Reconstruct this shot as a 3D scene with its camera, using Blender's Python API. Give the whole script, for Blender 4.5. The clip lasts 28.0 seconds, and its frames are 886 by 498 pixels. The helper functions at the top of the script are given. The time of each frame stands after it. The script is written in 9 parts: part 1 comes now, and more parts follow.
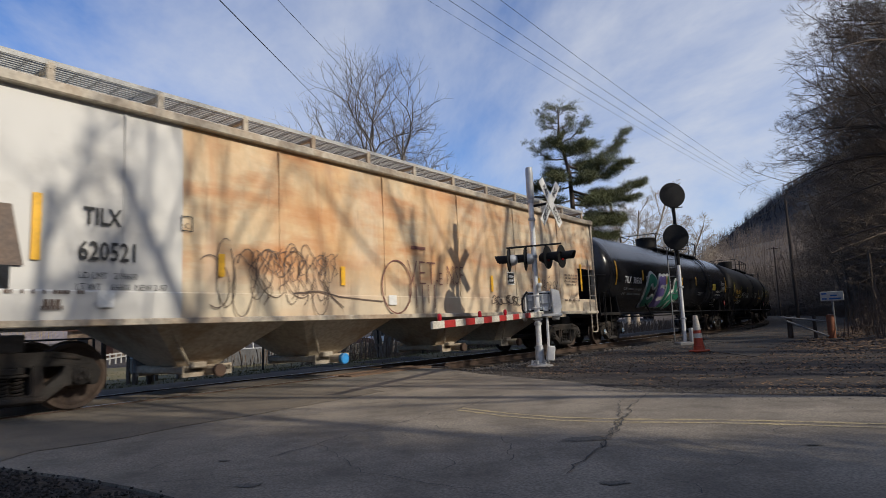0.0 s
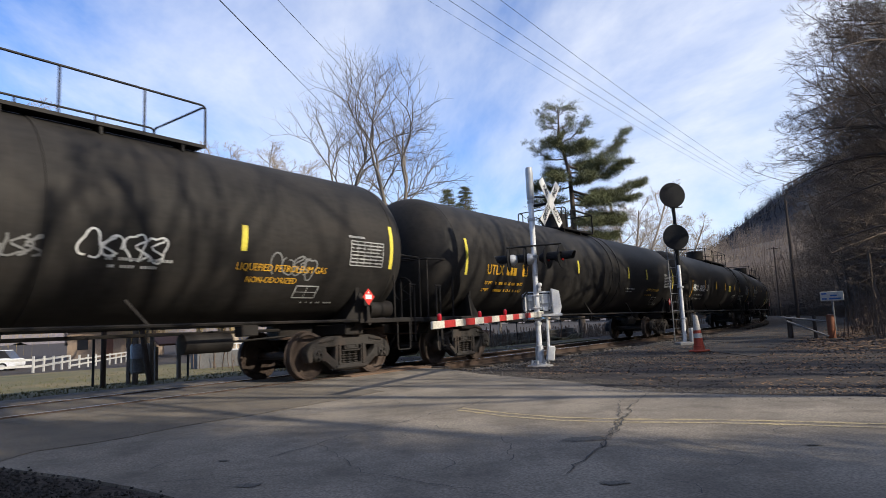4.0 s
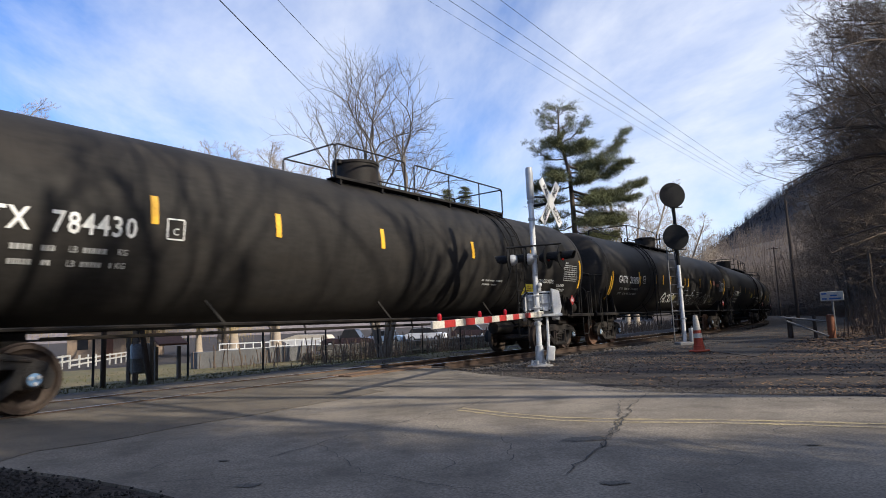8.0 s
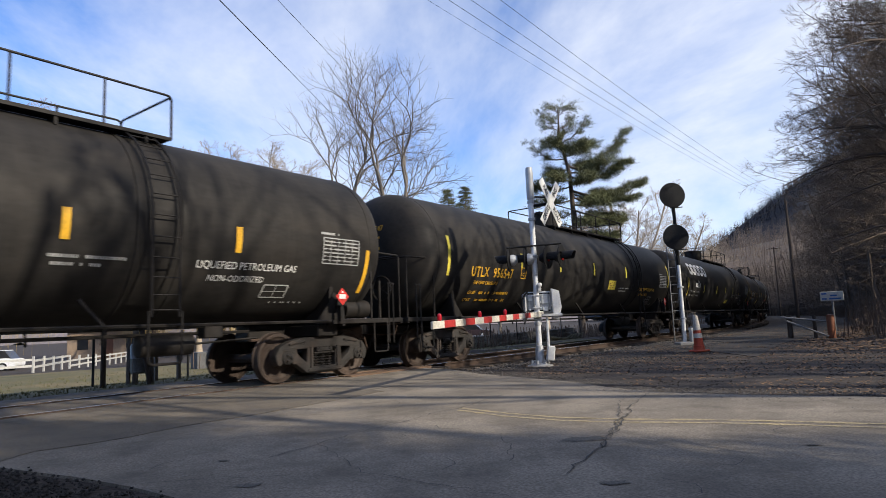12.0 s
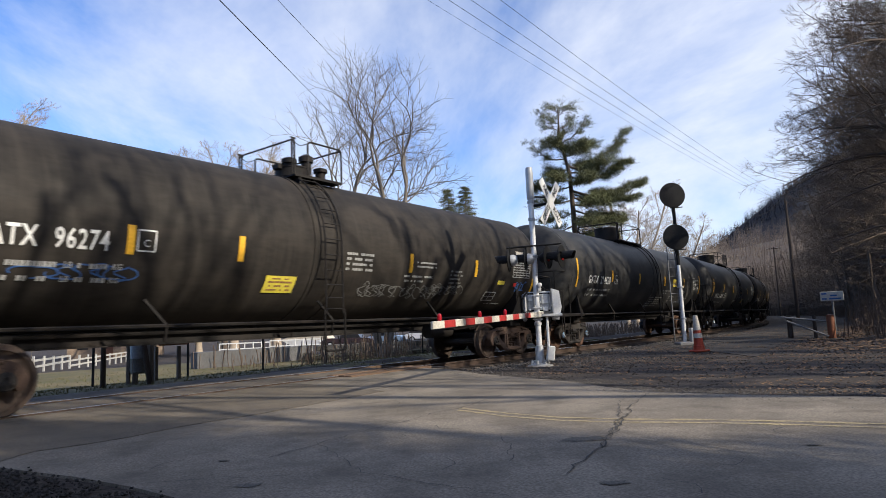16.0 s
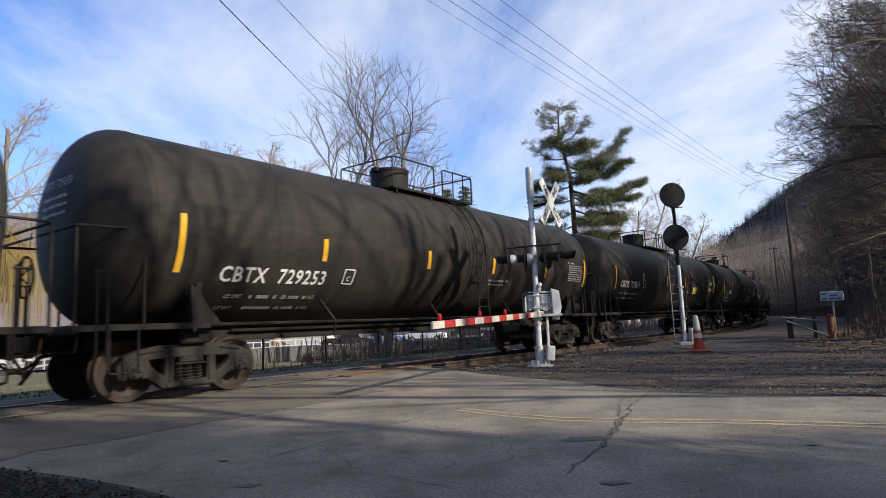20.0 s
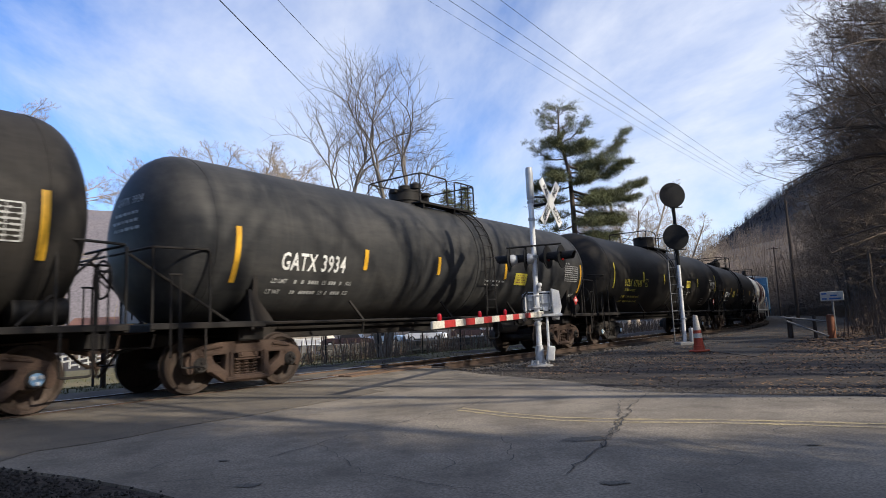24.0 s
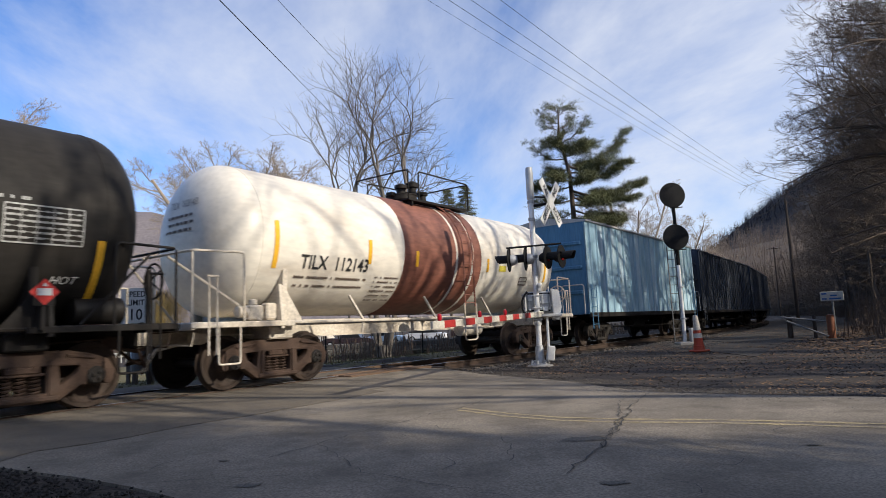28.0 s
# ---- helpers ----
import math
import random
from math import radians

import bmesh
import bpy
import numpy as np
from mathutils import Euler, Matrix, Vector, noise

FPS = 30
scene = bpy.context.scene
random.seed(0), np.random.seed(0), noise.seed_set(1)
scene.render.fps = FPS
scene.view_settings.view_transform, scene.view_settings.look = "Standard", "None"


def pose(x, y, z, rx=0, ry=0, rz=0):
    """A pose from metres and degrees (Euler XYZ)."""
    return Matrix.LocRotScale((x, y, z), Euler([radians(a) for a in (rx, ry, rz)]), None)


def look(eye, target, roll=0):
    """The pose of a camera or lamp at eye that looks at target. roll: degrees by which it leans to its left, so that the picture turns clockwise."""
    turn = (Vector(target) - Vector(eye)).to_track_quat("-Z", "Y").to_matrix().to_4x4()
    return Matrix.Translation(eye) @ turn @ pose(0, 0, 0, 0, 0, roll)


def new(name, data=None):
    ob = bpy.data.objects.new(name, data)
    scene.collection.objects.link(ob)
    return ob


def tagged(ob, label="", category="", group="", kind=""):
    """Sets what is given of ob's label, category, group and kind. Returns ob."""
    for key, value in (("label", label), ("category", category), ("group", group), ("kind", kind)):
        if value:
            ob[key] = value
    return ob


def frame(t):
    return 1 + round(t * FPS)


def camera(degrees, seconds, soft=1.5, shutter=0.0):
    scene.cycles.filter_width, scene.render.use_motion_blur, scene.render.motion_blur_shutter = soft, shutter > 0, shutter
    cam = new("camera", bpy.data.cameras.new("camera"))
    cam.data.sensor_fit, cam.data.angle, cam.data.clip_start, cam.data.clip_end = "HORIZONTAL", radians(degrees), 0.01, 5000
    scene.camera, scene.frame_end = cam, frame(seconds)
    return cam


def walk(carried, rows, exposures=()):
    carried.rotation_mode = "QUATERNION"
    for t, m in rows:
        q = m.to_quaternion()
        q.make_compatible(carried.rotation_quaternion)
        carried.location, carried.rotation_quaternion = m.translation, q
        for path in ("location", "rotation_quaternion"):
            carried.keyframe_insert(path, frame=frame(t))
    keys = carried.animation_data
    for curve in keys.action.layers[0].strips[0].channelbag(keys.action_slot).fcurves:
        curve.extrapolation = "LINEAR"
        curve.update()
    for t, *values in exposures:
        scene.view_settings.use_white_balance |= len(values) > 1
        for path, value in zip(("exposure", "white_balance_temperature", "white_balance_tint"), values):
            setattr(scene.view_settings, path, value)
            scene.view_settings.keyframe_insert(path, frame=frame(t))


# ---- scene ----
# Metres; z = 0 is the top of the rails, the camera stands over the origin.
SECONDS = 28.0
EYE = (0.0, 0.0, 0.944)
PITCH, ROLL = 7.031, 2.384
cam = camera(71.64, SECONDS, soft=0.75, shutter=0.11)
cam_pose = look(EYE, (0, math.cos(radians(PITCH)), EYE[2] + math.sin(radians(PITCH))), -ROLL)
walk(cam, [(0.0, cam_pose), (SECONDS, cam_pose)],
     exposures=[(0.0, -0.27), (1.15, -0.28), (1.9, 0.27), (3.0, 0.31), (26.2, 0.27), (28.0, 0.07)])

# ---- world and sun ----
SUN_TRAVEL = Vector((-1.71, 0.98, -1.08)).normalized()
sun_el = math.asin(-SUN_TRAVEL.z)
sun_az = math.atan2(-SUN_TRAVEL.x, -SUN_TRAVEL.y)
world = bpy.data.worlds.new("sky")
scene.world = world
world.use_nodes = True
wn, wl = world.node_tree.nodes, world.node_tree.links
wn.clear()
w_out = wn.new("ShaderNodeOutputWorld")
w_sky = wn.new("ShaderNodeTexSky")
w_sky.sky_type, w_sky.sun_disc = "NISHITA", False
w_sky.sun_elevation, w_sky.sun_rotation = sun_el, sun_az
w_sky.air_density, w_sky.dust_density, w_sky.ozone_density = 1.0, 0.6, 2.5
w_bg = wn.new("ShaderNodeBackground")
w_bg.inputs["Strength"].default_value = 0.122
# thin streaked cloud over the whole sky
w_tc = wn.new("ShaderNodeTexCoord")
w_sep = wn.new("ShaderNodeSeparateXYZ")
wl.new(w_tc.outputs["Generated"], w_sep.inputs[0])


def w_math(op, a, b=None):
    m = wn.new("ShaderNodeMath")
    m.operation = op
    for i, v in enumerate((a, b)):
        if v is None:
            continue
        if isinstance(v, (int, float)):
            m.inputs[i].default_value = v
        else:
            wl.new(v, m.inputs[i])
    return m.outputs[0]


w_den = w_math("ADD", w_math("MAXIMUM", w_sep.outputs[2], 0.0), 0.12)
w_comb = wn.new("ShaderNodeCombineXYZ")
wl.new(w_math("DIVIDE", w_sep.outputs[0], w_den), w_comb.inputs[0])
wl.new(w_math("DIVIDE", w_sep.outputs[1], w_den), w_comb.inputs[1])
w_map = wn.new("ShaderNodeMapping")
w_map.inputs["Rotation"].default_value = (0, 0, radians(38))
w_map.inputs["Scale"].default_value = (0.75, 0.30, 1)
wl.new(w_comb.outputs[0], w_map.inputs[0])
w_n = wn.new("ShaderNodeTexNoise")
w_n.inputs["Scale"].default_value = 1.1
w_n.inputs["Detail"].default_value = 7
w_n.inputs["Roughness"].default_value = 0.62
w_n.inputs["Distortion"].default_value = 0.5
wl.new(w_map.outputs[0], w_n.inputs["Vector"])
w_rmp = wn.new("ShaderNodeValToRGB")
w_rmp.color_ramp.elements[0].position = 0.37
w_rmp.color_ramp.elements[0].color = (0, 0, 0, 1)
w_rmp.color_ramp.elements[1].position = 0.71
w_rmp.color_ramp.elements[1].color = (0.92, 0.92, 0.92, 1)
# cloud thickens towards the east
wl.new(w_math("ADD", w_n.outputs[0], w_math("MULTIPLY", w_sep.outputs[0], 0.20)), w_rmp.inputs[0])
w_mix = wn.new("ShaderNodeMix")
w_mix.data_type = "RGBA"
wl.new(w_rmp.outputs[0], w_mix.inputs[0])
w_tint = wn.new("ShaderNodeMix")
w_tint.data_type, w_tint.blend_type = "RGBA", "MULTIPLY"
w_tint.inputs[0].default_value = 1.0
w_tint.inputs[7].default_value = (1.06, 1.21, 1.58, 1)
wl.new(w_sky.outputs[0], w_tint.inputs[6])
wl.new(w_tint.outputs[2], w_mix.inputs[6])
w_mix.inputs[7].default_value = (6.6, 6.9, 7.6, 1)
wl.new(w_mix.outputs[2], w_bg.inputs[0])
wl.new(w_bg.outputs[0], w_out.inputs[0])

sun = new("sun", bpy.data.lights.new("sun", "SUN"))
sun.data.energy, sun.data.angle, sun.data.color = 5.0, radians(0.55), (1.0, 0.91, 0.77)
sun.matrix_world = look((60, -45, 40), Vector((60, -45, 40)) + SUN_TRAVEL)

# ---- materials ----


def nodes_of(m):
    m.use_nodes = True
    return m.node_tree.nodes, m.node_tree.links, m.node_tree.nodes["Principled BSDF"]


def surface(name, col, col2=None, rough=0.7, metal=0.0, scale=3.0, grain=40.0, bump=0.15, spread=0.5, dark=0.75,
            stretch=(1, 1, 1), dirt=None, dirt_scale=1.2, dirt_amount=0.5, vary=0.0, gloss=0.35, streak=None, streak_amount=0.5):
    """Two tones mixed by broad noise, darkened by fine grain, with stains and fine relief."""
    m = bpy.data.materials.new(name)
    n, l, b = nodes_of(m)
    col2 = col2 or tuple(c * 0.7 for c in col)
    tc = n.new("ShaderNodeTexCoord")
    mp = n.new("ShaderNodeMapping")
    mp.inputs["Scale"].default_value = stretch
    l.new(tc.outputs["Object"], mp.inputs[0])
    n1 = n.new("ShaderNodeTexNoise")
    n1.inputs["Scale"].default_value, n1.inputs["Detail"].default_value = scale, 5
    n2 = n.new("ShaderNodeTexNoise")
    n2.inputs["Scale"].default_value, n2.inputs["Detail"].default_value = grain, 3
    for q in (n1, n2):
        l.new(mp.outputs[0], q.inputs["Vector"])
    r1 = n.new("ShaderNodeMapRange")
    r1.inputs[1].default_value, r1.inputs[2].default_value = 0.5 - spread / 2, 0.5 + spread / 2
    l.new(n1.outputs[0], r1.inputs[0])
    mx = n.new("ShaderNodeMix")
    mx.data_type = "RGBA"
    mx.inputs[6].default_value, mx.inputs[7].default_value = (*col, 1), (*col2, 1)
    l.new(r1.outputs[0], mx.inputs[0])
    last = mx.outputs[2]
    r2 = n.new("ShaderNodeMapRange")
    r2.inputs[1].default_value, r2.inputs[2].default_value = 0.3, 0.7
    r2.inputs[3].default_value, r2.inputs[4].default_value = dark, 1.0 + (1 - dark) * 0.6
    l.new(n2.outputs[0], r2.inputs[0])
    mul = n.new("ShaderNodeMix")
    mul.data_type, mul.blend_type = "RGBA", "MULTIPLY"
    mul.inputs[0].default_value = 1.0
    l.new(last, mul.inputs[6])
    l.new(r2.outputs[0], mul.inputs[7])
    last = mul.outputs[2]
    if dirt:
        n3 = n.new("ShaderNodeTexNoise")
        n3.inputs["Scale"].default_value, n3.inputs["Detail"].default_value = dirt_scale, 6
        n3.inputs["Roughness"].default_value = 0.65
        l.new(mp.outputs[0], n3.inputs["Vector"])
        r3 = n.new("ShaderNodeMapRange")
        r3.inputs[1].default_value, r3.inputs[2].default_value = 0.48, 0.68
        r3.inputs[4].default_value = dirt_amount
        l.new(n3.outputs[0], r3.inputs[0])
        m3 = n.new("ShaderNodeMix")
        m3.data_type = "RGBA"
        m3.inputs[7].default_value = (*dirt, 1)
        l.new(r3.outputs[0], m3.inputs[0])
        l.new(last, m3.inputs[6])
        last = m3.outputs[2]
    if streak:
        # runs of grime down the sides
        mp2 = n.new("ShaderNodeMapping")
        mp2.inputs["Scale"].default_value = (5.5, 0.22, 0.30)
        l.new(tc.outputs["Object"], mp2.inputs[0])
        n4 = n.new("ShaderNodeTexNoise")
        n4.inputs["Scale"].default_value, n4.inputs["Detail"].default_value = 1.0, 6
        n4.inputs["Roughness"].default_value = 0.7
        l.new(mp2.outputs[0], n4.inputs["Vector"])
        r5 = n.new("ShaderNodeMapRange")
        r5.inputs[1].default_value, r5.inputs[2].default_value = 0.46, 0.74
        r5.inputs[4].default_value = streak_amount
        l.new(n4.outputs[0], r5.inputs[0])
        m5 = n.new("ShaderNodeMix")
        m5.data_type = "RGBA"
        m5.inputs[7].default_value = (*streak, 1)
        l.new(r5.outputs[0], m5.inputs[0])
        l.new(last, m5.inputs[6])
        last = m5.outputs[2]
    if vary:
        oi = n.new("ShaderNodeObjectInfo")
        r4 = n.new("ShaderNodeMapRange")
        r4.inputs[3].default_value, r4.inputs[4].default_value = 1 - vary, 1 + vary
        l.new(oi.outputs["Random"], r4.inputs[0])
        m4 = n.new("ShaderNodeMix")
        m4.data_type, m4.blend_type = "RGBA", "MULTIPLY"
        m4.inputs[0].default_value = 1.0
        l.new(last, m4.inputs[6])
        l.new(r4.outputs[0], m4.inputs[7])
        last = m4.outputs[2]
    l.new(last, b.inputs["Base Color"])
    rr = n.new("ShaderNodeMapRange")
    rr.inputs[3].default_value, rr.inputs[4].default_value = max(0.05, rough - 0.12), min(1, rough + 0.12)
    l.new(n1.outputs[0], rr.inputs[0])
    l.new(rr.outputs[0], b.inputs["Roughness"])
    b.inputs["Metallic"].default_value = metal
    b.inputs["Specular IOR Level"].default_value = gloss
    if bump:
        bp = n.new("ShaderNodeBump")
        bp.inputs["Strength"].default_value, bp.inputs["Distance"].default_value = bump, 0.02
        l.new(n2.outputs[0], bp.inputs["Height"])
        l.new(bp.outputs[0], b.inputs["Normal"])
    return m


M = {}
M["tank_black"] = surface("tank_black", (0.021, 0.0198, 0.0187), (0.032, 0.0297, 0.0275), 0.55, 0, 0.7, 9, 0.04, 0.5, 0.85,
                          stretch=(0.5, 1, 1.6), dirt=(0.038, 0.033, 0.028), dirt_scale=1.1, dirt_amount=0.5, gloss=0.07, streak=(0.044, 0.039, 0.034), streak_amount=0.32)
M["tank_dusty"] = surface("tank_dusty", (0.023, 0.021, 0.019), (0.036, 0.032, 0.028), 0.58, 0, 0.8, 9, 0.04, 0.5, 0.85,
                          stretch=(0.5, 1, 1.6), dirt=(0.055, 0.046, 0.038), dirt_scale=1.3, dirt_amount=0.5, gloss=0.08, streak=(0.068, 0.058, 0.048), streak_amount=0.36)
M["tank_gloss"] = surface("tank_gloss", (0.010, 0.010, 0.012), (0.018, 0.018, 0.020), 0.22, 0, 0.8, 9, 0.02, 0.5, 0.9,
                          stretch=(0.5, 1, 1), dirt=(0.03, 0.028, 0.027), dirt_amount=0.4)
M["tank_grey"] = surface("tank_grey", (0.030, 0.031, 0.032), (0.046, 0.045, 0.044), 0.5, 0, 0.8, 9, 0.04, 0.5, 0.88,
                         stretch=(0.5, 1, 1.6), dirt=(0.085, 0.080, 0.072), dirt_amount=0.45, gloss=0.08, streak=(0.085, 0.081, 0.074), streak_amount=0.3)
M["steel_dark"] = surface("steel_dark", (0.010, 0.0095, 0.009), (0.019, 0.016, 0.014), 0.65, 0.0, 5, 40, 0.1, dirt=(0.034, 0.024, 0.018), dirt_amount=0.35, gloss=0.22)
M["bogie_iron"] = surface("bogie_iron", (0.016, 0.014, 0.0125), (0.032, 0.028, 0.0245), 0.8, 0.0, 4, 30, 0.25,
                          dirt=(0.060, 0.038, 0.026), dirt_scale=2.5, dirt_amount=0.5, vary=0.25)
M["bogie_rust"] = surface("bogie_rust", (0.048, 0.029, 0.020), (0.078, 0.049, 0.035), 0.85, 0.05, 4, 30, 0.25,
                          dirt=(0.05, 0.035, 0.028), dirt_scale=2.5, dirt_amount=0.6, vary=0.2)
M["wheel_iron"] = surface("wheel_iron", (0.038, 0.028, 0.023), (0.080, 0.054, 0.040), 0.7, 0.2, 4, 30, 0.1,
                          dirt=(0.035, 0.028, 0.024), dirt_scale=2.2, dirt_amount=0.6, vary=0.25)
M["wheel_rust"] = surface("wheel_rust", (0.085, 0.043, 0.027), (0.135, 0.075, 0.048), 0.8, 0.1, 4, 30, 0.1, vary=0.2)
M["cap_blue"] = surface("cap_blue", (0.16, 0.34, 0.56), (0.30, 0.46, 0.62), 0.5, 0, 8, 40, 0.05)
M["paint_white"] = surface("paint_white", (0.78, 0.78, 0.75), (0.62, 0.61, 0.57), 0.6, 0, 5, 30, 0.03, dark=0.88)
M["paint_yellow"] = surface("paint_yellow", (0.80, 0.44, 0.03), (0.66, 0.36, 0.03), 0.5, 0, 4, 25, 0.03, dark=0.85)
M["paint_lemon"] = surface("paint_lemon", (0.72, 0.60, 0.06), (0.55, 0.46, 0.07), 0.5, 0, 4, 25, 0.03, dark=0.85)
M["paint_red"] = surface("paint_red", (0.62, 0.035, 0.03), (0.48, 0.04, 0.03), 0.45, 0, 5, 30, 0.03)
M["paint_black"] = surface("paint_black", (0.02, 0.02, 0.02), (0.03, 0.03, 0.03), 0.6, 0, 5, 30, 0.03)
M["paint_green"] = surface("paint_green", (0.04, 0.26, 0.16), (0.03, 0.20, 0.13), 0.5, 0, 5, 30, 0.03)
M["paint_purple"] = surface("paint_purple", (0.20, 0.15, 0.42), (0.16, 0.12, 0.34), 0.5, 0, 5, 30, 0.03)
M["paint_blue"] = surface("paint_blue", (0.04, 0.12, 0.32), (0.05, 0.10, 0.25), 0.5, 0, 5, 30, 0.03)
M["paint_grey"] = surface("paint_grey", (0.42, 0.42, 0.40), (0.32, 0.32, 0.31), 0.6, 0, 5, 30, 0.03)
M["paint_cream"] = surface("paint_cream", (0.62, 0.56, 0.47), (0.52, 0.46, 0.37), 0.5, 0, 1.5, 20, 0.04, dirt=(0.34, 0.25, 0.17), dirt_amount=0.35)
M["graffiti_grey"] = surface("graffiti_grey", (0.22, 0.22, 0.21), (0.14, 0.14, 0.14), 0.6, 0, 5, 30, 0.0)
M["graffiti_pale"] = surface("graffiti_pale", (0.42, 0.45, 0.49), (0.30, 0.32, 0.35), 0.6, 0, 5, 30, 0.0)
M["patch_dull"] = surface("patch_dull", (0.30, 0.28, 0.15), (0.22, 0.20, 0.12), 0.7, 0, 5, 30, 0.0)
M["drip_black"] = surface("drip_black", (0.004, 0.004, 0.004), (0.007, 0.006, 0.006), 0.9, 0, 5, 30, 0.0, gloss=0.05)
M["graffiti_dark"] = surface("graffiti_dark", (0.09, 0.07, 0.06), (0.16, 0.11, 0.08), 0.6, 0, 5, 30, 0.0)
M["graffiti_maroon"] = surface("graffiti_maroon", (0.14, 0.055, 0.05), (0.22, 0.10, 0.075), 0.6, 0, 5, 30, 0.0)

# ---- mesh helpers ----


def part(name, bm, material, parent, label="", smooth=False, at=None):
    """Links a bmesh (or ready mesh) as one mesh object under a thing or part."""
    if isinstance(bm, bmesh.types.BMesh):
        me = bpy.data.meshes.new(name)
        bm.to_mesh(me)
        bm.free()
        for mm in (material if isinstance(material, (list, tuple)) else [material]):
            me.materials.append(mm)
        if smooth:
            me.polygons.foreach_set("use_smooth", [True] * len(me.polygons))
            me.set_sharp_from_angle(angle=radians(35))
    else:
        me = bm
    ob = new(name, me)
    ob.parent = parent
    if at is not None:
        ob.matrix_basis = at
    if label:
        ob["label"] = label
    return ob


def thing(name, label, category, group="", at=None, kind=""):
    ob = new(name)
    ob.empty_display_size = 0.3
    if at is not None:
        ob.matrix_basis = at
    return tagged(ob, label, category, group, kind)


def box(bm, c, s, rot=None, mi=0, bevel=0.0):
    m = Matrix.Translation(c)
    if rot is not None:
        m = m @ rot
    r = bmesh.ops.create_cube(bm, size=1.0, matrix=m @ Matrix.Diagonal((*s, 1)))
    fs = {f for v in r["verts"] for f in v.link_faces}
    for f in fs:
        f.material_index = mi
    if bevel:
        es = {e for v in r["verts"] for e in v.link_edges}
        bmesh.ops.bevel(bm, geom=list(es), offset=bevel, segments=1, affect="EDGES")
    return bm


def tube(bm, pts, r, seg=6, r2=None, mi=0, cap=True):
    """A round bar along points, tapering from r to r2."""
    pts = [Vector(p) for p in pts]
    rings, side = [], None
    for i, p in enumerate(pts):
        d = (pts[min(i + 1, len(pts) - 1)] - pts[max(i - 1, 0)]).normalized()
        if side is None:
            side = d.orthogonal().normalized()
        side = (side - d * side.dot(d)).normalized()
        up = d.cross(side)
        k = r if r2 is None else r + (r2 - r) * i / max(1, len(pts) - 1)
        rings.append([bm.verts.new(p + (side * math.cos(a) + up * math.sin(a)) * k)
                      for a in (2 * math.pi * j / seg for j in range(seg))])
    for a, b in zip(rings, rings[1:]):
        for j in range(seg):
            bm.faces.new((a[j], a[(j + 1) % seg], b[(j + 1) % seg], b[j])).material_index = mi
    if cap:
        bm.faces.new(list(reversed(rings[0]))).material_index = mi
        bm.faces.new(rings[-1]).material_index = mi
    return bm


def bend(pts, r, n=4):
    """Points of a path with its corners rounded by r."""
    pts = [Vector(p) for p in pts]
    out = [pts[0]]
    for a, b, c in zip(pts, pts[1:], pts[2:]):
        u, v = (a - b).normalized(), (c - b).normalized()
        p, q = b + u * r, b + v * r
        out += [(p * (1 - t) ** 2 + b * 2 * t * (1 - t) + q * t * t) for t in (i / n for i in range(n + 1))]
    return out + [pts[-1]]


def lathe(bm, prof, axis, seg=32, origin=(0, 0, 0), mi=0):
    """Turns (radius, along) pairs round an axis 'x', 'y' or 'z' through origin."""
    o, rings = Vector(origin), []
    for r, h in prof:
        ring = []
        for j in range(seg):
            a = 2 * math.pi * j / seg
            c, s = r * math.cos(a), r * math.sin(a)
            p = {"x": (h, c, s), "y": (s, h, c), "z": (c, s, h)}[axis]
            ring.append(bm.verts.new(o + Vector(p)))
        rings.append(ring)
    for a, b in zip(rings, rings[1:]):
        for j in range(seg):
            bm.faces.new((a[j], a[(j + 1) % seg], b[(j + 1) % seg], b[j])).material_index = mi
    for ring, flip in ((rings[0], True), (rings[-1], False)):
        bm.faces.new(list(reversed(ring)) if flip else ring).material_index = mi
    return bm


def prism(bm, poly, y0, y1, mi=0, axis="y"):
    """A plate with the outline poly, given as (x, z) for axis y, (x, y) for z, (y, z) for x."""
    def put(a, b, h):
        return {"y": (a, h, b), "z": (a, b, h), "x": (h, a, b)}[axis]
    lo = [bm.verts.new(put(a, b, y0)) for a, b in poly]
    hi = [bm.verts.new(put(a, b, y1)) for a, b in poly]
    k = len(poly)
    fs = [bm.faces.new(lo), bm.faces.new(list(reversed(hi)))]
    for i in range(k):
        fs.append(bm.faces.new((lo[i], hi[i], hi[(i + 1) % k], lo[(i + 1) % k])))
    for f in fs:
        f.material_index = mi
    bmesh.ops.recalc_face_normals(bm, faces=fs)
    return bm


def letters(body, size, squeeze=1.0, fat=0.0, shear=0.0, space=1.0):
    """Flat lettering as plain points and faces, centred on its own middle."""
    cu = bpy.data.curves.new("lettering", "FONT")
    cu.body, cu.size, cu.offset, cu.shear, cu.space_character = body, size, fat, shear, space
    cu.align_x, cu.align_y, cu.resolution_u = "CENTER", "CENTER", 2
    tmp = bpy.data.objects.new("lettering", cu)
    me = tmp.to_mesh()
    vs = [(v.co.x * squeeze, v.co.y) for v in me.vertices]
    fs = [tuple(p.vertices) for p in me.polygons]
    tmp.to_mesh_clear()
    bpy.data.objects.remove(tmp)
    bpy.data.curves.remove(cu)
    return vs, fs


# ---- the line of the track ----
ALONG = Vector((0.60100, 0.79925, 0.0))
ACROSS = Vector((-0.79925, 0.60100, 0.0))
CENTRE = 10.195
CURVE_FROM, CURVE_RADIUS, CURVE_TURN = 30.0, 280.0, radians(70)


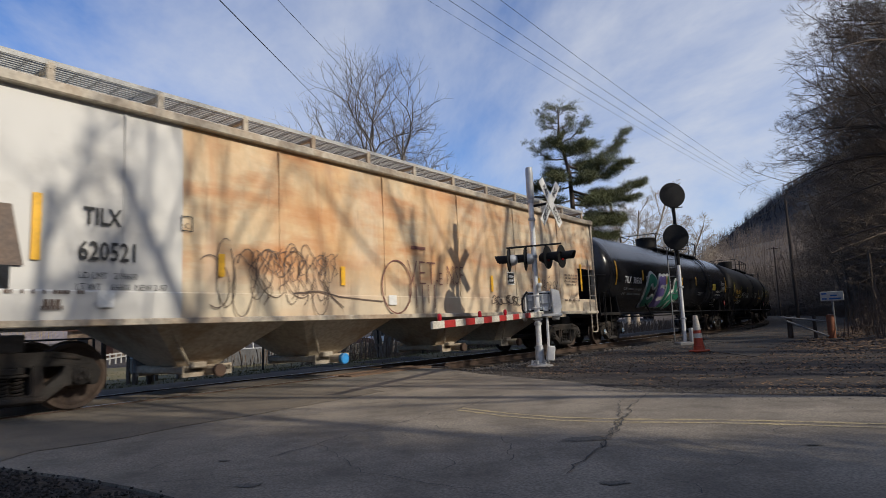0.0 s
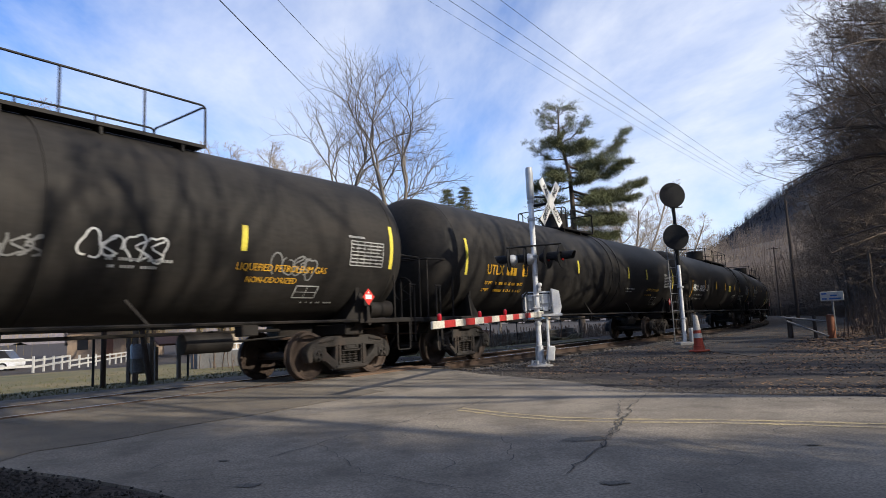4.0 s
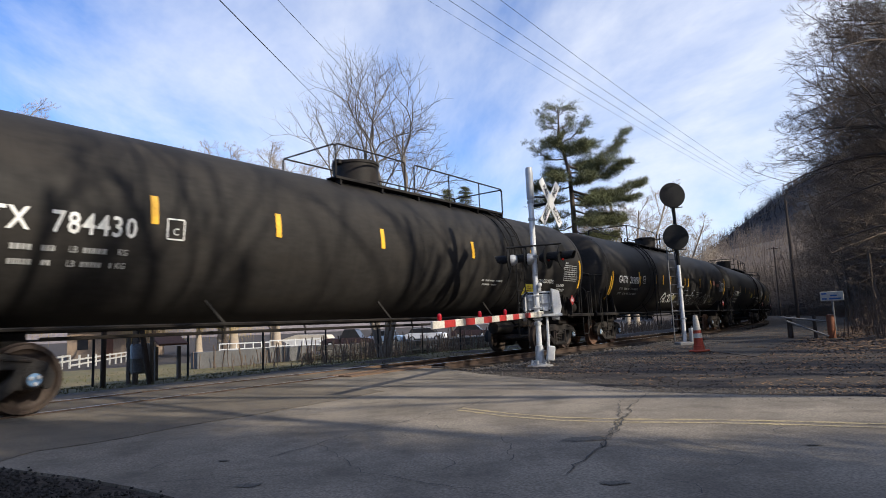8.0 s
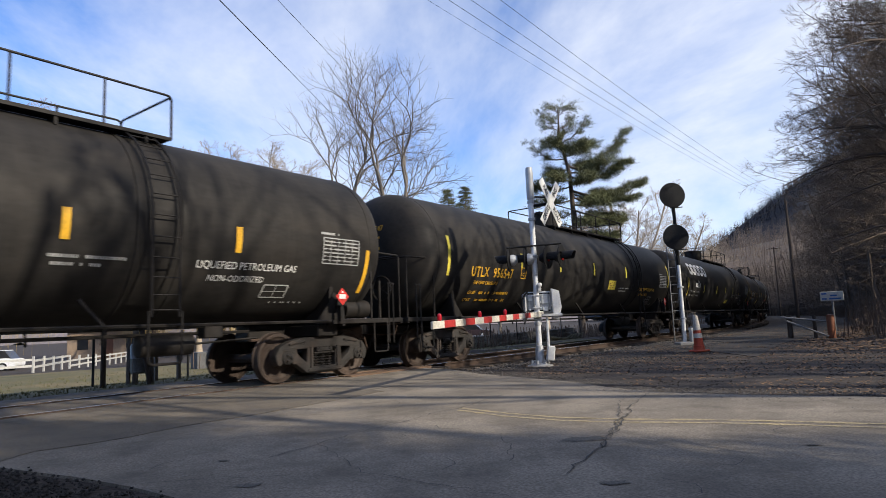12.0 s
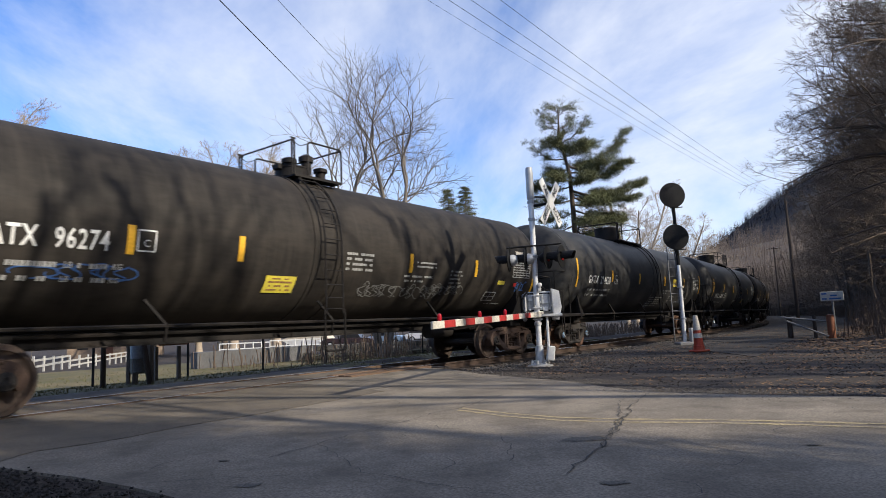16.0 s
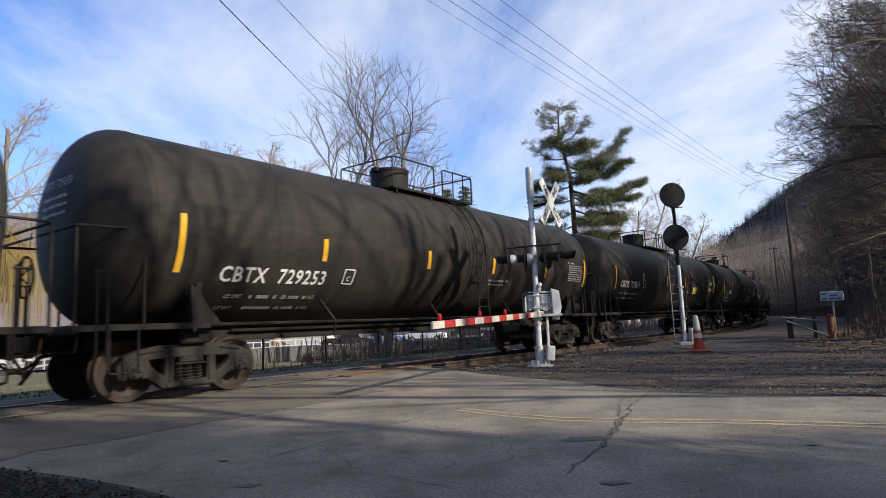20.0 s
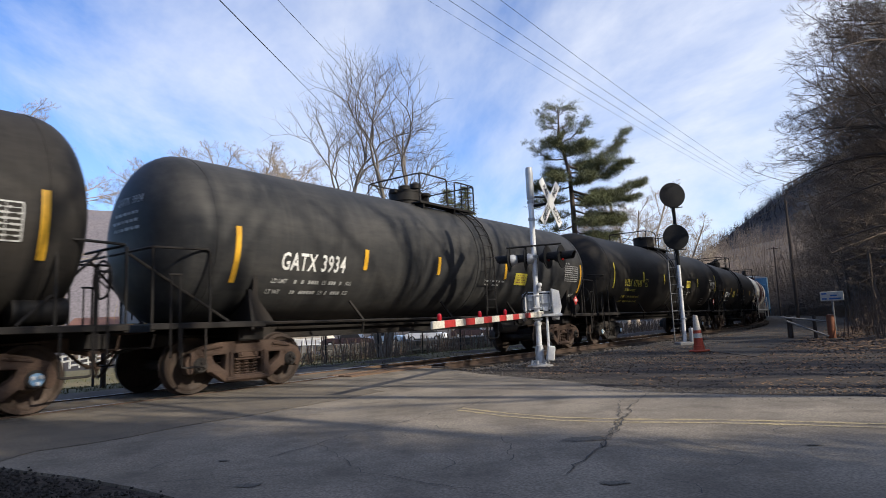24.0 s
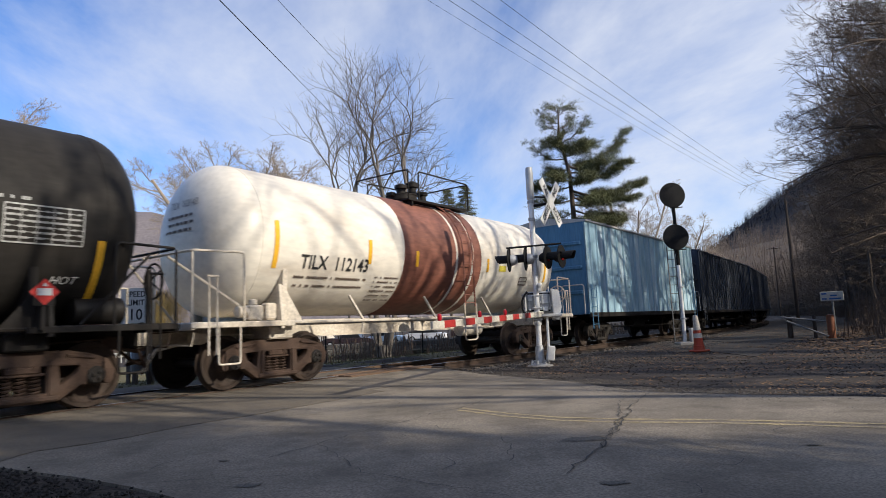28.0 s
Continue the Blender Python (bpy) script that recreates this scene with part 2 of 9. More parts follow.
def on_track(s):
    """Place and heading of the centre line, s metres along it; it bends away past CURVE_FROM."""
    if s <= CURVE_FROM:
        return ACROSS * CENTRE + ALONG * s, 0.0
    a = min((s - CURVE_FROM) / CURVE_RADIUS, CURVE_TURN)
    p = ACROSS * CENTRE + ALONG * CURVE_FROM + ALONG * (CURVE_RADIUS * math.sin(a)) + ACROSS * (CURVE_RADIUS * (1 - math.cos(a)))
    rest = s - CURVE_FROM - CURVE_RADIUS * CURVE_TURN
    if rest > 0:
        p = p + (ALONG * math.cos(a) + ACROSS * math.sin(a)) * rest
    return p, a


HEADING = math.atan2(ALONG.y, ALONG.x)


def track_pose(s, z=0.0):
    p, a = on_track(s)
    return pose(p.x, p.y, z, 0, 0, math.degrees(HEADING + a))


def off_track(x, y):
    """How far along and how far beyond the centre line a place is (positive: the far side)."""
    p = Vector((x, y, 0))
    s, d = p.dot(ALONG), p.dot(ACROSS) - CENTRE
    if s > CURVE_FROM:
        u, w = s - CURVE_FROM, d - CURVE_RADIUS
        a = math.atan2(u, -w)
        if 0 <= a <= CURVE_TURN:
            return CURVE_FROM + a * CURVE_RADIUS, CURVE_RADIUS - math.hypot(u, w)
        h = Vector((math.cos(CURVE_TURN), math.sin(CURVE_TURN)))
        e = Vector((CURVE_RADIUS * math.sin(CURVE_TURN), CURVE_RADIUS * (1 - math.cos(CURVE_TURN))))
        q = Vector((u, d)) - e
        return CURVE_FROM + CURVE_RADIUS * CURVE_TURN + q.dot(h), h.x * q.y - h.y * q.x
    return s, d


# ---- the train ----
SPEED = 12.244
WHEEL_R = 0.457
CARS, WHEELSETS = [], []
TANK_Z = 2.645


def make_mesh(name, bm, mats, smooth=True):
    me = bpy.data.meshes.new(name)
    bm.to_mesh(me)
    bm.free()
    for m in mats:
        me.materials.append(m)
    if smooth:
        me.polygons.foreach_set("use_smooth", [True] * len(me.polygons))
        me.set_sharp_from_angle(angle=radians(35))
    return me


def wheelset_mesh(mat):
    bm = bmesh.new()
    tube(bm, [(0, -1.0, 0), (0, 1.0, 0)], 0.085, 10)
    for k in (-1, 1):
        prof = [(0.10, 0.66), (0.13, 0.67), (0.15, 0.69), (0.36, 0.72), (0.395, 0.685), (0.480, 0.682), (0.487, 0.70),
                (0.462, 0.722), (0.457, 0.80), (0.452, 0.822), (0.398, 0.822), (0.385, 0.80), (0.33, 0.775), (0.19, 0.785), (0.155, 0.83), (0.10, 0.835)]
        lathe(bm, [(r, k * h) for r, h in prof], "y", 36)
    bmesh.ops.recalc_face_normals(bm, faces=bm.faces[:])
    return make_mesh("wheelset", bm, [mat])


def cap_mesh(k, face):
    bm = bmesh.new()
    lathe(bm, [(0.10, k * 0.95), (0.125, k * 0.97), (0.125, k * 1.10), (0.105, k * 1.125)], "y", 16)
    lathe(bm, [(0.085, k * 1.126), (0.085, k * 1.135)], "y", 14, mi=1)
    for i in range(3):
        a = 2 * math.pi * i / 3
        lathe(bm, [(0.028, k * 1.126), (0.028, k * 1.165), (0.015, k * 1.172)], "y", 6, (0.052 * math.sin(a), 0, 0.052 * math.cos(a)), mi=2)
    bmesh.ops.recalc_face_normals(bm, faces=bm.faces[:])
    return make_mesh("bearing_cap", bm, [M["bogie_iron"], face, M["paint_white"] if face is M["cap_blue"] else M["bogie_iron"]])


def plate_with_holes(name, outline, holes, half, edge, mat):
    """A cast plate standing in the x-z plane, with rounded corners and windows through it."""
    cu = bpy.data.curves.new(name, "CURVE")
    cu.dimensions, cu.fill_mode, cu.extrude, cu.bevel_depth, cu.bevel_resolution = "2D", "BOTH", half - edge, edge, 1
    for line, r in ((outline, 0.03), *((h, 0.035) for h in holes)):
        k, pts = len(line), []
        for i in range(k):
            p, q, s = (Vector(line[(i + j) % k]) for j in (-1, 0, 1))
            u, v = (p - q), (s - q)
            a, b = q + u.normalized() * min(r, u.length * 0.45), q + v.normalized() * min(r, v.length * 0.45)
            pts += [a, a * 0.25 + q * 0.5 + b * 0.25, b]
        sp = cu.splines.new("POLY")
        sp.points.add(len(pts) - 1)
        for pt, p in zip(sp.points, pts):
            pt.co = (p.x, p.y, 0, 1)
        sp.use_cyclic_u = True
    tmp = bpy.data.objects.new(name, cu)
    bm = bmesh.new()
    bm.from_mesh(tmp.to_mesh())
    tmp.to_mesh_clear()
    bpy.data.objects.remove(tmp)
    bpy.data.curves.remove(cu)
    bmesh.ops.transform(bm, matrix=Matrix.Rotation(math.pi / 2, 4, "X"), verts=bm.verts[:])
    bmesh.ops.remove_doubles(bm, verts=bm.verts[:], dist=0.0005)
    return bm


def side_frame_mesh(mat):
    half = [(0.0, 0.80), (0.52, 0.80), (0.80, 0.745), (1.04, 0.66), (1.14, 0.50), (1.09, 0.34), (1.015, 0.34), (1.015, 0.54), (0.765, 0.54), (0.765, 0.34),
            (0.70, 0.36), (0.42, 0.165), (0.0, 0.155)]
    outline = half + [(-x, z) for x, z in reversed(half[1:-1])]
    tri = [(0.405, 0.625), (0.70, 0.615), (0.655, 0.49), (0.43, 0.325)]
    bm = plate_with_holes("side_frame", outline, [[(-0.29, 0.25), (-0.29, 0.63), (0.29, 0.63), (0.29, 0.25)], tri, [(-x, z) for x, z in reversed(tri)]], 0.09, 0.014, mat)
    for k in (-1, 1):
        box(bm, (k * 0.89, 0, 0.585), (0.25, 0.19, 0.09), bevel=0.015)
        prism(bm, [(k * 0.30, 0.64), (k * 0.36, 0.64), (k * 0.36, 0.24), (k * 0.30, 0.24)], -0.115, 0.115)
        tube(bm, [(k * 0.86, -0.10, 0.70), (k * 0.50, -0.10, 0.745)], 0.022, 6)
    box(bm, (0, 0, 0.20), (0.84, 0.25, 0.075), bevel=0.02)
    # raised casting marks
    for x in (-0.62, -0.56, -0.50, 0.52, 0.58):
        box(bm, (x, -0.092, 0.705), (0.035, 0.012, 0.05))
    bmesh.ops.recalc_face_normals(bm, faces=bm.faces[:])
    return make_mesh("side_frame", bm, [mat])


def spring_mesh(mat):
    bm = bmesh.new()
    for x in (-0.165, 0.0, 0.165):
        pts = [(x + 0.068 * math.cos(a), 0.02 + 0.068 * math.sin(a), 0.245 + 0.25 * i / 30) for i, a in ((i, i * 2 * math.pi * 5 / 30) for i in range(31))]
        tube(bm, pts, 0.017, 4)
    box(bm, (0, 0.02, 0.515), (0.50, 0.22, 0.035), bevel=0.008)
    box(bm, (0, 0.02, 0.575), (0.40, 0.26, 0.085), bevel=0.015)
    box(bm, (-0.13, -0.115, 0.60), (0.07, 0.02, 0.05))
    box(bm, (0.13, -0.115, 0.60), (0.07, 0.02, 0.05))
    return make_mesh("spring_nest", bm, [mat])


def bolster_mesh(mat):
    bm = bmesh.new()
    box(bm, (0, 0, 0.60), (0.36, 1.98, 0.20), bevel=0.03)
    lathe(bm, [(0.20, 0.69), (0.20, 0.80)], "z", 16)
    for k in (-1, 1):
        # brake beam and hanger
        box(bm, (k * 0.46, 0, 0.36), (0.07, 1.5, 0.10), bevel=0.01)
        tube(bm, [(k * 0.46, -0.4, 0.36), (k * 0.2, 0, 0.42), (k * 0.46, 0.4, 0.36)], 0.025, 5)
        for y in (-0.74, 0.74):
            prism(bm, [(k * 0.47, 0.22), (k * 0.50, 0.22), (k * 0.44, 0.58), (k * 0.40, 0.58)], y - 0.05, y + 0.05)
    return make_mesh("bolster", bm, [mat])


BOGIE = {}
for key, iron, wheel in (("iron", M["bogie_iron"], M["wheel_iron"]), ("rust", M["bogie_rust"], M["wheel_iron"]), ("orange", M["bogie_iron"], M["wheel_rust"])):
    BOGIE[key] = dict(side=side_frame_mesh(iron), spring=spring_mesh(iron), bolster=bolster_mesh(iron), wheel=wheelset_mesh(wheel))
CAPS = {(k, f): cap_mesh(k, M["cap_blue"] if f else M["bogie_iron"]) for k in (-1, 1) for f in (0, 1)}
FLIP = Matrix.Rotation(math.pi, 4, "Z")


def bogies(car, half, key, blue):
    """Two bogies under a car, half the pivot distance from its middle."""
    kit = BOGIE[key]
    for x in (-half, half):
        b = part("bogie", kit["bolster"], None, car, at=Matrix.Translation((x, 0, 0)))
        for y in (-1.0, 1.0):
            m = Matrix.Translation((0, y, 0)) @ (FLIP if y > 0 else Matrix())
            part("side_frame", kit["side"], None, b, at=m)
            part("spring_nest", kit["spring"], None, b, at=m)
        for k in (-0.89, 0.89):
            w = part("wheelset", kit["wheel"], None, car, at=Matrix.Translation((x + k, 0, WHEEL_R)))
            for side in (-1, 1):
                part("bearing_cap", CAPS[side, blue], None, w)
            WHEELSETS.append((w, car, x + k))


CACHE = {}


def once(key, make):
    if key not in CACHE:
        CACHE[key] = make()
    return CACHE[key]


def coupler_mesh():
    bm = bmesh.new()
    box(bm, (0.45, 0, 0.86), (0.9, 0.16, 0.18), bevel=0.02)
    prism(bm, [(-0.08, -0.10), (0.10, -0.17), (0.16, -0.12), (0.16, 0.14), (0.02, 0.19), (-0.10, 0.16), (-0.04, 0.06)], 0.72, 1.0, axis="z")
    tube(bm, [(0.12, -0.12, 1.0), (0.16, -0.5, 1.0), (0.18, -1.2, 1.02)], 0.014, 5)
    tube(bm, bend([(0.45, 0.28, 0.78), (0.2, 0.30, 0.55), (-0.05, 0.24, 0.50)], 0.12), 0.028, 6)
    return make_mesh("coupler", bm, [M["bogie_rust"]])


def wrap(verts, x0, ang0, r, zc, lift=0.012):
    """Lays flat lettering on the near side of a tank of radius r."""
    out = []
    for u, v in verts:
        a = ang0 + v / r
        out.append((x0 + u, -(r + lift) * math.cos(a), zc + (r + lift) * math.sin(a)))
    return out


STUFF = ("small_lettering", "table_print", "label_print", "graffiti", "drip_stain", "data_table", "test_stencil", "stencil_frame", "emblem_block", "car_number", "head_number", "lettering")


def decal(name, pts, faces, material, parent, label=""):
    me = bpy.data.meshes.new(name)
    me.from_pydata(pts, [], faces)
    me.materials.append(material)
    return tagged(part(name, me, None, parent, label), kind="stuff" if len(faces) > 60 or name in STUFF else "")


class Side:
    """The painted side of a car: a cylinder (r > 0) or a flat wall at y = -flat."""

    def __init__(self, car, r=1.575, zc=TANK_Z, flat=None):
        self.car, self.r, self.zc, self.flat = car, r, zc, flat

    def put(self, uv, x0, z0, lift=0.012):
        if self.flat is not None:
            return [(x0 + u, -self.flat - lift, z0 + v) for u, v in uv]
        return wrap(uv, x0, math.asin(max(-1, min(1, (z0 - self.zc) / self.r))), self.r, self.zc, lift)

    def text(self, body, x, z, size, mat, squeeze=0.9, fat=0.0, name="lettering", label="", shear=0.0, lift=0.012, space=1.0):
        vs, fs = letters(body, size, squeeze, fat, shear, space)
        return decal(name, self.put(vs, x, z, lift), fs, mat, self.car, label)

    def panel(self, x, z, w, h, mat, name="stencil_panel", label="", lift=0.012, slant=0.0, k=6):
        uv, fs = [], []
        for i in range(k + 1):
            v = h * (i / k - 0.5)
            uv += [(-w / 2 + slant * v, v), (w / 2 + slant * v, v)]
        fs = [(2 * i, 2 * i + 1, 2 * i + 3, 2 * i + 2) for i in range(k)]
        return decal(name, self.put(uv, x, z, lift), fs, mat, self.car, label)

    def bars(self, rows, mat, name="small_lettering", label="", lift=0.012):
        """Unreadable small print: rows of (x, z, width, height) split into word-sized bars."""
        pts, fs = [], []
        rnd = random.Random(int(abs(rows[0][0]) * 100) + len(rows))
        for x, z, w, h in rows:
            u = -w / 2
            while u < w / 2 - 0.02:
                d = min(rnd.choice((0.03, 0.035, 0.04, 0.045)) * max(1, h / 0.06), w / 2 - u)
                o = len(pts)
                pts += self.put([(u, -h / 2), (u + d, -h / 2), (u + d, h / 2), (u, h / 2)], x, z, lift)
                fs.append((o, o + 1, o + 2, o + 3))
                u += d + (0.012 if rnd.random() < 0.8 else 0.09) * max(1, h / 0.06)
        return decal(name, pts, fs, mat, self.car, label)

    def outline(self, x, z, w, h, t, mat, name="stencil_frame", bars=0, cols=0, lift=0.012):
        """A ruled box, with inner lines."""
        rects = [(0, h / 2, w, t), (0, -h / 2, w, t), (-w / 2, 0, t, h), (w / 2, 0, t, h)]
        rects += [(0, h / 2 - h * (i + 1) / (bars + 1), w, t * 0.5) for i in range(bars)]
        rects += [(-w / 2 + w * (i + 1) / (cols + 1), 0, t * 0.5, h) for i in range(cols)]
        pts, fs = [], []
        for cx, cz, ww, hh in rects:
            k = max(1, int(hh / 0.12))
            for i in range(k):
                v0, v1 = cz - hh / 2 + hh * i / k, cz - hh / 2 + hh * (i + 1) / k
                o = len(pts)
                pts += self.put([(cx - ww / 2, v0), (cx + ww / 2, v0), (cx + ww / 2, v1), (cx - ww / 2, v1)], x, z, lift)
                fs.append((o, o + 1, o + 2, o + 3))
        return decal(name, pts, fs, mat, self.car)

    def stroke(self, path, x, z, w, mat, name="graffiti", label="", lift=0.010):
        """A painted line along (u, v) points, given as one or more lines."""
        pts, fs = [], []
        lines = path if isinstance(path[0], list) else [path]
        for line in lines:
            v = [Vector(p) for p in line]
            uv = []
            for i, p in enumerate(v):
                d = v[min(i + 1, len(v) - 1)] - v[max(i - 1, 0)]
                d = d.normalized() if d.length > 1e-6 else Vector((1, 0))
                nrm = Vector((-d.y, d.x)) * (w / 2)
                uv += [tuple(p - nrm), tuple(p + nrm)]
            o = len(pts)
            pts += self.put(uv, x, z, lift)
            fs += [(o + 2 * i, o + 2 * i + 2, o + 2 * i + 3, o + 2 * i + 1) for i in range(len(v) - 1)]
        return decal(name, pts, fs, mat, self.car, label)

    def placard(self, x, z, red=True, size=0.17):
        top = [(0, size), (-size, 0), (0, -size), (size, 0)]

        def plate(uv, lift):
            return [(x + u, -1.57 - lift, z + v) for u, v in uv]
        body = decal("placard", plate(top, 0.0), [(0, 1, 2, 3)], M["paint_red"] if red else M["paint_white"], self.car,
                     "red diamond hazard placard" if red else "white diamond placard")
        inner = plate([(-0.085, -0.045), (0.085, -0.045), (0.085, 0.045), (-0.085, 0.045)], 0.004)
        decal("placard_panel", inner, [(0, 1, 2, 3)], M["paint_white"] if red else M["paint_black"], body)
        flame = plate([(-0.03, 0.07), (0.03, 0.07), (0.0, 0.12)], 0.004)
        decal("placard_mark", flame, [(0, 1, 2)], M["paint_white"] if red else M["paint_black"], body)


def scribble(seed, w, h, loops, step=0.05):
    """A loose hand-drawn line of rounded letters in a box w by h."""
    rnd = random.Random(seed)
    lines = []
    for i in range(loops):
        cx = -w / 2 + w * (i + 0.5) / loops
        rx, rz = w / loops * rnd.uniform(0.42, 0.7), h * rnd.uniform(0.32, 0.5)
        a0, turn = rnd.uniform(0, 6.28), rnd.uniform(4.0, 6.2) * rnd.choice((-1, 1))
        k2, ph = rnd.uniform(1.5, 3.5), rnd.uniform(0, 6)
        dz = rnd.uniform(-0.08, 0.08) * h
        line = []
        for j in range(26):
            a = a0 + turn * j / 25
            q = 1 + 0.22 * math.sin(k2 * a + ph)
            line.append((cx + rx * q * math.cos(a), dz + rz * q * math.sin(a)))
        lines.append(line)
        if rnd.random() < 0.6:
            x1 = cx + rnd.uniform(-rx, rx)
            lines.append([(x1 + 0.1 * math.sin(j), -h / 2 * 0.8 + h * 0.8 * j / 8) for j in range(9)])
    return lines


def railing(points, parent, r=0.022, name="handrail", mat=None, label=""):
    """One bent pipe."""
    bm = bmesh.new()
    tube(bm, bend(points, 0.09), r, 6)
    return part(name, bm, mat or M["steel_dark"], parent, label, smooth=True)


def ladder(parent, x, y0, z0, y1, z1, w=0.42, rungs=8, mat=None, name="ladder", curve=None):
    bm = bmesh.new()
    n = 10
    pth = [curve(i / n) if curve else (y0 + (y1 - y0) * i / n, z0 + (z1 - z0) * i / n) for i in range(n + 1)]
    for k in (-1, 1):
        tube(bm, [(x + k * w / 2, y, z) for y, z in pth], 0.02, 5)
    lad = part(name, bm, mat or M["steel_dark"], parent, smooth=True)

    def rung_mesh():
        b = bmesh.new()
        tube(b, [(-w / 2, 0, 0), (w / 2, 0, 0)], 0.011, 5)
        return make_mesh("rung", b, [mat or M["steel_dark"]])
    rung = once(("rung", w, (mat or M["steel_dark"]).name), rung_mesh)
    for i in range(rungs):
        f = (i + 0.5) / rungs * n
        j = int(f)
        y = pth[j][0] + (pth[j + 1][0] - pth[j][0]) * (f - j)
        z = pth[j][1] + (pth[j + 1][1] - pth[j][1]) * (f - j)
        part("rung", rung, None, lad, at=Matrix.Translation((x, y, z)))
    return lad


HEAD_DEPTH, HEAD_POWER = 0.47, 0.70


def tank_body(length, r, zc):
    """Cylinder with elliptical heads; length is that of the straight shell."""
    bm = bmesh.new()
    d, prof = r * HEAD_DEPTH, []
    for i in range(19):
        a = math.pi / 2 * (i / 18) ** 0.8
        prof.append((max(0.01, r * math.sin(a) ** HEAD_POWER), -length / 2 - d * max(0.0, math.cos(a)) ** 0.9))
    for i in range(1, 12):
        prof.append((r, -length / 2 + length * i / 12))
    for i in range(19):
        a = math.pi / 2 * ((18 - i) / 18) ** 0.8
        prof.append((max(0.01, r * math.sin(a) ** HEAD_POWER), length / 2 + d * max(0.0, math.cos(a)) ** 0.9))
    lathe(bm, prof, "x", 64, (0, 0, zc))
    bmesh.ops.recalc_face_normals(bm, faces=bm.faces[:])
    return bm


def tank_car(label, front, rear, r=1.575, zc=TANK_Z, skin="tank_black", bogie="iron", blue=0, dome=0.0, dome_r=0.48, dome_h=0.58, rail=(-1.7, 3.6),
             ladder_at=None, wheel_end=True, brown_band=False, metal="steel_dark", small_dome=False, ext=0.85, top_metal=None):
    """front, rear: where the bogie pivots stand on the line at 0 s. Parts run from the leading end (-x) to the trailing end."""
    mid, half = (front + rear) / 2, (rear - front) / 2
    car = thing("tank_car", label, "tank car", "cars of the freight train", track_pose(mid))
    CARS.append((car, mid))
    st = M[metal]
    bogies(car, half, bogie, blue)
    shell = 2 * half + 2 * ext
    dome += 0.35
    rail = (rail[0] + 0.75, rail[1])
    part("tank", once(("tank", round(shell, 2), r, zc, skin), lambda: make_mesh("tank", tank_body(shell, r, zc), [M[skin]])), None, car)
    # weld seams and jacket bands
    for x in (-shell / 2 + 0.02, shell / 2 - 0.02):
        bm = bmesh.new()
        lathe(bm, [(r - 0.01, x - 0.02), (r + 0.006, x - 0.012), (r + 0.006, x + 0.012), (r - 0.01, x + 0.02)], "x", 64, (0, 0, zc))
        part("weld_seam", bm, M[skin], car, smooth=True)
    la = 1.6 if ladder_at is None else ladder_at
    for x in (la - 0.34, la + 0.34):
        bm = bmesh.new()
        lathe(bm, [(r - 0.01, x - 0.045), (r + 0.016, x - 0.04), (r + 0.016, x + 0.04), (r - 0.01, x + 0.045)], "x", 64, (0, 0, zc))
        part("tank_band", bm, M[skin], car, smooth=True)
    if brown_band:
        bm = bmesh.new()
        x0, x1 = brown_band
        lathe(bm, [(r - 0.01, x0), (r + 0.008, x0 + 0.005), (r + 0.008, x1 - 0.005), (r - 0.01, x1)], "x", 64, (0, 0, zc))
        part("brown_band", bm, M["band_brown"], car, "rust-brown painted band round the tank", smooth=True)
    zb = zc - r
    for k in (-1, 1):
        xb, xe = k * half, k * (half + 1.9)
        # stub sill, bolster and saddle, striker
        bm = bmesh.new()
        box(bm, ((xb + xe) / 2 - k * 0.45, 0, 0.93), (abs(xe - xb) + 1.3, 0.42, 0.32), bevel=0.02)
        box(bm, (xb, 0, 0.93), (0.5, 2.4, 0.22), bevel=0.02)
        prism(bm, [(-1.25, 0.98), (1.25, 0.98), (1.32, zc - r * 0.42), (1.12, zc - r * 0.62), (0.55, zb + 0.12), (-0.55, zb + 0.12), (-1.12, zc - r * 0.62), (-1.32, zc - r * 0.42)], xb - 0.05, xb + 0.05, axis="x")
        part("saddle", bm, st, car, smooth=True)
        # saddle wing outside the near and far side
        for y in (-1, 1):
            bm = bmesh.new()
            prism(bm, [(xb - 0.42 * k, 1.06), (xb + 0.16 * k, 1.06), (xb + 0.16 * k, zc - r * 0.66), (xb + 0.04 * k, zc - r * 0.62), (xb - 0.08 * k, zc - r * 0.76)], y * 1.31 - 0.012, y * 1.31 + 0.012)
            prism(bm, [(y * 1.34, 1.0), (y * 1.46, 1.0), (y * 1.46, 1.12), (y * 1.38, zc - r * 0.62), (y * 1.31, zc - r * 0.62)], xb + k * 0.14, xb + k * 0.20, axis="x")
            part("saddle_wing", bm, st, car)
        # end platform and side step sill
        bm = bmesh.new()
        box(bm, (k * (half + 1.02), 0, 1.115), (1.72, 2.9, 0.045), bevel=0.008)
        for y in (-1.44, 1.44):
            box(bm, (k * (half + 0.9), y, 1.085), (2.0, 0.05, 0.085), bevel=0.008)
        box(bm, (k * (half + 1.86), 0, 1.07), (0.06, 2.9, 0.11), bevel=0.008)
        part("end_platform", bm, st, car)
        part("coupler", once("coupler", coupler_mesh), None, car, at=Matrix.Translation((k * (half + 1.995), 0, 0)) @ (FLIP if k > 0 else Matrix()))
        hz = 2.28 if small_dome else 2.50
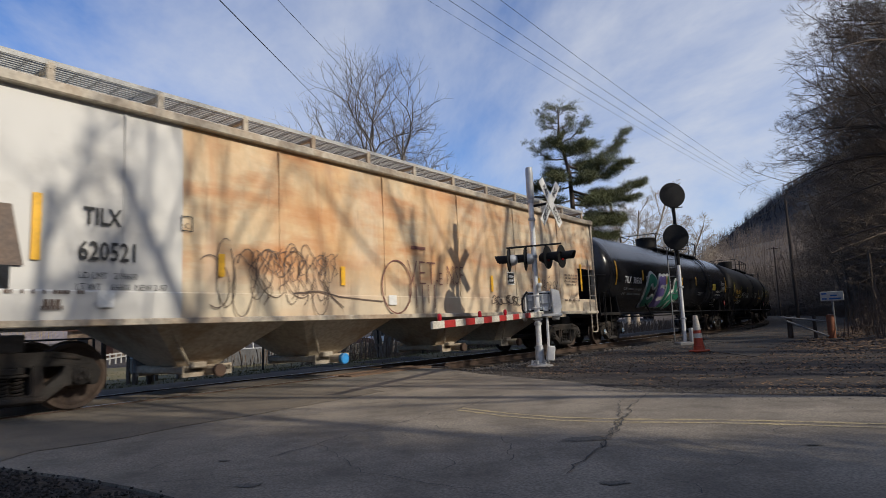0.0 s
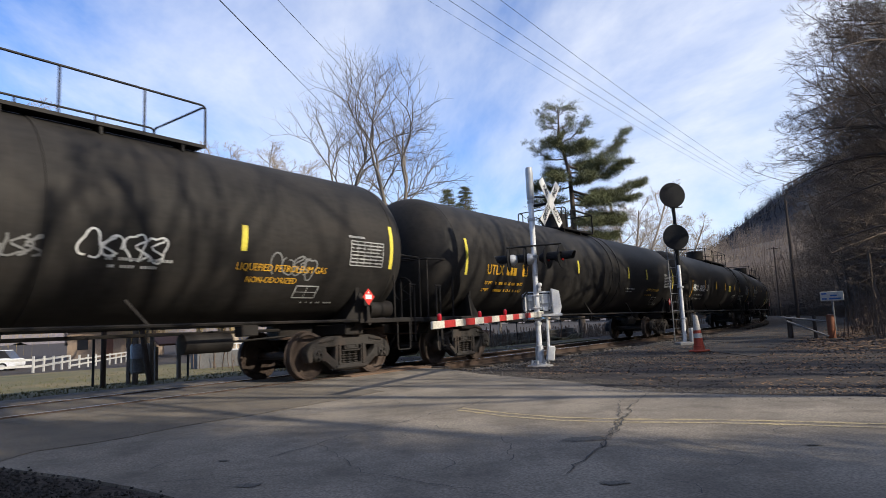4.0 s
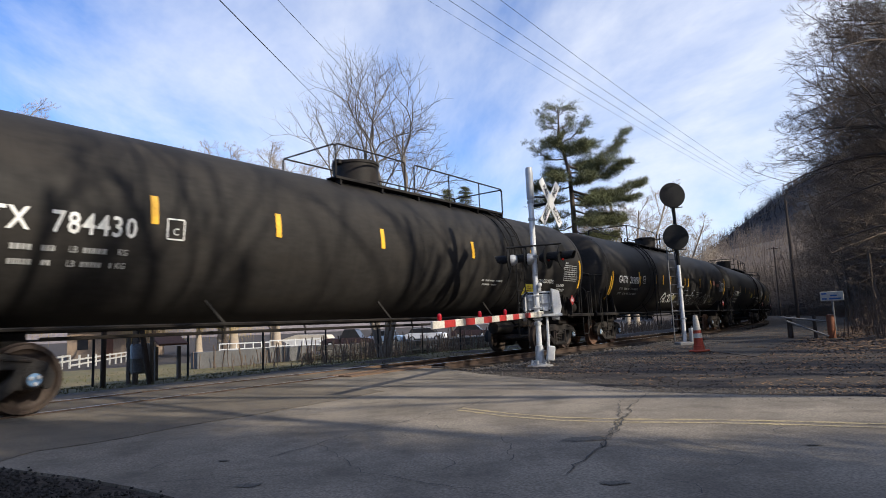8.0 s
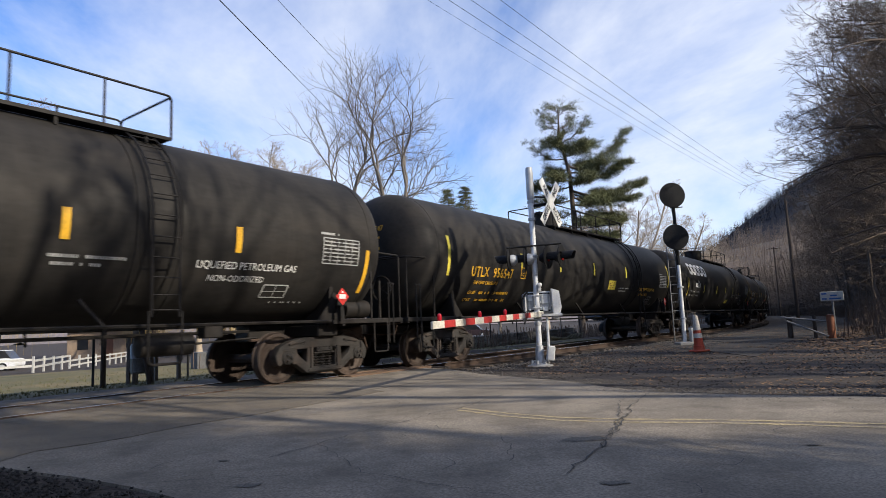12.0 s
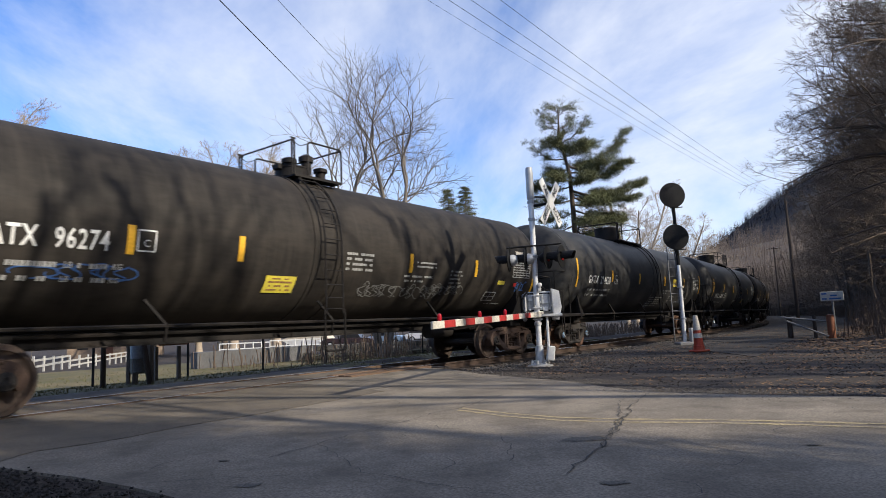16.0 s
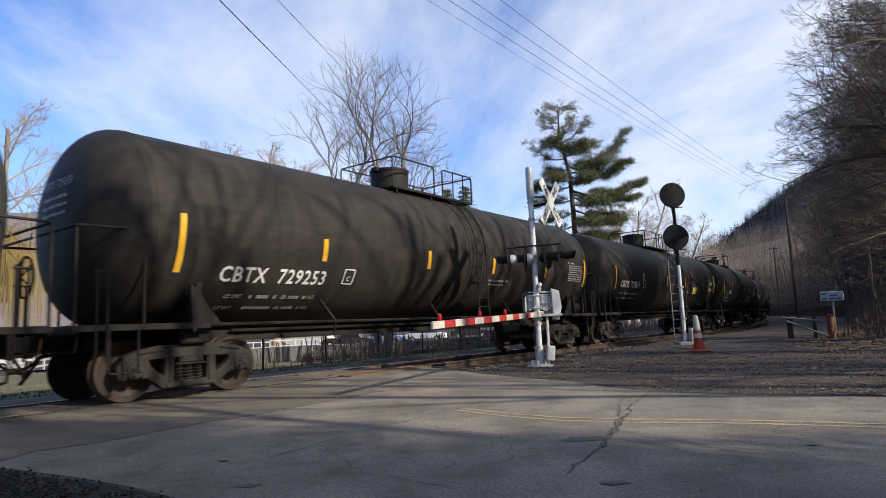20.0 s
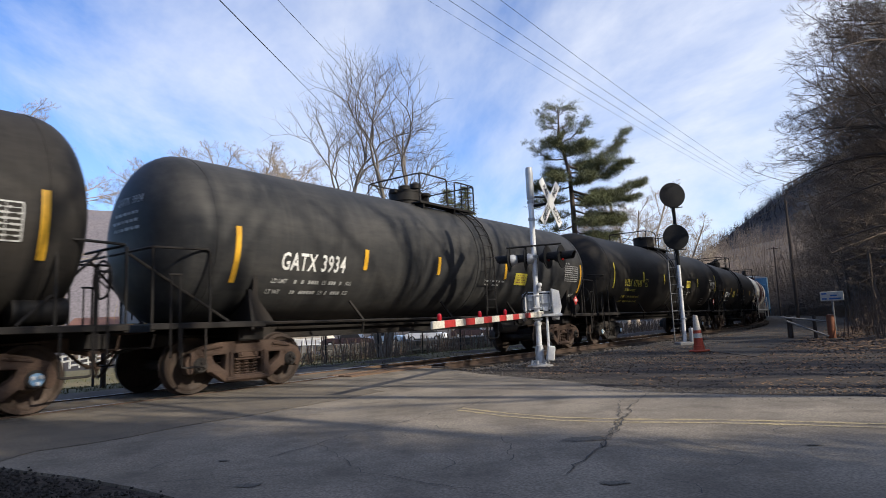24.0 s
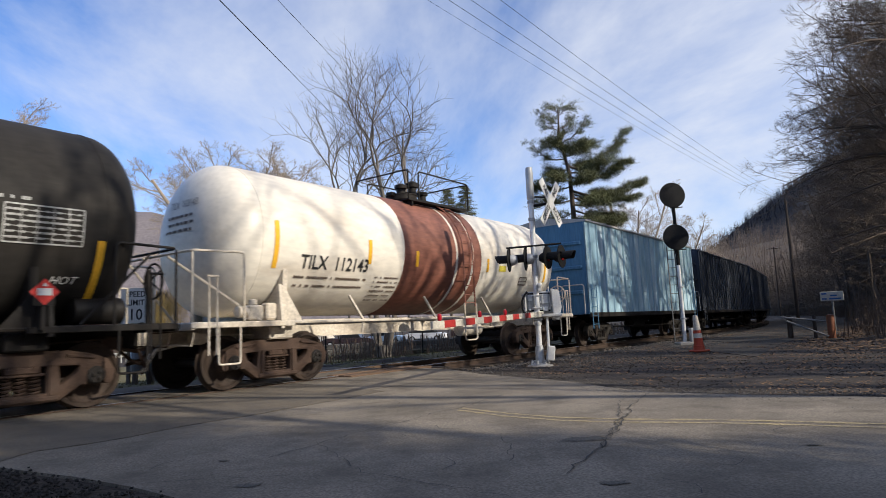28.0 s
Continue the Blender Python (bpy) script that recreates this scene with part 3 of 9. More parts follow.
        for y in (-1.45, 1.45):
            railing([(k * (half + 0.95), y, 1.1), (k * (half + 0.95), y, hz), (k * (half + 1.86), y * 0.98, hz - 0.02), (k * (half + 1.86), y * 0.05, hz - 0.02)], car, 0.021, "side_handrail", st)
            railing([(k * (half + 1.86), y * 0.975, hz - 0.05), (k * (half + 1.86), y * 0.975, 1.1)], car, 0.020, "handrail_post", st)
            # twin upright grab bars
            bm = bmesh.new()
            for e in (1.46, 1.60):
                tube(bm, [(k * (half + e), y * 1.01, 0.62), (k * (half + e), y * 1.01, 1.86)], 0.016, 5)
            tube(bm, [(k * (half + 1.43), y * 1.01, 1.86), (k * (half + 1.64), y * 1.01, 1.86)], 0.018, 5)
            part("grab_bar", bm, st, car, smooth=True)
            # hanging step
            bm = bmesh.new()
            xs = k * (half + 1.22)
            tube(bm, bend([(xs - 0.2, y, 1.05), (xs - 0.2, y, 0.46), (xs + 0.2, y, 0.46), (xs + 0.2, y, 1.05)], 0.05, 2), 0.018, 5)
            part("sill_step", bm, st, car, smooth=True)
            if small_dome:
                bm = bmesh.new()
                tube(bm, [(k * (half + 1.84), y * 0.45, hz - 0.05), (k * (half + 0.55), y * 0.93, 1.14)], 0.022, 6)
                part("handrail_brace", bm, st, car, smooth=True)
        # air hose, train line and uncoupling gear under the platform
        bm = bmesh.new()
        tube(bm, [(k * (half - 1.2), -0.42, 0.80), (k * (half + 1.3), -0.40, 0.83), (k * (half + 1.85), -0.34, 0.72)], 0.028, 6)
        tube(bm, bend([(k * (half + 1.85), -0.34, 0.72), (k * (half + 2.0), -0.30, 0.45), (k * (half + 2.02), -0.12, 0.36)], 0.10), 0.024, 6)
        tube(bm, [(k * (half + 1.80), -1.38, 0.98), (k * (half + 1.80), -1.30, 0.78), (k * (half + 1.84), -0.2, 0.80)], 0.013, 5)
        box(bm, (k * (half + 1.25), -0.62, 0.88), (0.34, 0.20, 0.20), bevel=0.02)
        tube(bm, [(k * (half + 1.1), -0.85, 0.94), (k * (half + 0.2), -0.70, 0.90)], 0.018, 5)
        part("brake_piping", bm, M["bogie_rust"] if k > 0 else st, car, smooth=True)
    if wheel_end:
        # hand brake wheel on its stand, on the trailing end
        bm = bmesh.new()
        xw = half + 1.62
        tube(bm, [(xw, -1.05, 1.1), (xw, -1.05, 1.95)], 0.035, 6)
        part("brake_stand", bm, st, car)
        bm = bmesh.new()
        tube(bm, [(xw + 0.08, -1.05 + 0.27 * math.cos(a), 1.78 + 0.27 * math.sin(a)) for a in (2 * math.pi * i / 20 for i in range(21))], 0.018, 5)
        for i in range(5):
            a = 2 * math.pi * i / 5
            tube(bm, [(xw + 0.03, -1.05, 1.78), (xw + 0.08, -1.05 + 0.27 * math.cos(a), 1.78 + 0.27 * math.sin(a))], 0.012, 4)
        part("brake_wheel", bm, st, car, "spoked hand brake wheel", smooth=True)
        bm = bmesh.new()
        lathe(bm, [(0.05, half + 0.55), (0.19, half + 0.58), (0.19, half + 1.25), (0.05, half + 1.28)], "x", 16, (0, -0.95, 1.34))
        part("air_reservoir", bm, st, car, smooth=True)
    # side running rail with its struts
    for y in (-1.40, 1.40):
        bm = bmesh.new()
        tube(bm, [(-half - 0.2, y, 1.10), (half + 0.2, y, 1.10)], 0.028, 6)
        part("running_rail", bm, st, car, smooth=True)
        for i in range(3):
            x = -half + 2 * half * (i + 1) / 4 - 0.8
            bm = bmesh.new()
            tube(bm, [(x, y * 0.93, zc - r * 0.74), (x + 0.30, y, 1.10)], 0.030, 5)
            tube(bm, [(x + 0.30, y, 1.12), (x + 0.30, y * 0.96, 0.86)], 0.022, 5)
            part("rail_strut", bm, st, car, smooth=True)
    if half < 7.2:
        bm = bmesh.new()
        box(bm, (0, 0, 0.945), (2 * half - 1.6, 0.52, 0.24), bevel=0.015)
        box(bm, (0, 0, 0.825), (2 * half - 1.6, 0.72, 0.02))
        part("centre_sill", bm, st, car)
    # underside piping and bottom fittings
    bm = bmesh.new()
    tube(bm, [(-half + 1.2, -0.35, zb - 0.10), (half - 1.2, -0.35, zb - 0.10)], 0.03, 6)
    lathe(bm, [(0.05, half - 3.5), (0.17, half - 3.46), (0.17, half - 2.6), (0.05, half - 2.56)], "x", 14, (0, -0.75, 0.80))
    box(bm, (half - 2.2, -0.7, 0.98), (0.35, 0.25, 0.2), bevel=0.02)
    tube(bm, [(half - 2.6, -0.75, 0.80), (half - 1.2, -0.6, 0.85)], 0.02, 5)
    part("brake_rigging", bm, st, car, smooth=True)
    # dome housing with hinged lid
    st = M[top_metal or metal]
    zt = zc + r
    bm = bmesh.new()
    lathe(bm, [(dome_r * 0.92, zt - 0.25), (dome_r * 0.92, zt + 0.06), (dome_r, zt + 0.07), (dome_r, zt + dome_h * 0.93)], "z", 28, (dome, 0, 0))
    part("dome_housing", bm, st, car, smooth=True)
    bm = bmesh.new()
    lathe(bm, [(dome_r * 1.04, zt + dome_h * 0.86), (dome_r * 1.04, zt + dome_h * 0.96), (dome_r * 0.6, zt + dome_h * 1.04), (0.05, zt + dome_h * 1.06)], "z", 28, (dome, 0, 0))
    box(bm, (dome - dome_r * 1.05, 0, zt + dome_h * 0.9), (0.14, 0.2, 0.1), bevel=0.01)
    part("dome_lid", bm, st, car, smooth=True)
    if small_dome:
        for dx, hh in ((0.25, 0.62), (-0.2, 0.48), (0.65, 0.40)):
            bm = bmesh.new()
            lathe(bm, [(0.11, zt - 0.1), (0.11, zt + hh * 0.7), (0.16, zt + hh * 0.72), (0.16, zt + hh * 0.9), (0.06, zt + hh)], "z", 12, (dome + dx, -0.15, 0))
            part("valve", bm, st, car, smooth=True)
    # top walkway, grating and railing
    a, b = dome + rail[0], dome + rail[1]
    for y in (-0.72, 0.72):
        bm = bmesh.new()
        box(bm, ((a + b) / 2, y, zt - 0.09), (b - a, 0.30, 0.03))
        box(bm, ((a + b) / 2, y * 1.21, zt - 0.09), (b - a, 0.02, 0.055))
        for i in range(int((b - a) / 1.3) + 1):
            box(bm, (a + 0.15 + i * 1.3, y, zt - 0.17), (0.04, 0.28, 0.14))
        part("walkway", bm, st, car)
        cut, on = (dome + dome_r + 0.25, dome + dome_r + 0.6) if b - dome > 1.8 else (dome - dome_r - 0.35, dome - dome_r + 0.05)
        ra = [(a, y * 1.2, zt - 0.09), (a, y * 1.2, zt + 0.64), (cut, y * 1.2, zt + 0.64), (cut, y * 1.2, zt - 0.09)]
        rb = [(on, y * 1.2, zt - 0.09), (on, y * 1.2, zt + 0.64), (b, y * 1.2, zt + 0.64), (b, y * 1.2, zt - 0.09)]
        railing(ra, car, 0.021, "walkway_railing", st)
        railing([(cut, y * 1.2, zt + 0.60), ((cut + on) / 2, y * 1.2, zt + 0.50), (on, y * 1.2, zt + 0.60)], car, 0.008, "safety_chain", st)
        if b - dome <= 1.8:
            railing(rb, car, 0.021, "walkway_railing", st)
        if b - dome > 1.8:
            railing(rb, car, 0.021, "walkway_railing", st)
            for f in (0.35, 0.7):
                x = dome + dome_r + 0.6 + (b - dome - dome_r - 0.6) * f
                railing([(x, y * 1.2, zt - 0.09), (x, y * 1.2, zt + 0.64)], car, 0.018, "railing_post", st)
    for x in (a, b):
        railing([(x, -0.86, zt), (x, -0.86, zt + 0.63), (x, 0.86, zt + 0.63), (x, 0.86, zt)], car, 0.02, "walkway_railing", st)
    st = M[metal]
    if ladder_at is not None:
        lo, hi = math.asin(-0.85), math.radians(62)

        def ring(f):
            g = lo + (hi - lo) * f
            rr = r + 0.10
            return (-rr * max(math.cos(g), math.cos(0) if g < 0 else 0), zc + rr * math.sin(g))
        ladder(car, ladder_at, 0, 0, 0, 0, rungs=11, mat=M["band_brown"] if brown_band else st, curve=ring, name="side_ladder")
        railing([(ladder_at - 0.25, -(r + 0.1), zc - r * 0.85), (ladder_at - 0.25, -(r + 0.1), 0.55), (ladder_at + 0.25, -(r + 0.1), 0.55), (ladder_at + 0.25, -(r + 0.1), zc - r * 0.85)], car, 0.02, "ladder_step", st)
    return car, Side(car, r, zc), half


def head_print(car, side, sh, body, mat):
    """The number and small print on the leading head."""
    rr, zc = side.r, side.zc

    def on_head(u, v):
        y, z = -u + 0.02, 0.62 + v
        sa = min(1.0, (math.hypot(y, z) / rr) ** (1 / HEAD_POWER))
        return (-sh / 1.0 - HEAD_DEPTH * rr * math.sqrt(max(0.0, 1 - sa * sa)) ** 0.9 - 0.012, y, zc + z)
    vs, fs = letters(body, 0.19, 0.85)
    decal("head_number", [on_head(*p) for p in vs], [tuple(reversed(f)) for f in fs], mat, car)
    pts, faces, rnd = [], [], random.Random(len(body) + int(sh * 10))
    for i in range(3):
        u = -0.55 + 0.12 * rnd.random()
        while u < 0.35:
            w = rnd.uniform(0.05, 0.16)
            o = len(pts)
            pts += [on_head(u, -0.24 - 0.13 * i), on_head(u + w, -0.24 - 0.13 * i), on_head(u + w, -0.19 - 0.13 * i), on_head(u, -0.19 - 0.13 * i)]
            faces.append((o + 3, o + 2, o + 1, o))
            u += w + 0.04
    decal("small_lettering", pts, faces, mat, car)


def lettered_tank(label, front, rear, mark, number, ink="white", num_x=2.7, num_z=2.62, num_size=0.36, squeeze=0.82, stripe="paint_yellow",
                  stripe_z=(2.45, 3.2), mids=(), mid_z=2.82, mid_h=0.42, label_x=None, label_z=2.14, placard=True, words=(), data=True, gas="hot", spaced="  ", lead=0.0, tail=0.0, slogan="", twin=False, boxed=True, prints=(), **kw):
    car, side, half = tank_car(label, front, rear, **kw)
    col = M["paint_white"] if ink == "white" else M["paint_yellow" if ink == "yellow" else "paint_lemon"]
    x0 = -half
    num_z, num_size, mid_z = num_z - 0.18, num_size * 1.0, mid_z - 0.20
    sz0, sz1 = stripe_z[0] - 0.30, stripe_z[1] - 0.14
    for x, dz in ((x0 - 0.45, lead), (half + 0.76, tail)):
        side.panel(x, (sz0 + sz1) / 2 + dz, 0.10, sz1 - sz0, M[stripe], "reflective_stripe", "yellow reflective stripe", k=8)
    if not number:
        if mark:
            side.text(mark, x0 + num_x - 0.5, num_z, num_size, col, squeeze, 0.006, "car_number", space=1.14)
        side.bars([(x0 + num_x + 0.55, num_z, 0.95, 0.22)], col, "car_number")
    else:
        side.text(mark + spaced + number, x0 + num_x, num_z, num_size, col, squeeze, 0.006 * num_size / 0.36, "car_number", space=1.14)
    if twin:
        # older stripes left beside the newer ones
        side.panel(x0 - 0.62, (sz0 + sz1) / 2 + lead - 0.18, 0.10, sz1 - sz0, M["paint_yellow"], "reflective_stripe", "yellow reflective stripe", k=8, lift=0.016)
        side.panel(x0 + mids[0] + 0.13, mid_z - 0.16, 0.10, mid_h, M["paint_yellow"], "reflective_stripe", "yellow reflective stripe", lift=0.016)
    small = M["paint_grey"] if ink == "white" else col
    if slogan:
        side.text(slogan, x0 + num_x - 0.25, num_z - 0.26, 0.13, col, 0.82, 0.002, "small_lettering")
        num_z -= 0.17
    for body, u, z in (("LD LMT", -0.72, 0.33), ("LB", 0.33, 0.33), ("KG", 0.97, 0.33), ("LT WT", -0.78, 0.51), ("LB", 0.33, 0.51), ("KG", 0.97, 0.51)):
        side.text(body, x0 + num_x + u, num_z - z, 0.125, small, 0.82, 0.002, "small_lettering")
    side.bars([(x0 + num_x - 0.10, num_z - 0.33, 0.58, 0.075), (x0 + num_x + 0.65, num_z - 0.33, 0.40, 0.075),
               (x0 + num_x - 0.10, num_z - 0.51, 0.58, 0.075), (x0 + num_x + 0.65, num_z - 0.51, 0.40, 0.075)], small)
    if slogan:
        num_z += 0.17
    for mx in mids:
        side.panel(x0 + mx, mid_z, 0.11, mid_h, M[stripe], "reflective_stripe", "yellow reflective stripe")
    bx = x0 + num_x + num_size * squeeze * 0.36 * (len(mark + number) + 3) * 0.84 + 0.42
    if boxed:
        side.outline(bx, num_z + 0.06, 0.26, 0.30, 0.022, col)
        side.text("C", bx, num_z + 0.02, 0.15, col, name="stencil_letter")
    # data block and small print near the trailing end
    if data:
        side.outline(half + 0.05, 2.42, 0.92, 0.48, 0.02, M["paint_grey"], "data_table", bars=6, cols=4)
        side.bars([(half + 0.05, 2.42 + 0.069 * (i - 2.5), 0.86, 0.03) for i in range(6)], M["paint_grey"], "table_print")
        side.bars([(half - 0.25, 2.74, 0.45, 0.045)], M["paint_grey"], "small_lettering")
        side.outline(half - 1.30, 1.66, 0.52, 0.26, 0.025, M["paint_grey"], "test_stencil", bars=1, cols=1)
        side.bars([(half - 0.9, 1.48, 0.8, 0.04), (half - 4.5, 2.05, 1.0, 0.045), (half - 4.6, 1.95, 0.7, 0.045)], M["paint_grey"])
    if label_x is not None:
        side.panel(label_x, label_z, 0.66, 0.34, M["paint_lemon"], "yellow_label", "yellow sticker panel")
        side.bars([(label_x, label_z + 0.10, 0.4, 0.025), (label_x, label_z + 0.045, 0.52, 0.035), (label_x, label_z - 0.02, 0.46, 0.035), (label_x, label_z - 0.085, 0.50, 0.03)], M["band_brown"], "label_print", lift=0.016)
    if placard is not None:
        side.placard(half + 0.04, 1.56, placard)
        bm = bmesh.new()
        box(bm, (half + 0.04, -1.555, 1.52), (0.24, 0.02, 0.26))
        box(bm, (half + 0.04, -1.50, 1.34), (0.06, 0.10, 0.5))
        part("placard_holder", bm, M["steel_dark"], car)
    if gas == "hot":
        side.text("HOT", half + 0.36, 1.74, 0.17, M["paint_white"], 0.9, shear=0.3, name="lettering")
    for x, z, w, rows in prints:
        side.bars([(x + 0.05 * (i % 2), z - 0.085 * i, w * (1 - 0.12 * (i % 3)), 0.042) for i in range(rows)], M["paint_grey"])
    for body, x, z, size, colour in words:
        side.text(body, x, z, size, M[colour], 0.86)
    # number on the leading head
    if not number:
        return car, side, half
    head_print(car, side, half + kw.get("ext", 0.85), mark + "  " + number, M["paint_grey"] if ink == "white" else col)
    return car, side, half


def gas_words(half, colour="paint_white", swap=False, k=1.0):
    a, b = "LIQUEFIED PETROLEUM GAS", "NON-ODORIZED"
    if swap:
        return [(b, half - 0.95, 2.16, 0.165, colour), (a, half - 1.0, 1.98, 0.13, colour)]
    return [(a, half - 1.95 + 0.4 * (1 - k), 2.04, 0.18 * k, colour), (b, half - 2.15 - 0.2 * (1 - k), 1.84, 0.16 * k, colour)]


M["band_brown"] = surface("band_brown", (0.20, 0.075, 0.052), (0.26, 0.11, 0.075), 0.55, 0, 0.8, 9, 0.04, stretch=(0.5, 1, 1.6), dirt=(0.14, 0.06, 0.045), dirt_amount=0.5)
M["tank_cream"] = surface("tank_cream", (0.80, 0.755, 0.66), (0.70, 0.645, 0.55), 0.42, 0, 0.6, 8, 0.03, stretch=(0.5, 1, 1.4), dark=0.9,
                          dirt=(0.46, 0.36, 0.26), dirt_scale=0.9, dirt_amount=0.4)
# ---- covered hopper ----


def hopper_paint():
    """Cream paint with a clean grey-white panel at the leading end and rust washed down the rest."""
    m = surface("hopper_paint", (0.60, 0.49, 0.33), (0.52, 0.40, 0.25), 0.62, 0, 0.5, 14, 0.05, 0.6, 0.88, stretch=(0.6, 1, 0.5))
    n, l, b = nodes_of(m)
    base = b.inputs["Base Color"].links[0].from_socket
    tc = n.new("ShaderNodeTexCoord")
    sep = n.new("ShaderNodeSeparateXYZ")
    l.new(tc.outputs["Object"], sep.inputs[0])

    def noise_of(scale, stretch, lo, hi, top):
        mp = n.new("ShaderNodeMapping")
        mp.inputs["Scale"].default_value = stretch
        l.new(tc.outputs["Object"], mp.inputs[0])
        t = n.new("ShaderNodeTexNoise")
        t.inputs["Scale"].default_value, t.inputs["Detail"].default_value, t.inputs["Roughness"].default_value = scale, 6, 0.62
        l.new(mp.outputs[0], t.inputs["Vector"])
        r = n.new("ShaderNodeMapRange")
        r.inputs[1].default_value, r.inputs[2].default_value, r.inputs[4].default_value = lo, hi, top
        l.new(t.outputs[0], r.inputs[0])
        return r.outputs[0]

    def over(a, col, fac):
        x = n.new("ShaderNodeMix")
        x.data_type = "RGBA"
        l.new(fac, x.inputs[0])
        l.new(a, x.inputs[6])
        x.inputs[7].default_value = (*col, 1)
        return x.outputs[2]
    c = over(base, (0.58, 0.31, 0.115), noise_of(0.8, (0.7, 1, 0.45), 0.40, 0.66, 0.8))

    def ramp(sock, lo, hi, top):
        r = n.new("ShaderNodeMapRange")
        r.inputs[1].default_value, r.inputs[2].default_value, r.inputs[4].default_value = lo, hi, top
        l.new(sock, r.inputs[0])
        return r.outputs[0]
    # paler, greyer paint towards the trailing end and along the sill
    c = over(c, (0.62, 0.58, 0.47), ramp(sep.outputs[0], -1.0, 7.5, 0.45))
    c = over(c, (0.46, 0.19, 0.065), noise_of(1.3, (0.32, 1, 1.3), 0.46, 0.66, 0.80))
    c = over(c, (0.42, 0.17, 0.06), noise_of(3.5, (0.9, 1, 0.10), 0.55, 0.75, 0.55))
    c = over(c, (0.66, 0.60, 0.48), noise_of(0.9, (0.8, 1, 0.35), 0.54, 0.70, 0.35))
    c = over(c, (0.58, 0.52, 0.40), ramp(sep.outputs[2], 2.1, 1.5, 0.55))
    c = over(c, (0.20, 0.12, 0.07), noise_of(7.0, (1.2, 1, 0.12), 0.60, 0.78, 0.45))
    # the repainted panel with a straight edge
    edge = n.new("ShaderNodeMath")
    edge.operation = "LESS_THAN"
    l.new(sep.outputs[0], edge.inputs[0])
    edge.inputs[1].default_value = -5.80
    c = over(c, (0.54, 0.53, 0.50), edge.outputs[0])
    # faint grime over everything
    c = over(c, (0.30, 0.27, 0.23), noise_of(1.1, (0.6, 1, 0.8), 0.55, 0.75, 0.45))
    l.new(c, b.inputs["Base Color"])
    return m


M["hopper_paint"] = hopper_paint()
M["hopper_grey"] = surface("hopper_grey", (0.46, 0.42, 0.35), (0.34, 0.27, 0.19), 0.65, 0, 1.2, 14, 0.06, dirt=(0.22, 0.13, 0.07), dirt_amount=0.55)
M["hopper_soot"] = surface("hopper_soot", (0.055, 0.050, 0.045), (0.11, 0.095, 0.08), 0.75, 0, 1.5, 20, 0.08)


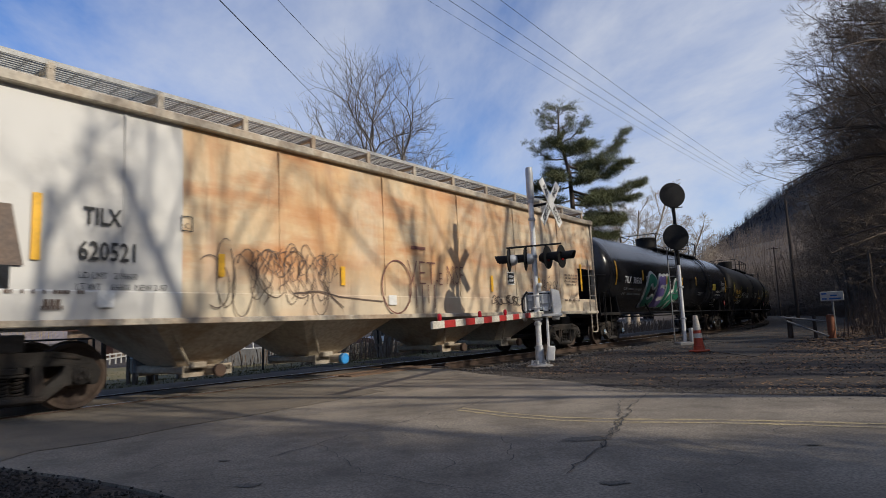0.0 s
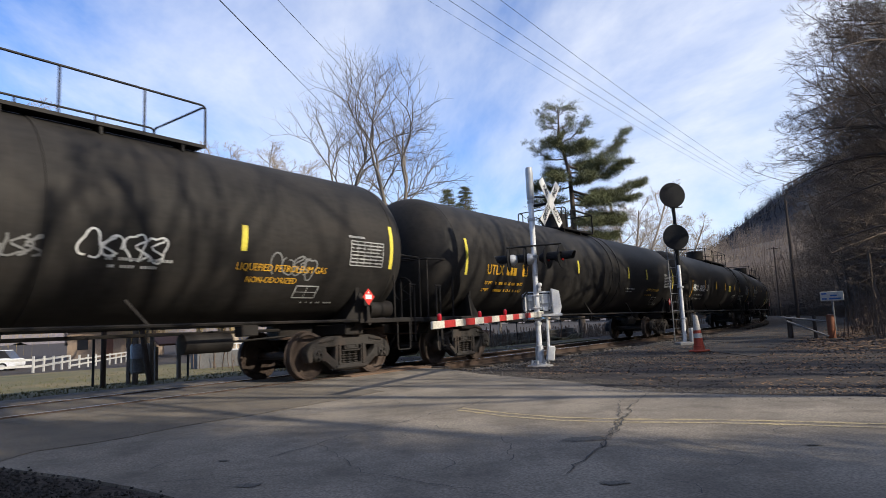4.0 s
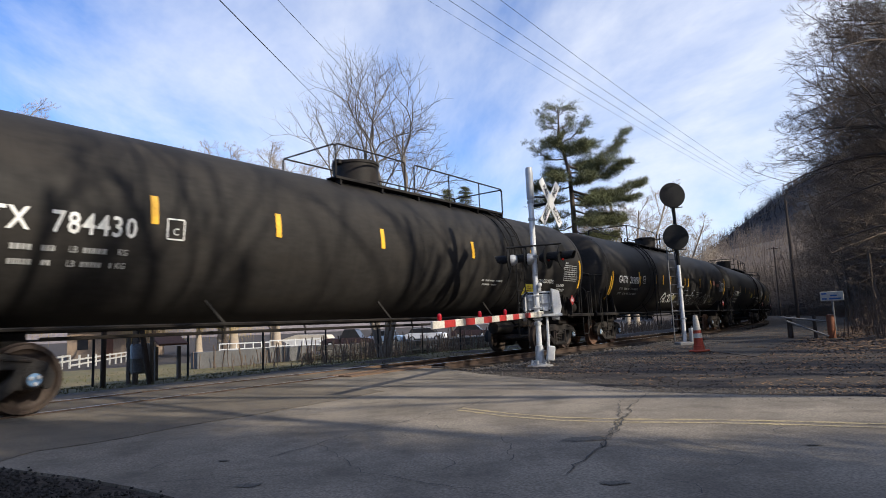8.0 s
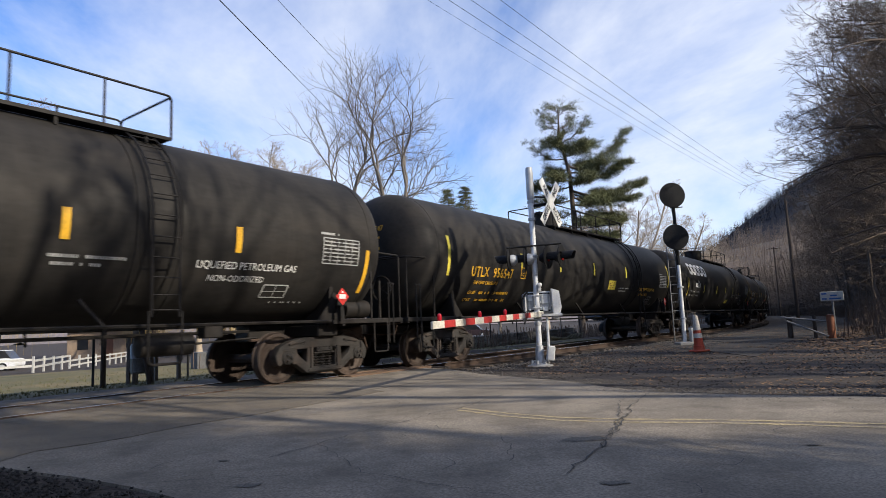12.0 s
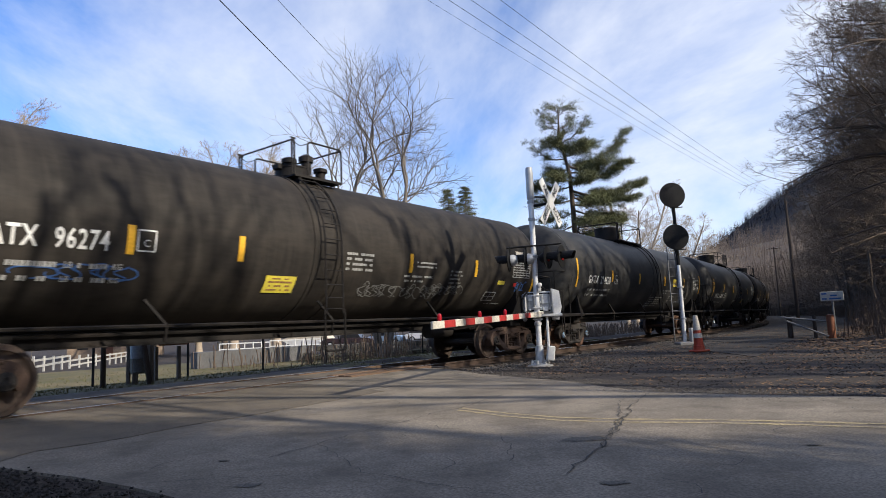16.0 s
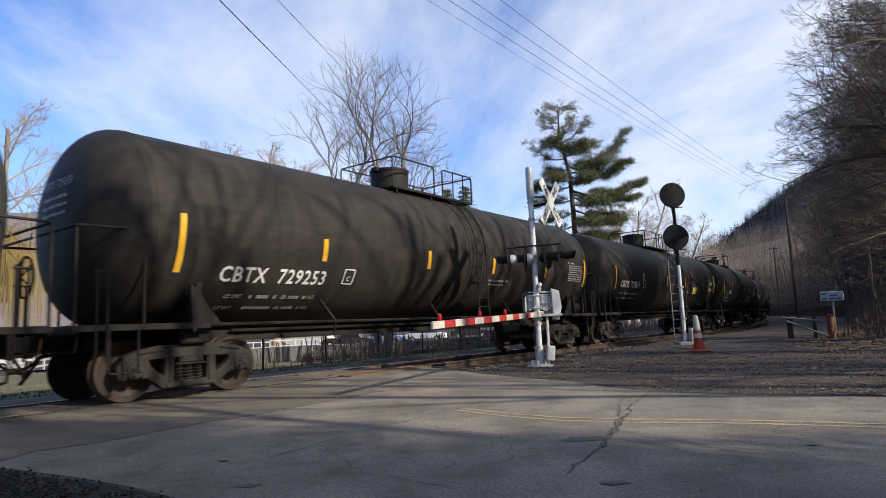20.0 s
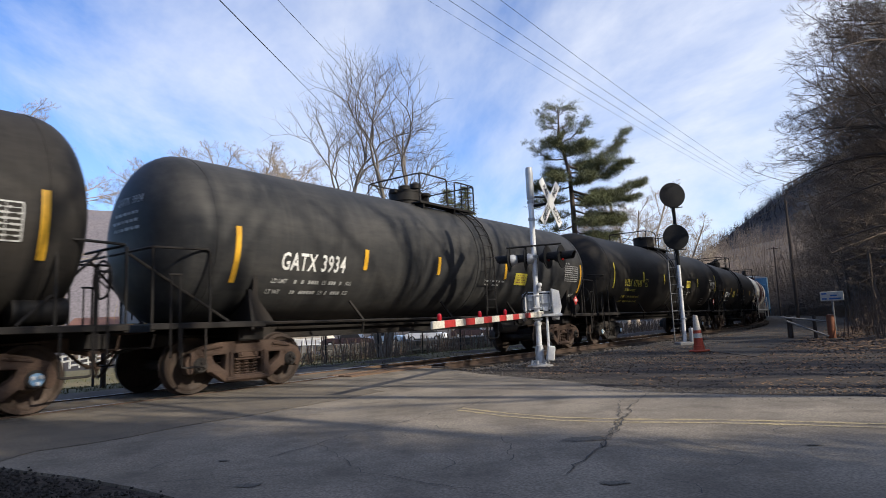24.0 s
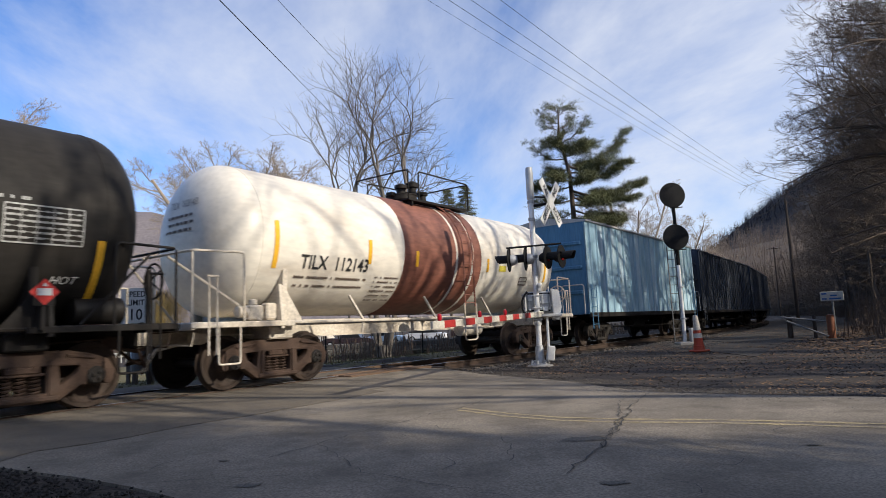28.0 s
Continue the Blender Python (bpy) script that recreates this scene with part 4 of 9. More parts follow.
def hopper_car(front, rear):
    mid, half = (front + rear) / 2, (rear - front) / 2
    car = thing("hopper_car", "rust-stained cream covered hopper car with graffiti", "hopper car", "cars of the freight train", track_pose(mid))
    CARS.append((car, mid))
    bogies(car, half, "iron", 0)
    L, W, Z0, Z1 = half + 1.50, 1.60, 1.17, 4.18
    pm, gm, dk = M["hopper_paint"], M["hopper_grey"], M["hopper_soot"]
    # body with gently bowed sides and sloped roof edges, cut away under the end slopes
    bm = bmesh.new()
    prof = [(W - 0.04, Z0), (W, Z0 + 0.35), (W, Z0 + 0.40), (W - 0.02, Z0 + 0.42), (W - 0.01, 2.6), (W - 0.02, 3.6), (W - 0.06, Z1), (W - 0.12, Z1 + 0.06), (0.9, Z1 + 0.28), (0, Z1 + 0.36)]
    xs = [-L + 2 * L * i / 28 for i in range(29)]
    rings = [[bm.verts.new((x, s * y, z)) for s in (-1, 1) for y, z in (prof if s < 0 else prof[-2::-1])] for x in xs]
    for a, b in zip(rings, rings[1:]):
        for j in range(len(a) - 1):
            bm.faces.new((a[j], a[j + 1], b[j + 1], b[j]))
    bmesh.ops.recalc_face_normals(bm, faces=bm.faces[:])
    # remove the lower end corners where the slope sheet shows
    kill = [f for f in bm.faces if abs(f.calc_center_median().x) > half - 0.3 and 1.7 < f.calc_center_median().z < 2.6 and abs(f.calc_center_median().x) > L - 1.2]
    bmesh.ops.delete(bm, geom=kill, context="FACES")
    part("body_side", bm, pm, car, smooth=True)
    for k in (-1, 1):
        bm = bmesh.new()
        prism(bm, [(k * L, Z1), (k * (L - 0.06), Z1), (k * (L - 2.1), 1.62), (k * (L - 2.0), 1.60)], -W + 0.10, W - 0.10)
        part("slope_sheet", bm, gm, car)
        bm = bmesh.new()
        for y in (-W + 0.05, W - 0.05):
            box(bm, (k * (L - 0.06), y, (Z0 + Z1) / 2 + 0.1), (0.12, 0.12, Z1 - Z0 + 0.1), bevel=0.01)
            box(bm, (k * (L - 0.5), y, 1.30), (1.1, 0.10, 0.42), bevel=0.01)
        box(bm, (k * (L - 0.06), 0, Z1 + 0.08), (0.12, 2 * W, 0.2), bevel=0.01)
        box(bm, (k * (L - 0.4), 0, 1.10), (1.6, 0.5, 0.36), bevel=0.02)
        part("end_frame", bm, gm, car)
        for y in (-W - 0.03, W + 0.03):
            ladder(car, k * (L - 0.34), y, 1.2, y, 2.9, 0.46, 5, gm, "corner_ladder")
            railing([(k * (L - 0.56), y, 1.2), (k * (L - 0.56), y, 0.5), (k * (L - 0.12), y, 0.5), (k * (L - 0.12), y, 1.2)], car, 0.022, "sill_step", gm)
        part("coupler", once("coupler", coupler_mesh), None, car, at=Matrix.Translation((k * (half + 1.995), 0, 0)) @ (FLIP if k > 0 else Matrix()))
        bm = bmesh.new()
        box(bm, (k * (half + 0.1), 0, 0.92), (0.6, 2.2, 0.24), bevel=0.02)
        part("body_bolster", bm, dk, car)
    for y in (-W - 0.02, W + 0.02):
        bm = bmesh.new()
        box(bm, (0, y, Z0 - 0.01), (2 * L, 0.08, 0.09), bevel=0.01)
        part("side_sill", bm, gm, car)
        bm = bmesh.new()
        box(bm, (0, y * 0.975, Z1 + 0.05), (2 * L, 0.16, 0.15), bevel=0.02)
        part("top_chord", bm, gm, car)
    # seams of the side sheets
    for i in range(1, 7):
        x = -L + 2 * L * i / 7
        bm = bmesh.new()
        box(bm, (x, -W + 0.014, 2.85), (0.022, 0.03, 2.5))
        part("sheet_seam", bm, pm, car)
    # roof walkway: grating along both edges on posts
    for y in (-1.05, 1.05):
        for i in range(13):
            x = -L + 0.25 + (2 * L - 0.5) * i / 12
            bm = bmesh.new()
            box(bm, (x, y * 1.30, Z1 + 0.26), (0.10, 0.06, 0.42), bevel=0.006)
            box(bm, (x, y, Z1 + 0.40), (0.07, 0.7, 0.05))
            part("walkway_post", bm, gm, car)
        bm = bmesh.new()
        for j in range(9):
            box(bm, (0, y - 0.30 + 0.075 * j, Z1 + 0.455), (2 * L - 0.2, 0.012, 0.05))
        for j in range(60):
            box(bm, (-L + 0.3 + (2 * L - 0.6) * j / 59, y, Z1 + 0.45), (0.012, 0.66, 0.035))
        box(bm, (0, y * 1.31, Z1 + 0.46), (2 * L - 0.2, 0.03, 0.07))
        part("roof_walkway", bm, M["paint_grey"], car)
    # discharge bays
    bays = [-half + 3.0, -half / 3 + 0.55, half / 3 - 0.55, half - 3.0]
    for i, x in enumerate(bays):
        bm = bmesh.new()
        w = 1.25
        v = [bm.verts.new(p) for p in ((x - w, -1.35, 1.15), (x + w, -1.35, 1.15), (x + w, 1.35, 1.15), (x - w, 1.35, 1.15),
                                       (x - 0.35, -0.45, 0.42), (x + 0.35, -0.45, 0.42), (x + 0.35, 0.45, 0.42), (x - 0.35, 0.45, 0.42))]
        for q in ((0, 1, 5, 4), (1, 2, 6, 5), (2, 3, 7, 6), (3, 0, 4, 7), (4, 5, 6, 7)):
            bm.faces.new([v[j] for j in q])
        part("discharge_hopper", bm, gm, car)
        bm = bmesh.new()
        box(bm, (x, 0, 0.38), (0.9, 1.5, 0.12), bevel=0.02)
        lathe(bm, [(0.075, -1.02), (0.075, -0.6)], "y", 12, (x, 0, 0.36))
        box(bm, (x - 0.22, -0.80, 0.46), (0.26, 0.16, 0.10), bevel=0.02)
        tube(bm, [(x - 0.9, -1.2, 1.05), (x - 0.35, -0.75, 0.48)], 0.025, 6)
        for y in (-0.72, 0.72):
            box(bm, (x, y, 0.36), (0.9, 0.06, 0.18))
        part("outlet_gate", bm, gm, car)
        bm = bmesh.new()
        lathe(bm, [(0.085, -1.03), (0.105, -1.04), (0.105, -1.12), (0.085, -1.13)], "y", 16, (x, 0, 0.36))
        part("outlet_cap", bm, M["cap_bright"] if i == 1 else M["bogie_rust"], car, "bright blue plastic cap" if i == 1 else "")
    s = Side(car, flat=W + 0.004)
    x0 = -half
    ink = M["paint_black"]
    s.text("TILX", x0 + 0.88, 2.57, 0.33, ink, 0.72, 0.006, "car_number")
    s.text("620521", x0 + 0.98, 2.10, 0.36, ink, 0.74, 0.006, "car_number")
    s.text("LD LMT   219600", x0 + 0.98, 1.78, 0.125, ink, 0.85)
    s.text("LT WT    66600  NEW 2-97", x0 + 1.18, 1.63, 0.125, ink, 0.85)
    s.bars([(x0 + 0.1, 1.56, 1.2, 0.05), (x0 + 0.3, 1.42, 0.2, 0.09), (x0 + 0.3, 1.36, 0.25, 0.05)], M["graffiti_dark"])
    s.outline(x0 + 2.10, 2.62, 0.18, 0.22, 0.015, ink)
    s.text("C", x0 + 2.10, 2.58, 0.12, ink, name="stencil_letter")
    s.panel(x0 + 0.95, 1.47, 0.22, 0.22, M["paint_white"], "tag_plate")
    s.panel(x0 + 6.7, 1.50, 0.24, 0.20, M["paint_white"], "tag_plate")
    s.bars([(half - 0.4, 1.55, 1.1, 0.06), (half - 0.4, 2.35, 1.0, 0.05), (half - 0.4, 2.25, 0.9, 0.05), (half - 0.4, 2.15, 1.0, 0.05), (half - 0.4, 2.05, 0.7, 0.05)], M["graffiti_dark"])
    for x, z, h in ((x0 + 0.09, 2.38, 0.85), (x0 + 2.69, 2.02, 0.36), (x0 + 5.3, 1.95, 0.36), (x0 + 10.57, 1.95, 0.42), (x0 + 13.13, 1.97, 0.42), (half + 0.35, 2.3, 0.9)):
        s.panel(x, z, 0.11, h, M["paint_yellow"], "reflective_stripe", "yellow reflective stripe")
    s.panel(x0 + 11.53, 2.12, 0.36, 0.34, M["paint_white"], "stencil_panel", lift=0.008)
    s.panel(x0 + 11.53, 2.12, 0.31, 0.29, ink, "stencil_panel")
    s.bars([(x0 + 11.53, 2.17, 0.22, 0.06), (x0 + 11.53, 2.06, 0.22, 0.06)], M["paint_white"], lift=0.016)
    s.bars([(x0 + 12.88, 2.12 - 0.09 * i, 0.42, 0.035) for i in range(3)], M["graffiti_dark"])
    s.panel(x0 - 0.25, 2.25, 0.28, 0.75, M["graffiti_dark"], "dark_patch", slant=-0.2)
    s.stroke(scribble(4, 2.7, 1.15, 5), x0 + 3.65, 1.85, 0.017, M["graffiti_dark"], label="scrawled brown outline graffiti")
    s.stroke(scribble(24, 2.3, 0.95, 7), x0 + 3.75, 1.88, 0.014, M["graffiti_dark"])
    s.stroke(scribble(9, 1.6, 0.55, 6), x0 + 4.3, 2.15, 0.014, M["graffiti_dark"])
    s.stroke([[(-0.9, 0.05), (-0.3, 0.1), (0.2, 0.0), (0.9, -0.05), (1.4, -0.08)], [(-0.2, 0.3), (0, 0), (0.3, -0.2)]], x0 + 5.0, 1.55, 0.025, M["graffiti_dark"])
    ring = [(0.46 * math.cos(i * math.pi / 16), 0.56 * math.sin(i * math.pi / 16)) for i in range(33)]
    s.stroke([ring], x0 + 6.85, 1.78, 0.03, M["graffiti_maroon"], label="maroon graffiti letters")
    s.stroke([[(-0.45 + 0.22 * i, 0.1), (-0.44 + 0.22 * i, -0.3 - 0.12 * (i % 3))] for i in range(5)], x0 + 7.7, 1.75, 0.022, M["graffiti_maroon"], "drip_stain", "thin maroon paint drips")
    s.text("VET", x0 + 7.7, 2.08, 0.80, M["graffiti_maroon"], 0.75, -0.019, "graffiti")
    s.panel(x0 + 7.6, 2.66, 0.5, 0.07, M["graffiti_maroon"], "graffiti")
    s.text("-E", x0 + 8.32, 1.98, 0.42, M["graffiti_maroon"], 0.8, -0.006, "graffiti")
    s.text("NSF", x0 + 8.95, 2.08, 0.66, M["graffiti_maroon"], 0.62, -0.015, "graffiti")
    tag = [[(-0.42, -0.2), (-0.40, 0.2), (-0.28, 0.17), (-0.27, 0.05), (-0.38, 0.0), (-0.24, -0.06), (-0.25, -0.18), (-0.42, -0.2)],
           [(-0.10 + 0.09 * math.cos(i * 0.52), 0.13 * math.sin(i * 0.52)) for i in range(13)], [(0.05, -0.2), (0.06, 0.17), (0.17, 0.1), (0.06, 0.0), (0.2, -0.18)],
           [(0.33, 0.14), (0.24, 0.10), (0.33, -0.05), (0.24, -0.16)], [(0.36, 0.18), (0.56, -0.2)], [(0.56, 0.18), (0.36, -0.22)], [(-0.02, 0.26), (0.06, 0.30)]]
    s.stroke(tag, x0 + 13.75, 1.95, 0.028, M["graffiti_dark"], label="small black handwritten tag")
    s.stroke(scribble(31, 2.4, 0.28, 9), x0 + 11.7, 1.52, 0.028, M["graffiti_dark"])
    return car


# ---- boxcars ----
def streaked(name, a, b, c):
    m = surface(name, a, b, 0.55, 0, 1.0, 12, 0.05, 0.4, 0.85, stretch=(1.6, 1.6, 0.25), dirt=c, dirt_scale=1.4, dirt_amount=0.75)
    return m


M["cap_bright"] = surface("cap_bright", (0.03, 0.27, 0.62), (0.04, 0.22, 0.5), 0.45, 0, 8, 40, 0.03)
M["box_blue"] = streaked("box_blue", (0.23, 0.37, 0.46), (0.35, 0.51, 0.59), (0.66, 0.75, 0.77))
M["box_blue_end"] = streaked("box_blue_end", (0.05, 0.15, 0.26), (0.07, 0.19, 0.31), (0.10, 0.22, 0.32))
M["box_dark"] = streaked("box_dark", (0.026, 0.031, 0.042), (0.046, 0.053, 0.068), (0.10, 0.12, 0.155))


def boxcar(label, front, length, side_mat, end_mat, eave=4.28):
    mid, L, W, Z0 = front + length / 2, length / 2, 1.58, 1.10
    half = L - 1.9
    car = thing("boxcar", label, "boxcar", "cars of the freight train", track_pose(mid))
    CARS.append((car, mid))
    bogies(car, half, "iron", 0)
    bm = bmesh.new()
    for y in (-W, W):
        box(bm, (0, y * 0.985, (Z0 + eave) / 2), (2 * L, 0.05, eave - Z0))
    part("side_wall", bm, side_mat, car)
    n = int(2 * L / 0.60)
    rib = bmesh.new()
    prism(rib, [(-0.05, 0), (-0.025, -0.05), (0.025, -0.05), (0.05, 0)], Z0 + 0.05, eave - 0.04, axis="z")
    rm = make_mesh("side_rib", rib, [side_mat], False)
    for i in range(n):
        x = -L + 0.3 + (2 * L - 0.6) * i / (n - 1)
        for y, m in ((-W, Matrix()), (W, FLIP)):
            part("side_rib", rm, None, car, at=Matrix.Translation((x, y * 1.0, 0)) @ m)
    for k in (-1, 1):
        bm = bmesh.new()
        prism(bm, [(-W, Z0), (W, Z0), (W, eave), (0, eave + 0.24), (-W, eave)], k * (L - 0.03), k * L, axis="x")
        for i in range(3):
            box(bm, (k * (L + 0.02), 0, Z0 + 0.75 + i * 0.85), (0.09, 2.8, 0.14), bevel=0.03)
        part("end_wall", bm, end_mat, car)
        bm = bmesh.new()
        box(bm, (k * (half + 0.95), 0, 0.92), (2.1, 0.42, 0.32), bevel=0.02)
        box(bm, (k * half, 0, 0.92), (0.5, 2.4, 0.26), bevel=0.02)
        part("end_sill", bm, M["steel_dark"], car)
        part("coupler", once("coupler", coupler_mesh), None, car, at=Matrix.Translation((k * (half + 2.35), 0, 0)) @ (FLIP if k > 0 else Matrix()))
        for y in (-W - 0.05, W + 0.05):
            ladder(car, k * (L - 0.30), y, 0.6, y, 2.1, 0.42, 5, end_mat, "corner_ladder")
            railing([(k * (L + 0.14), y * 0.9, 1.1), (k * (L + 0.14), y * 0.9, 2.1), (k * (L + 0.14), y * 0.4, 2.1), (k * (L + 0.14), y * 0.4, 1.1)], car, 0.02, "end_handrail", M["paint_grey"])
    bm = bmesh.new()
    prism(bm, [(-W - 0.06, eave), (W + 0.06, eave), (W + 0.06, eave + 0.06), (0, eave + 0.30), (-W - 0.06, eave + 0.06)], -L - 0.02, L + 0.02, axis="x")
    part("roof", bm, M["paint_grey"] if side_mat is M["box_blue"] else side_mat, car)
    rm = bmesh.new()
    prism(rm, [(-W - 0.07, eave + 0.03), (W + 0.07, eave + 0.03), (W + 0.07, eave + 0.09), (0, eave + 0.335), (-W - 0.07, eave + 0.09)], -0.04, 0.04, axis="x")
    rm = make_mesh("roof_rib", rm, [M["paint_grey"] if side_mat is M["box_blue"] else side_mat], False)
    for i in range(10):
        part("roof_rib", rm, None, car, at=Matrix.Translation((-L + 0.4 + (2 * L - 0.8) * i / 9, 0, 0)))
    bm = bmesh.new()
    for y in (-W, W):
        box(bm, (0, y, Z0 - 0.03), (2 * L, 0.10, 0.16), bevel=0.01)
    box(bm, (0, 0, 0.92), (2 * L - 2, 0.5, 0.30))
    lathe(bm, [(0.05, -1.2), (0.2, -1.15), (0.2, 0.2), (0.05, 0.25)], "x", 14, (0, -0.9, 0.72))
    tube(bm, [(-half + 1, -1.2, 0.62), (half - 1, -1.2, 0.55)], 0.03, 5)
    part("underframe", bm, M["steel_dark"], car)
    return car


# ---- the consist, from the front; numbers are bogie pivots along the line at 0 s ----
hopper_car(2.90, 18.59)

car, s, h = lettered_tank("glossy black tank car with green and purple graffiti letters", 22.60, 38.54, "TILX", "306301",
                          num_x=1.36, num_z=2.55, skin="tank_gloss", blue=1, mids=(2.39, 10.3), dome=-0.5, rail=(-1.9, 5.6), ladder_at=4.8,
                          label_x=6.0, label_z=2.40, words=gas_words(7.97, swap=True), gas="")
BUBBLE = {"C": [[(0.36, 0.34), (0.1, 0.47), (-0.24, 0.42), (-0.38, 0.0), (-0.26, -0.40), (0.1, -0.47), (0.40, -0.34)]],
          "E": [[(0.38, 0.47), (0.0, 0.46), (-0.30, 0.40), (-0.36, 0.0), (-0.32, -0.42), (0.0, -0.47), (0.40, -0.44)], [(-0.34, 0.0), (0.0, 0.03), (0.26, 0.02)]],
          "L": [[(-0.28, 0.52), (-0.22, 0.2), (-0.30, -0.15), (-0.36, -0.46), (-0.05, -0.44), (0.14, -0.30), (0.24, -0.12), (0.42, -0.10)]],
          "F": [[(0.42, 0.28), (0.28, 0.40), (0.05, 0.42), (-0.30, 0.36), (-0.24, 0.0), (-0.30, -0.3), (-0.34, -0.52)], [(-0.22, -0.04), (0.05, -0.02), (0.26, -0.10)]]}


def bubble(side, ch, x, z, w, mat, lift, label):
    """A fat rounded spray-painted letter: overlapping discs and bands along its strokes."""
    pts, fs, k = [], [], 0
    for line in BUBBLE[ch]:
        v = [Vector((p[0] * 1.06, p[1] * 1.16)) for p in line]
        fine = []
        for i in range(len(v) - 1):
            p0, p1, p2, p3 = v[max(i - 1, 0)], v[i], v[i + 1], v[min(i + 2, len(v) - 1)]
            for j in range(5):
                t = j / 5
                fine.append(0.5 * ((2 * p1) + (p2 - p0) * t + (2 * p0 - 5 * p1 + 4 * p2 - p3) * t * t + (3 * p1 - p0 - 3 * p2 + p3) * t ** 3))
        fine.append(v[-1])
        for i, p in enumerate(fine):
            r = w / 2 * (1 + 0.10 * math.sin(i * 0.9 + len(line)))
            o = len(pts)
            pts += side.put([(p.x + r * math.cos(a * math.pi / 9), p.y + r * math.sin(a * math.pi / 9)) for a in range(18)] + [(p.x, p.y)], x, z, lift + 0.0005 * k)
            fs += [(o + 18, o + a, o + (a + 1) % 18) for a in range(18)]
            k += 1
    return decal("graffiti", pts, fs, mat, side.car, label)


for i, (ch, x, mat) in enumerate((("C", 3.45, "paint_green"), ("E", 4.78, "paint_purple"), ("L", 5.94, "paint_green"), ("F", 7.08, "paint_green"))):
    bubble(s, ch, -h + x, 1.98 - 0.02 * i, 0.60, M["paint_white"], 0.016 + 0.001 * i, "white sprayed letter outline")
    bubble(s, ch, -h + x, 1.98 - 0.02 * i, 0.37, M[mat], 0.052, "rounded graffiti letter in sprayed paint")
for x in (5.28, 7.64):
    s.panel(-h + x, 2.52, 0.11, 0.34, M["paint_yellow"], "reflective_stripe", "yellow reflective stripe", lift=0.085)

car, s, h = lettered_tank("black tank car with yellow lettering and white scrawled graffiti", 42.50, 57.86, "UTLX", "958319", ink="yellow",
                          lead=-0.2, num_x=1.40, num_z=2.45, num_size=0.34, mids=(2.86, 6.02, 12.52), mid_z=2.70, stripe="paint_lemon", dome=-0.4, rail=(-1.9, 4.6), gas="",
                          words=gas_words(7.68, "paint_yellow"))
s.text("MADE YOU LOOK", -h + 4.92, 2.12, 0.52, M["paint_white"], 0.74, -0.012, "graffiti", "white handwritten words", shear=0.15)
s.stroke(scribble(3, 1.75, 0.30, 9), -h + 2.9, 1.66, 0.035, M["paint_white"], label="white scrawled tag")
s.stroke(scribble(5, 0.75, 0.32, 4), -h + 1.75, 1.96, 0.035, M["paint_white"])
s.stroke(scribble(8, 0.6, 0.3, 4), -h + 2.95, 2.05, 0.02, M["paint_lemon"])
s.stroke(scribble(6, 0.9, 0.3, 7), -h - 0.05, 2.42, 0.016, M["graffiti_grey"])
s.stroke(scribble(12, 1.5, 0.35, 6), -h + 8.9, 2.15, 0.03, M["graffiti_grey"])
s.stroke(scribble(13, 1.2, 0.4, 4), -h + 10.6, 2.2, 0.03, M["paint_white"])
s.stroke(scribble(17, 1.0, 0.4, 4), -h + 13.6, 2.1, 0.03, M["graffiti_grey"])

lettered_tank("black tank car with yellow lettering and yellow stripes", 61.86, 77.22, "UTLX", "", ink="yellow", num_x=1.4, num_z=2.5,
              mids=(2.9, 6.0, 10.56, 12.62), mid_z=2.85, stripe="paint_lemon", dome=-0.4, rail=(-1.9, 1.4), gas="", words=gas_words(7.68, "paint_yellow", k=0.78))

lettered_tank("matt black tank car with white lettering", 81.27, 96.26, "PROX", "696104", lead=-0.42, tail=-0.5, num_x=1.03, num_z=2.45, num_size=0.44, mids=(2.32, 4.98, 7.62, 10.35, 12.25),
              mid_z=2.72, dome=-0.4, rail=(-1.9, 4.75), ladder_at=4.1, label_x=1.45, label_z=2.42, gas="", words=gas_words(7.5))

lettered_tank("black tank car with bold white lettering and a long top walkway", 100.27, 116.17, "CBTX", "784430", lead=-0.12, tail=-0.35, num_x=0.82, num_z=2.64, num_size=0.40, blue=1,
              mids=(2.2, 4.41, 7.07, 10.4, 13.45), mid_z=2.98, stripe_z=(2.6, 3.35), dome=-0.40, dome_r=0.54, dome_h=0.62, rail=(-2.2, 5.2), ladder_at=4.6, label_x=5.56, label_z=1.86, gas="",
              words=[("NON-ODORIZED", 6.4, 2.12, 0.16, "paint_white"), ("LIQUEFIED", 7.4, 2.02, 0.13, "paint_white"), ("PETROLEUM", 7.45, 1.88, 0.13, "paint_white"), ("GAS", 7.42, 1.74, 0.13, "paint_white"), ("LIQUEFIED", 5.75, 1.62, 0.13, "paint_white"), ("PETROLEUM GAS", 5.85, 1.48, 0.13, "paint_white")])

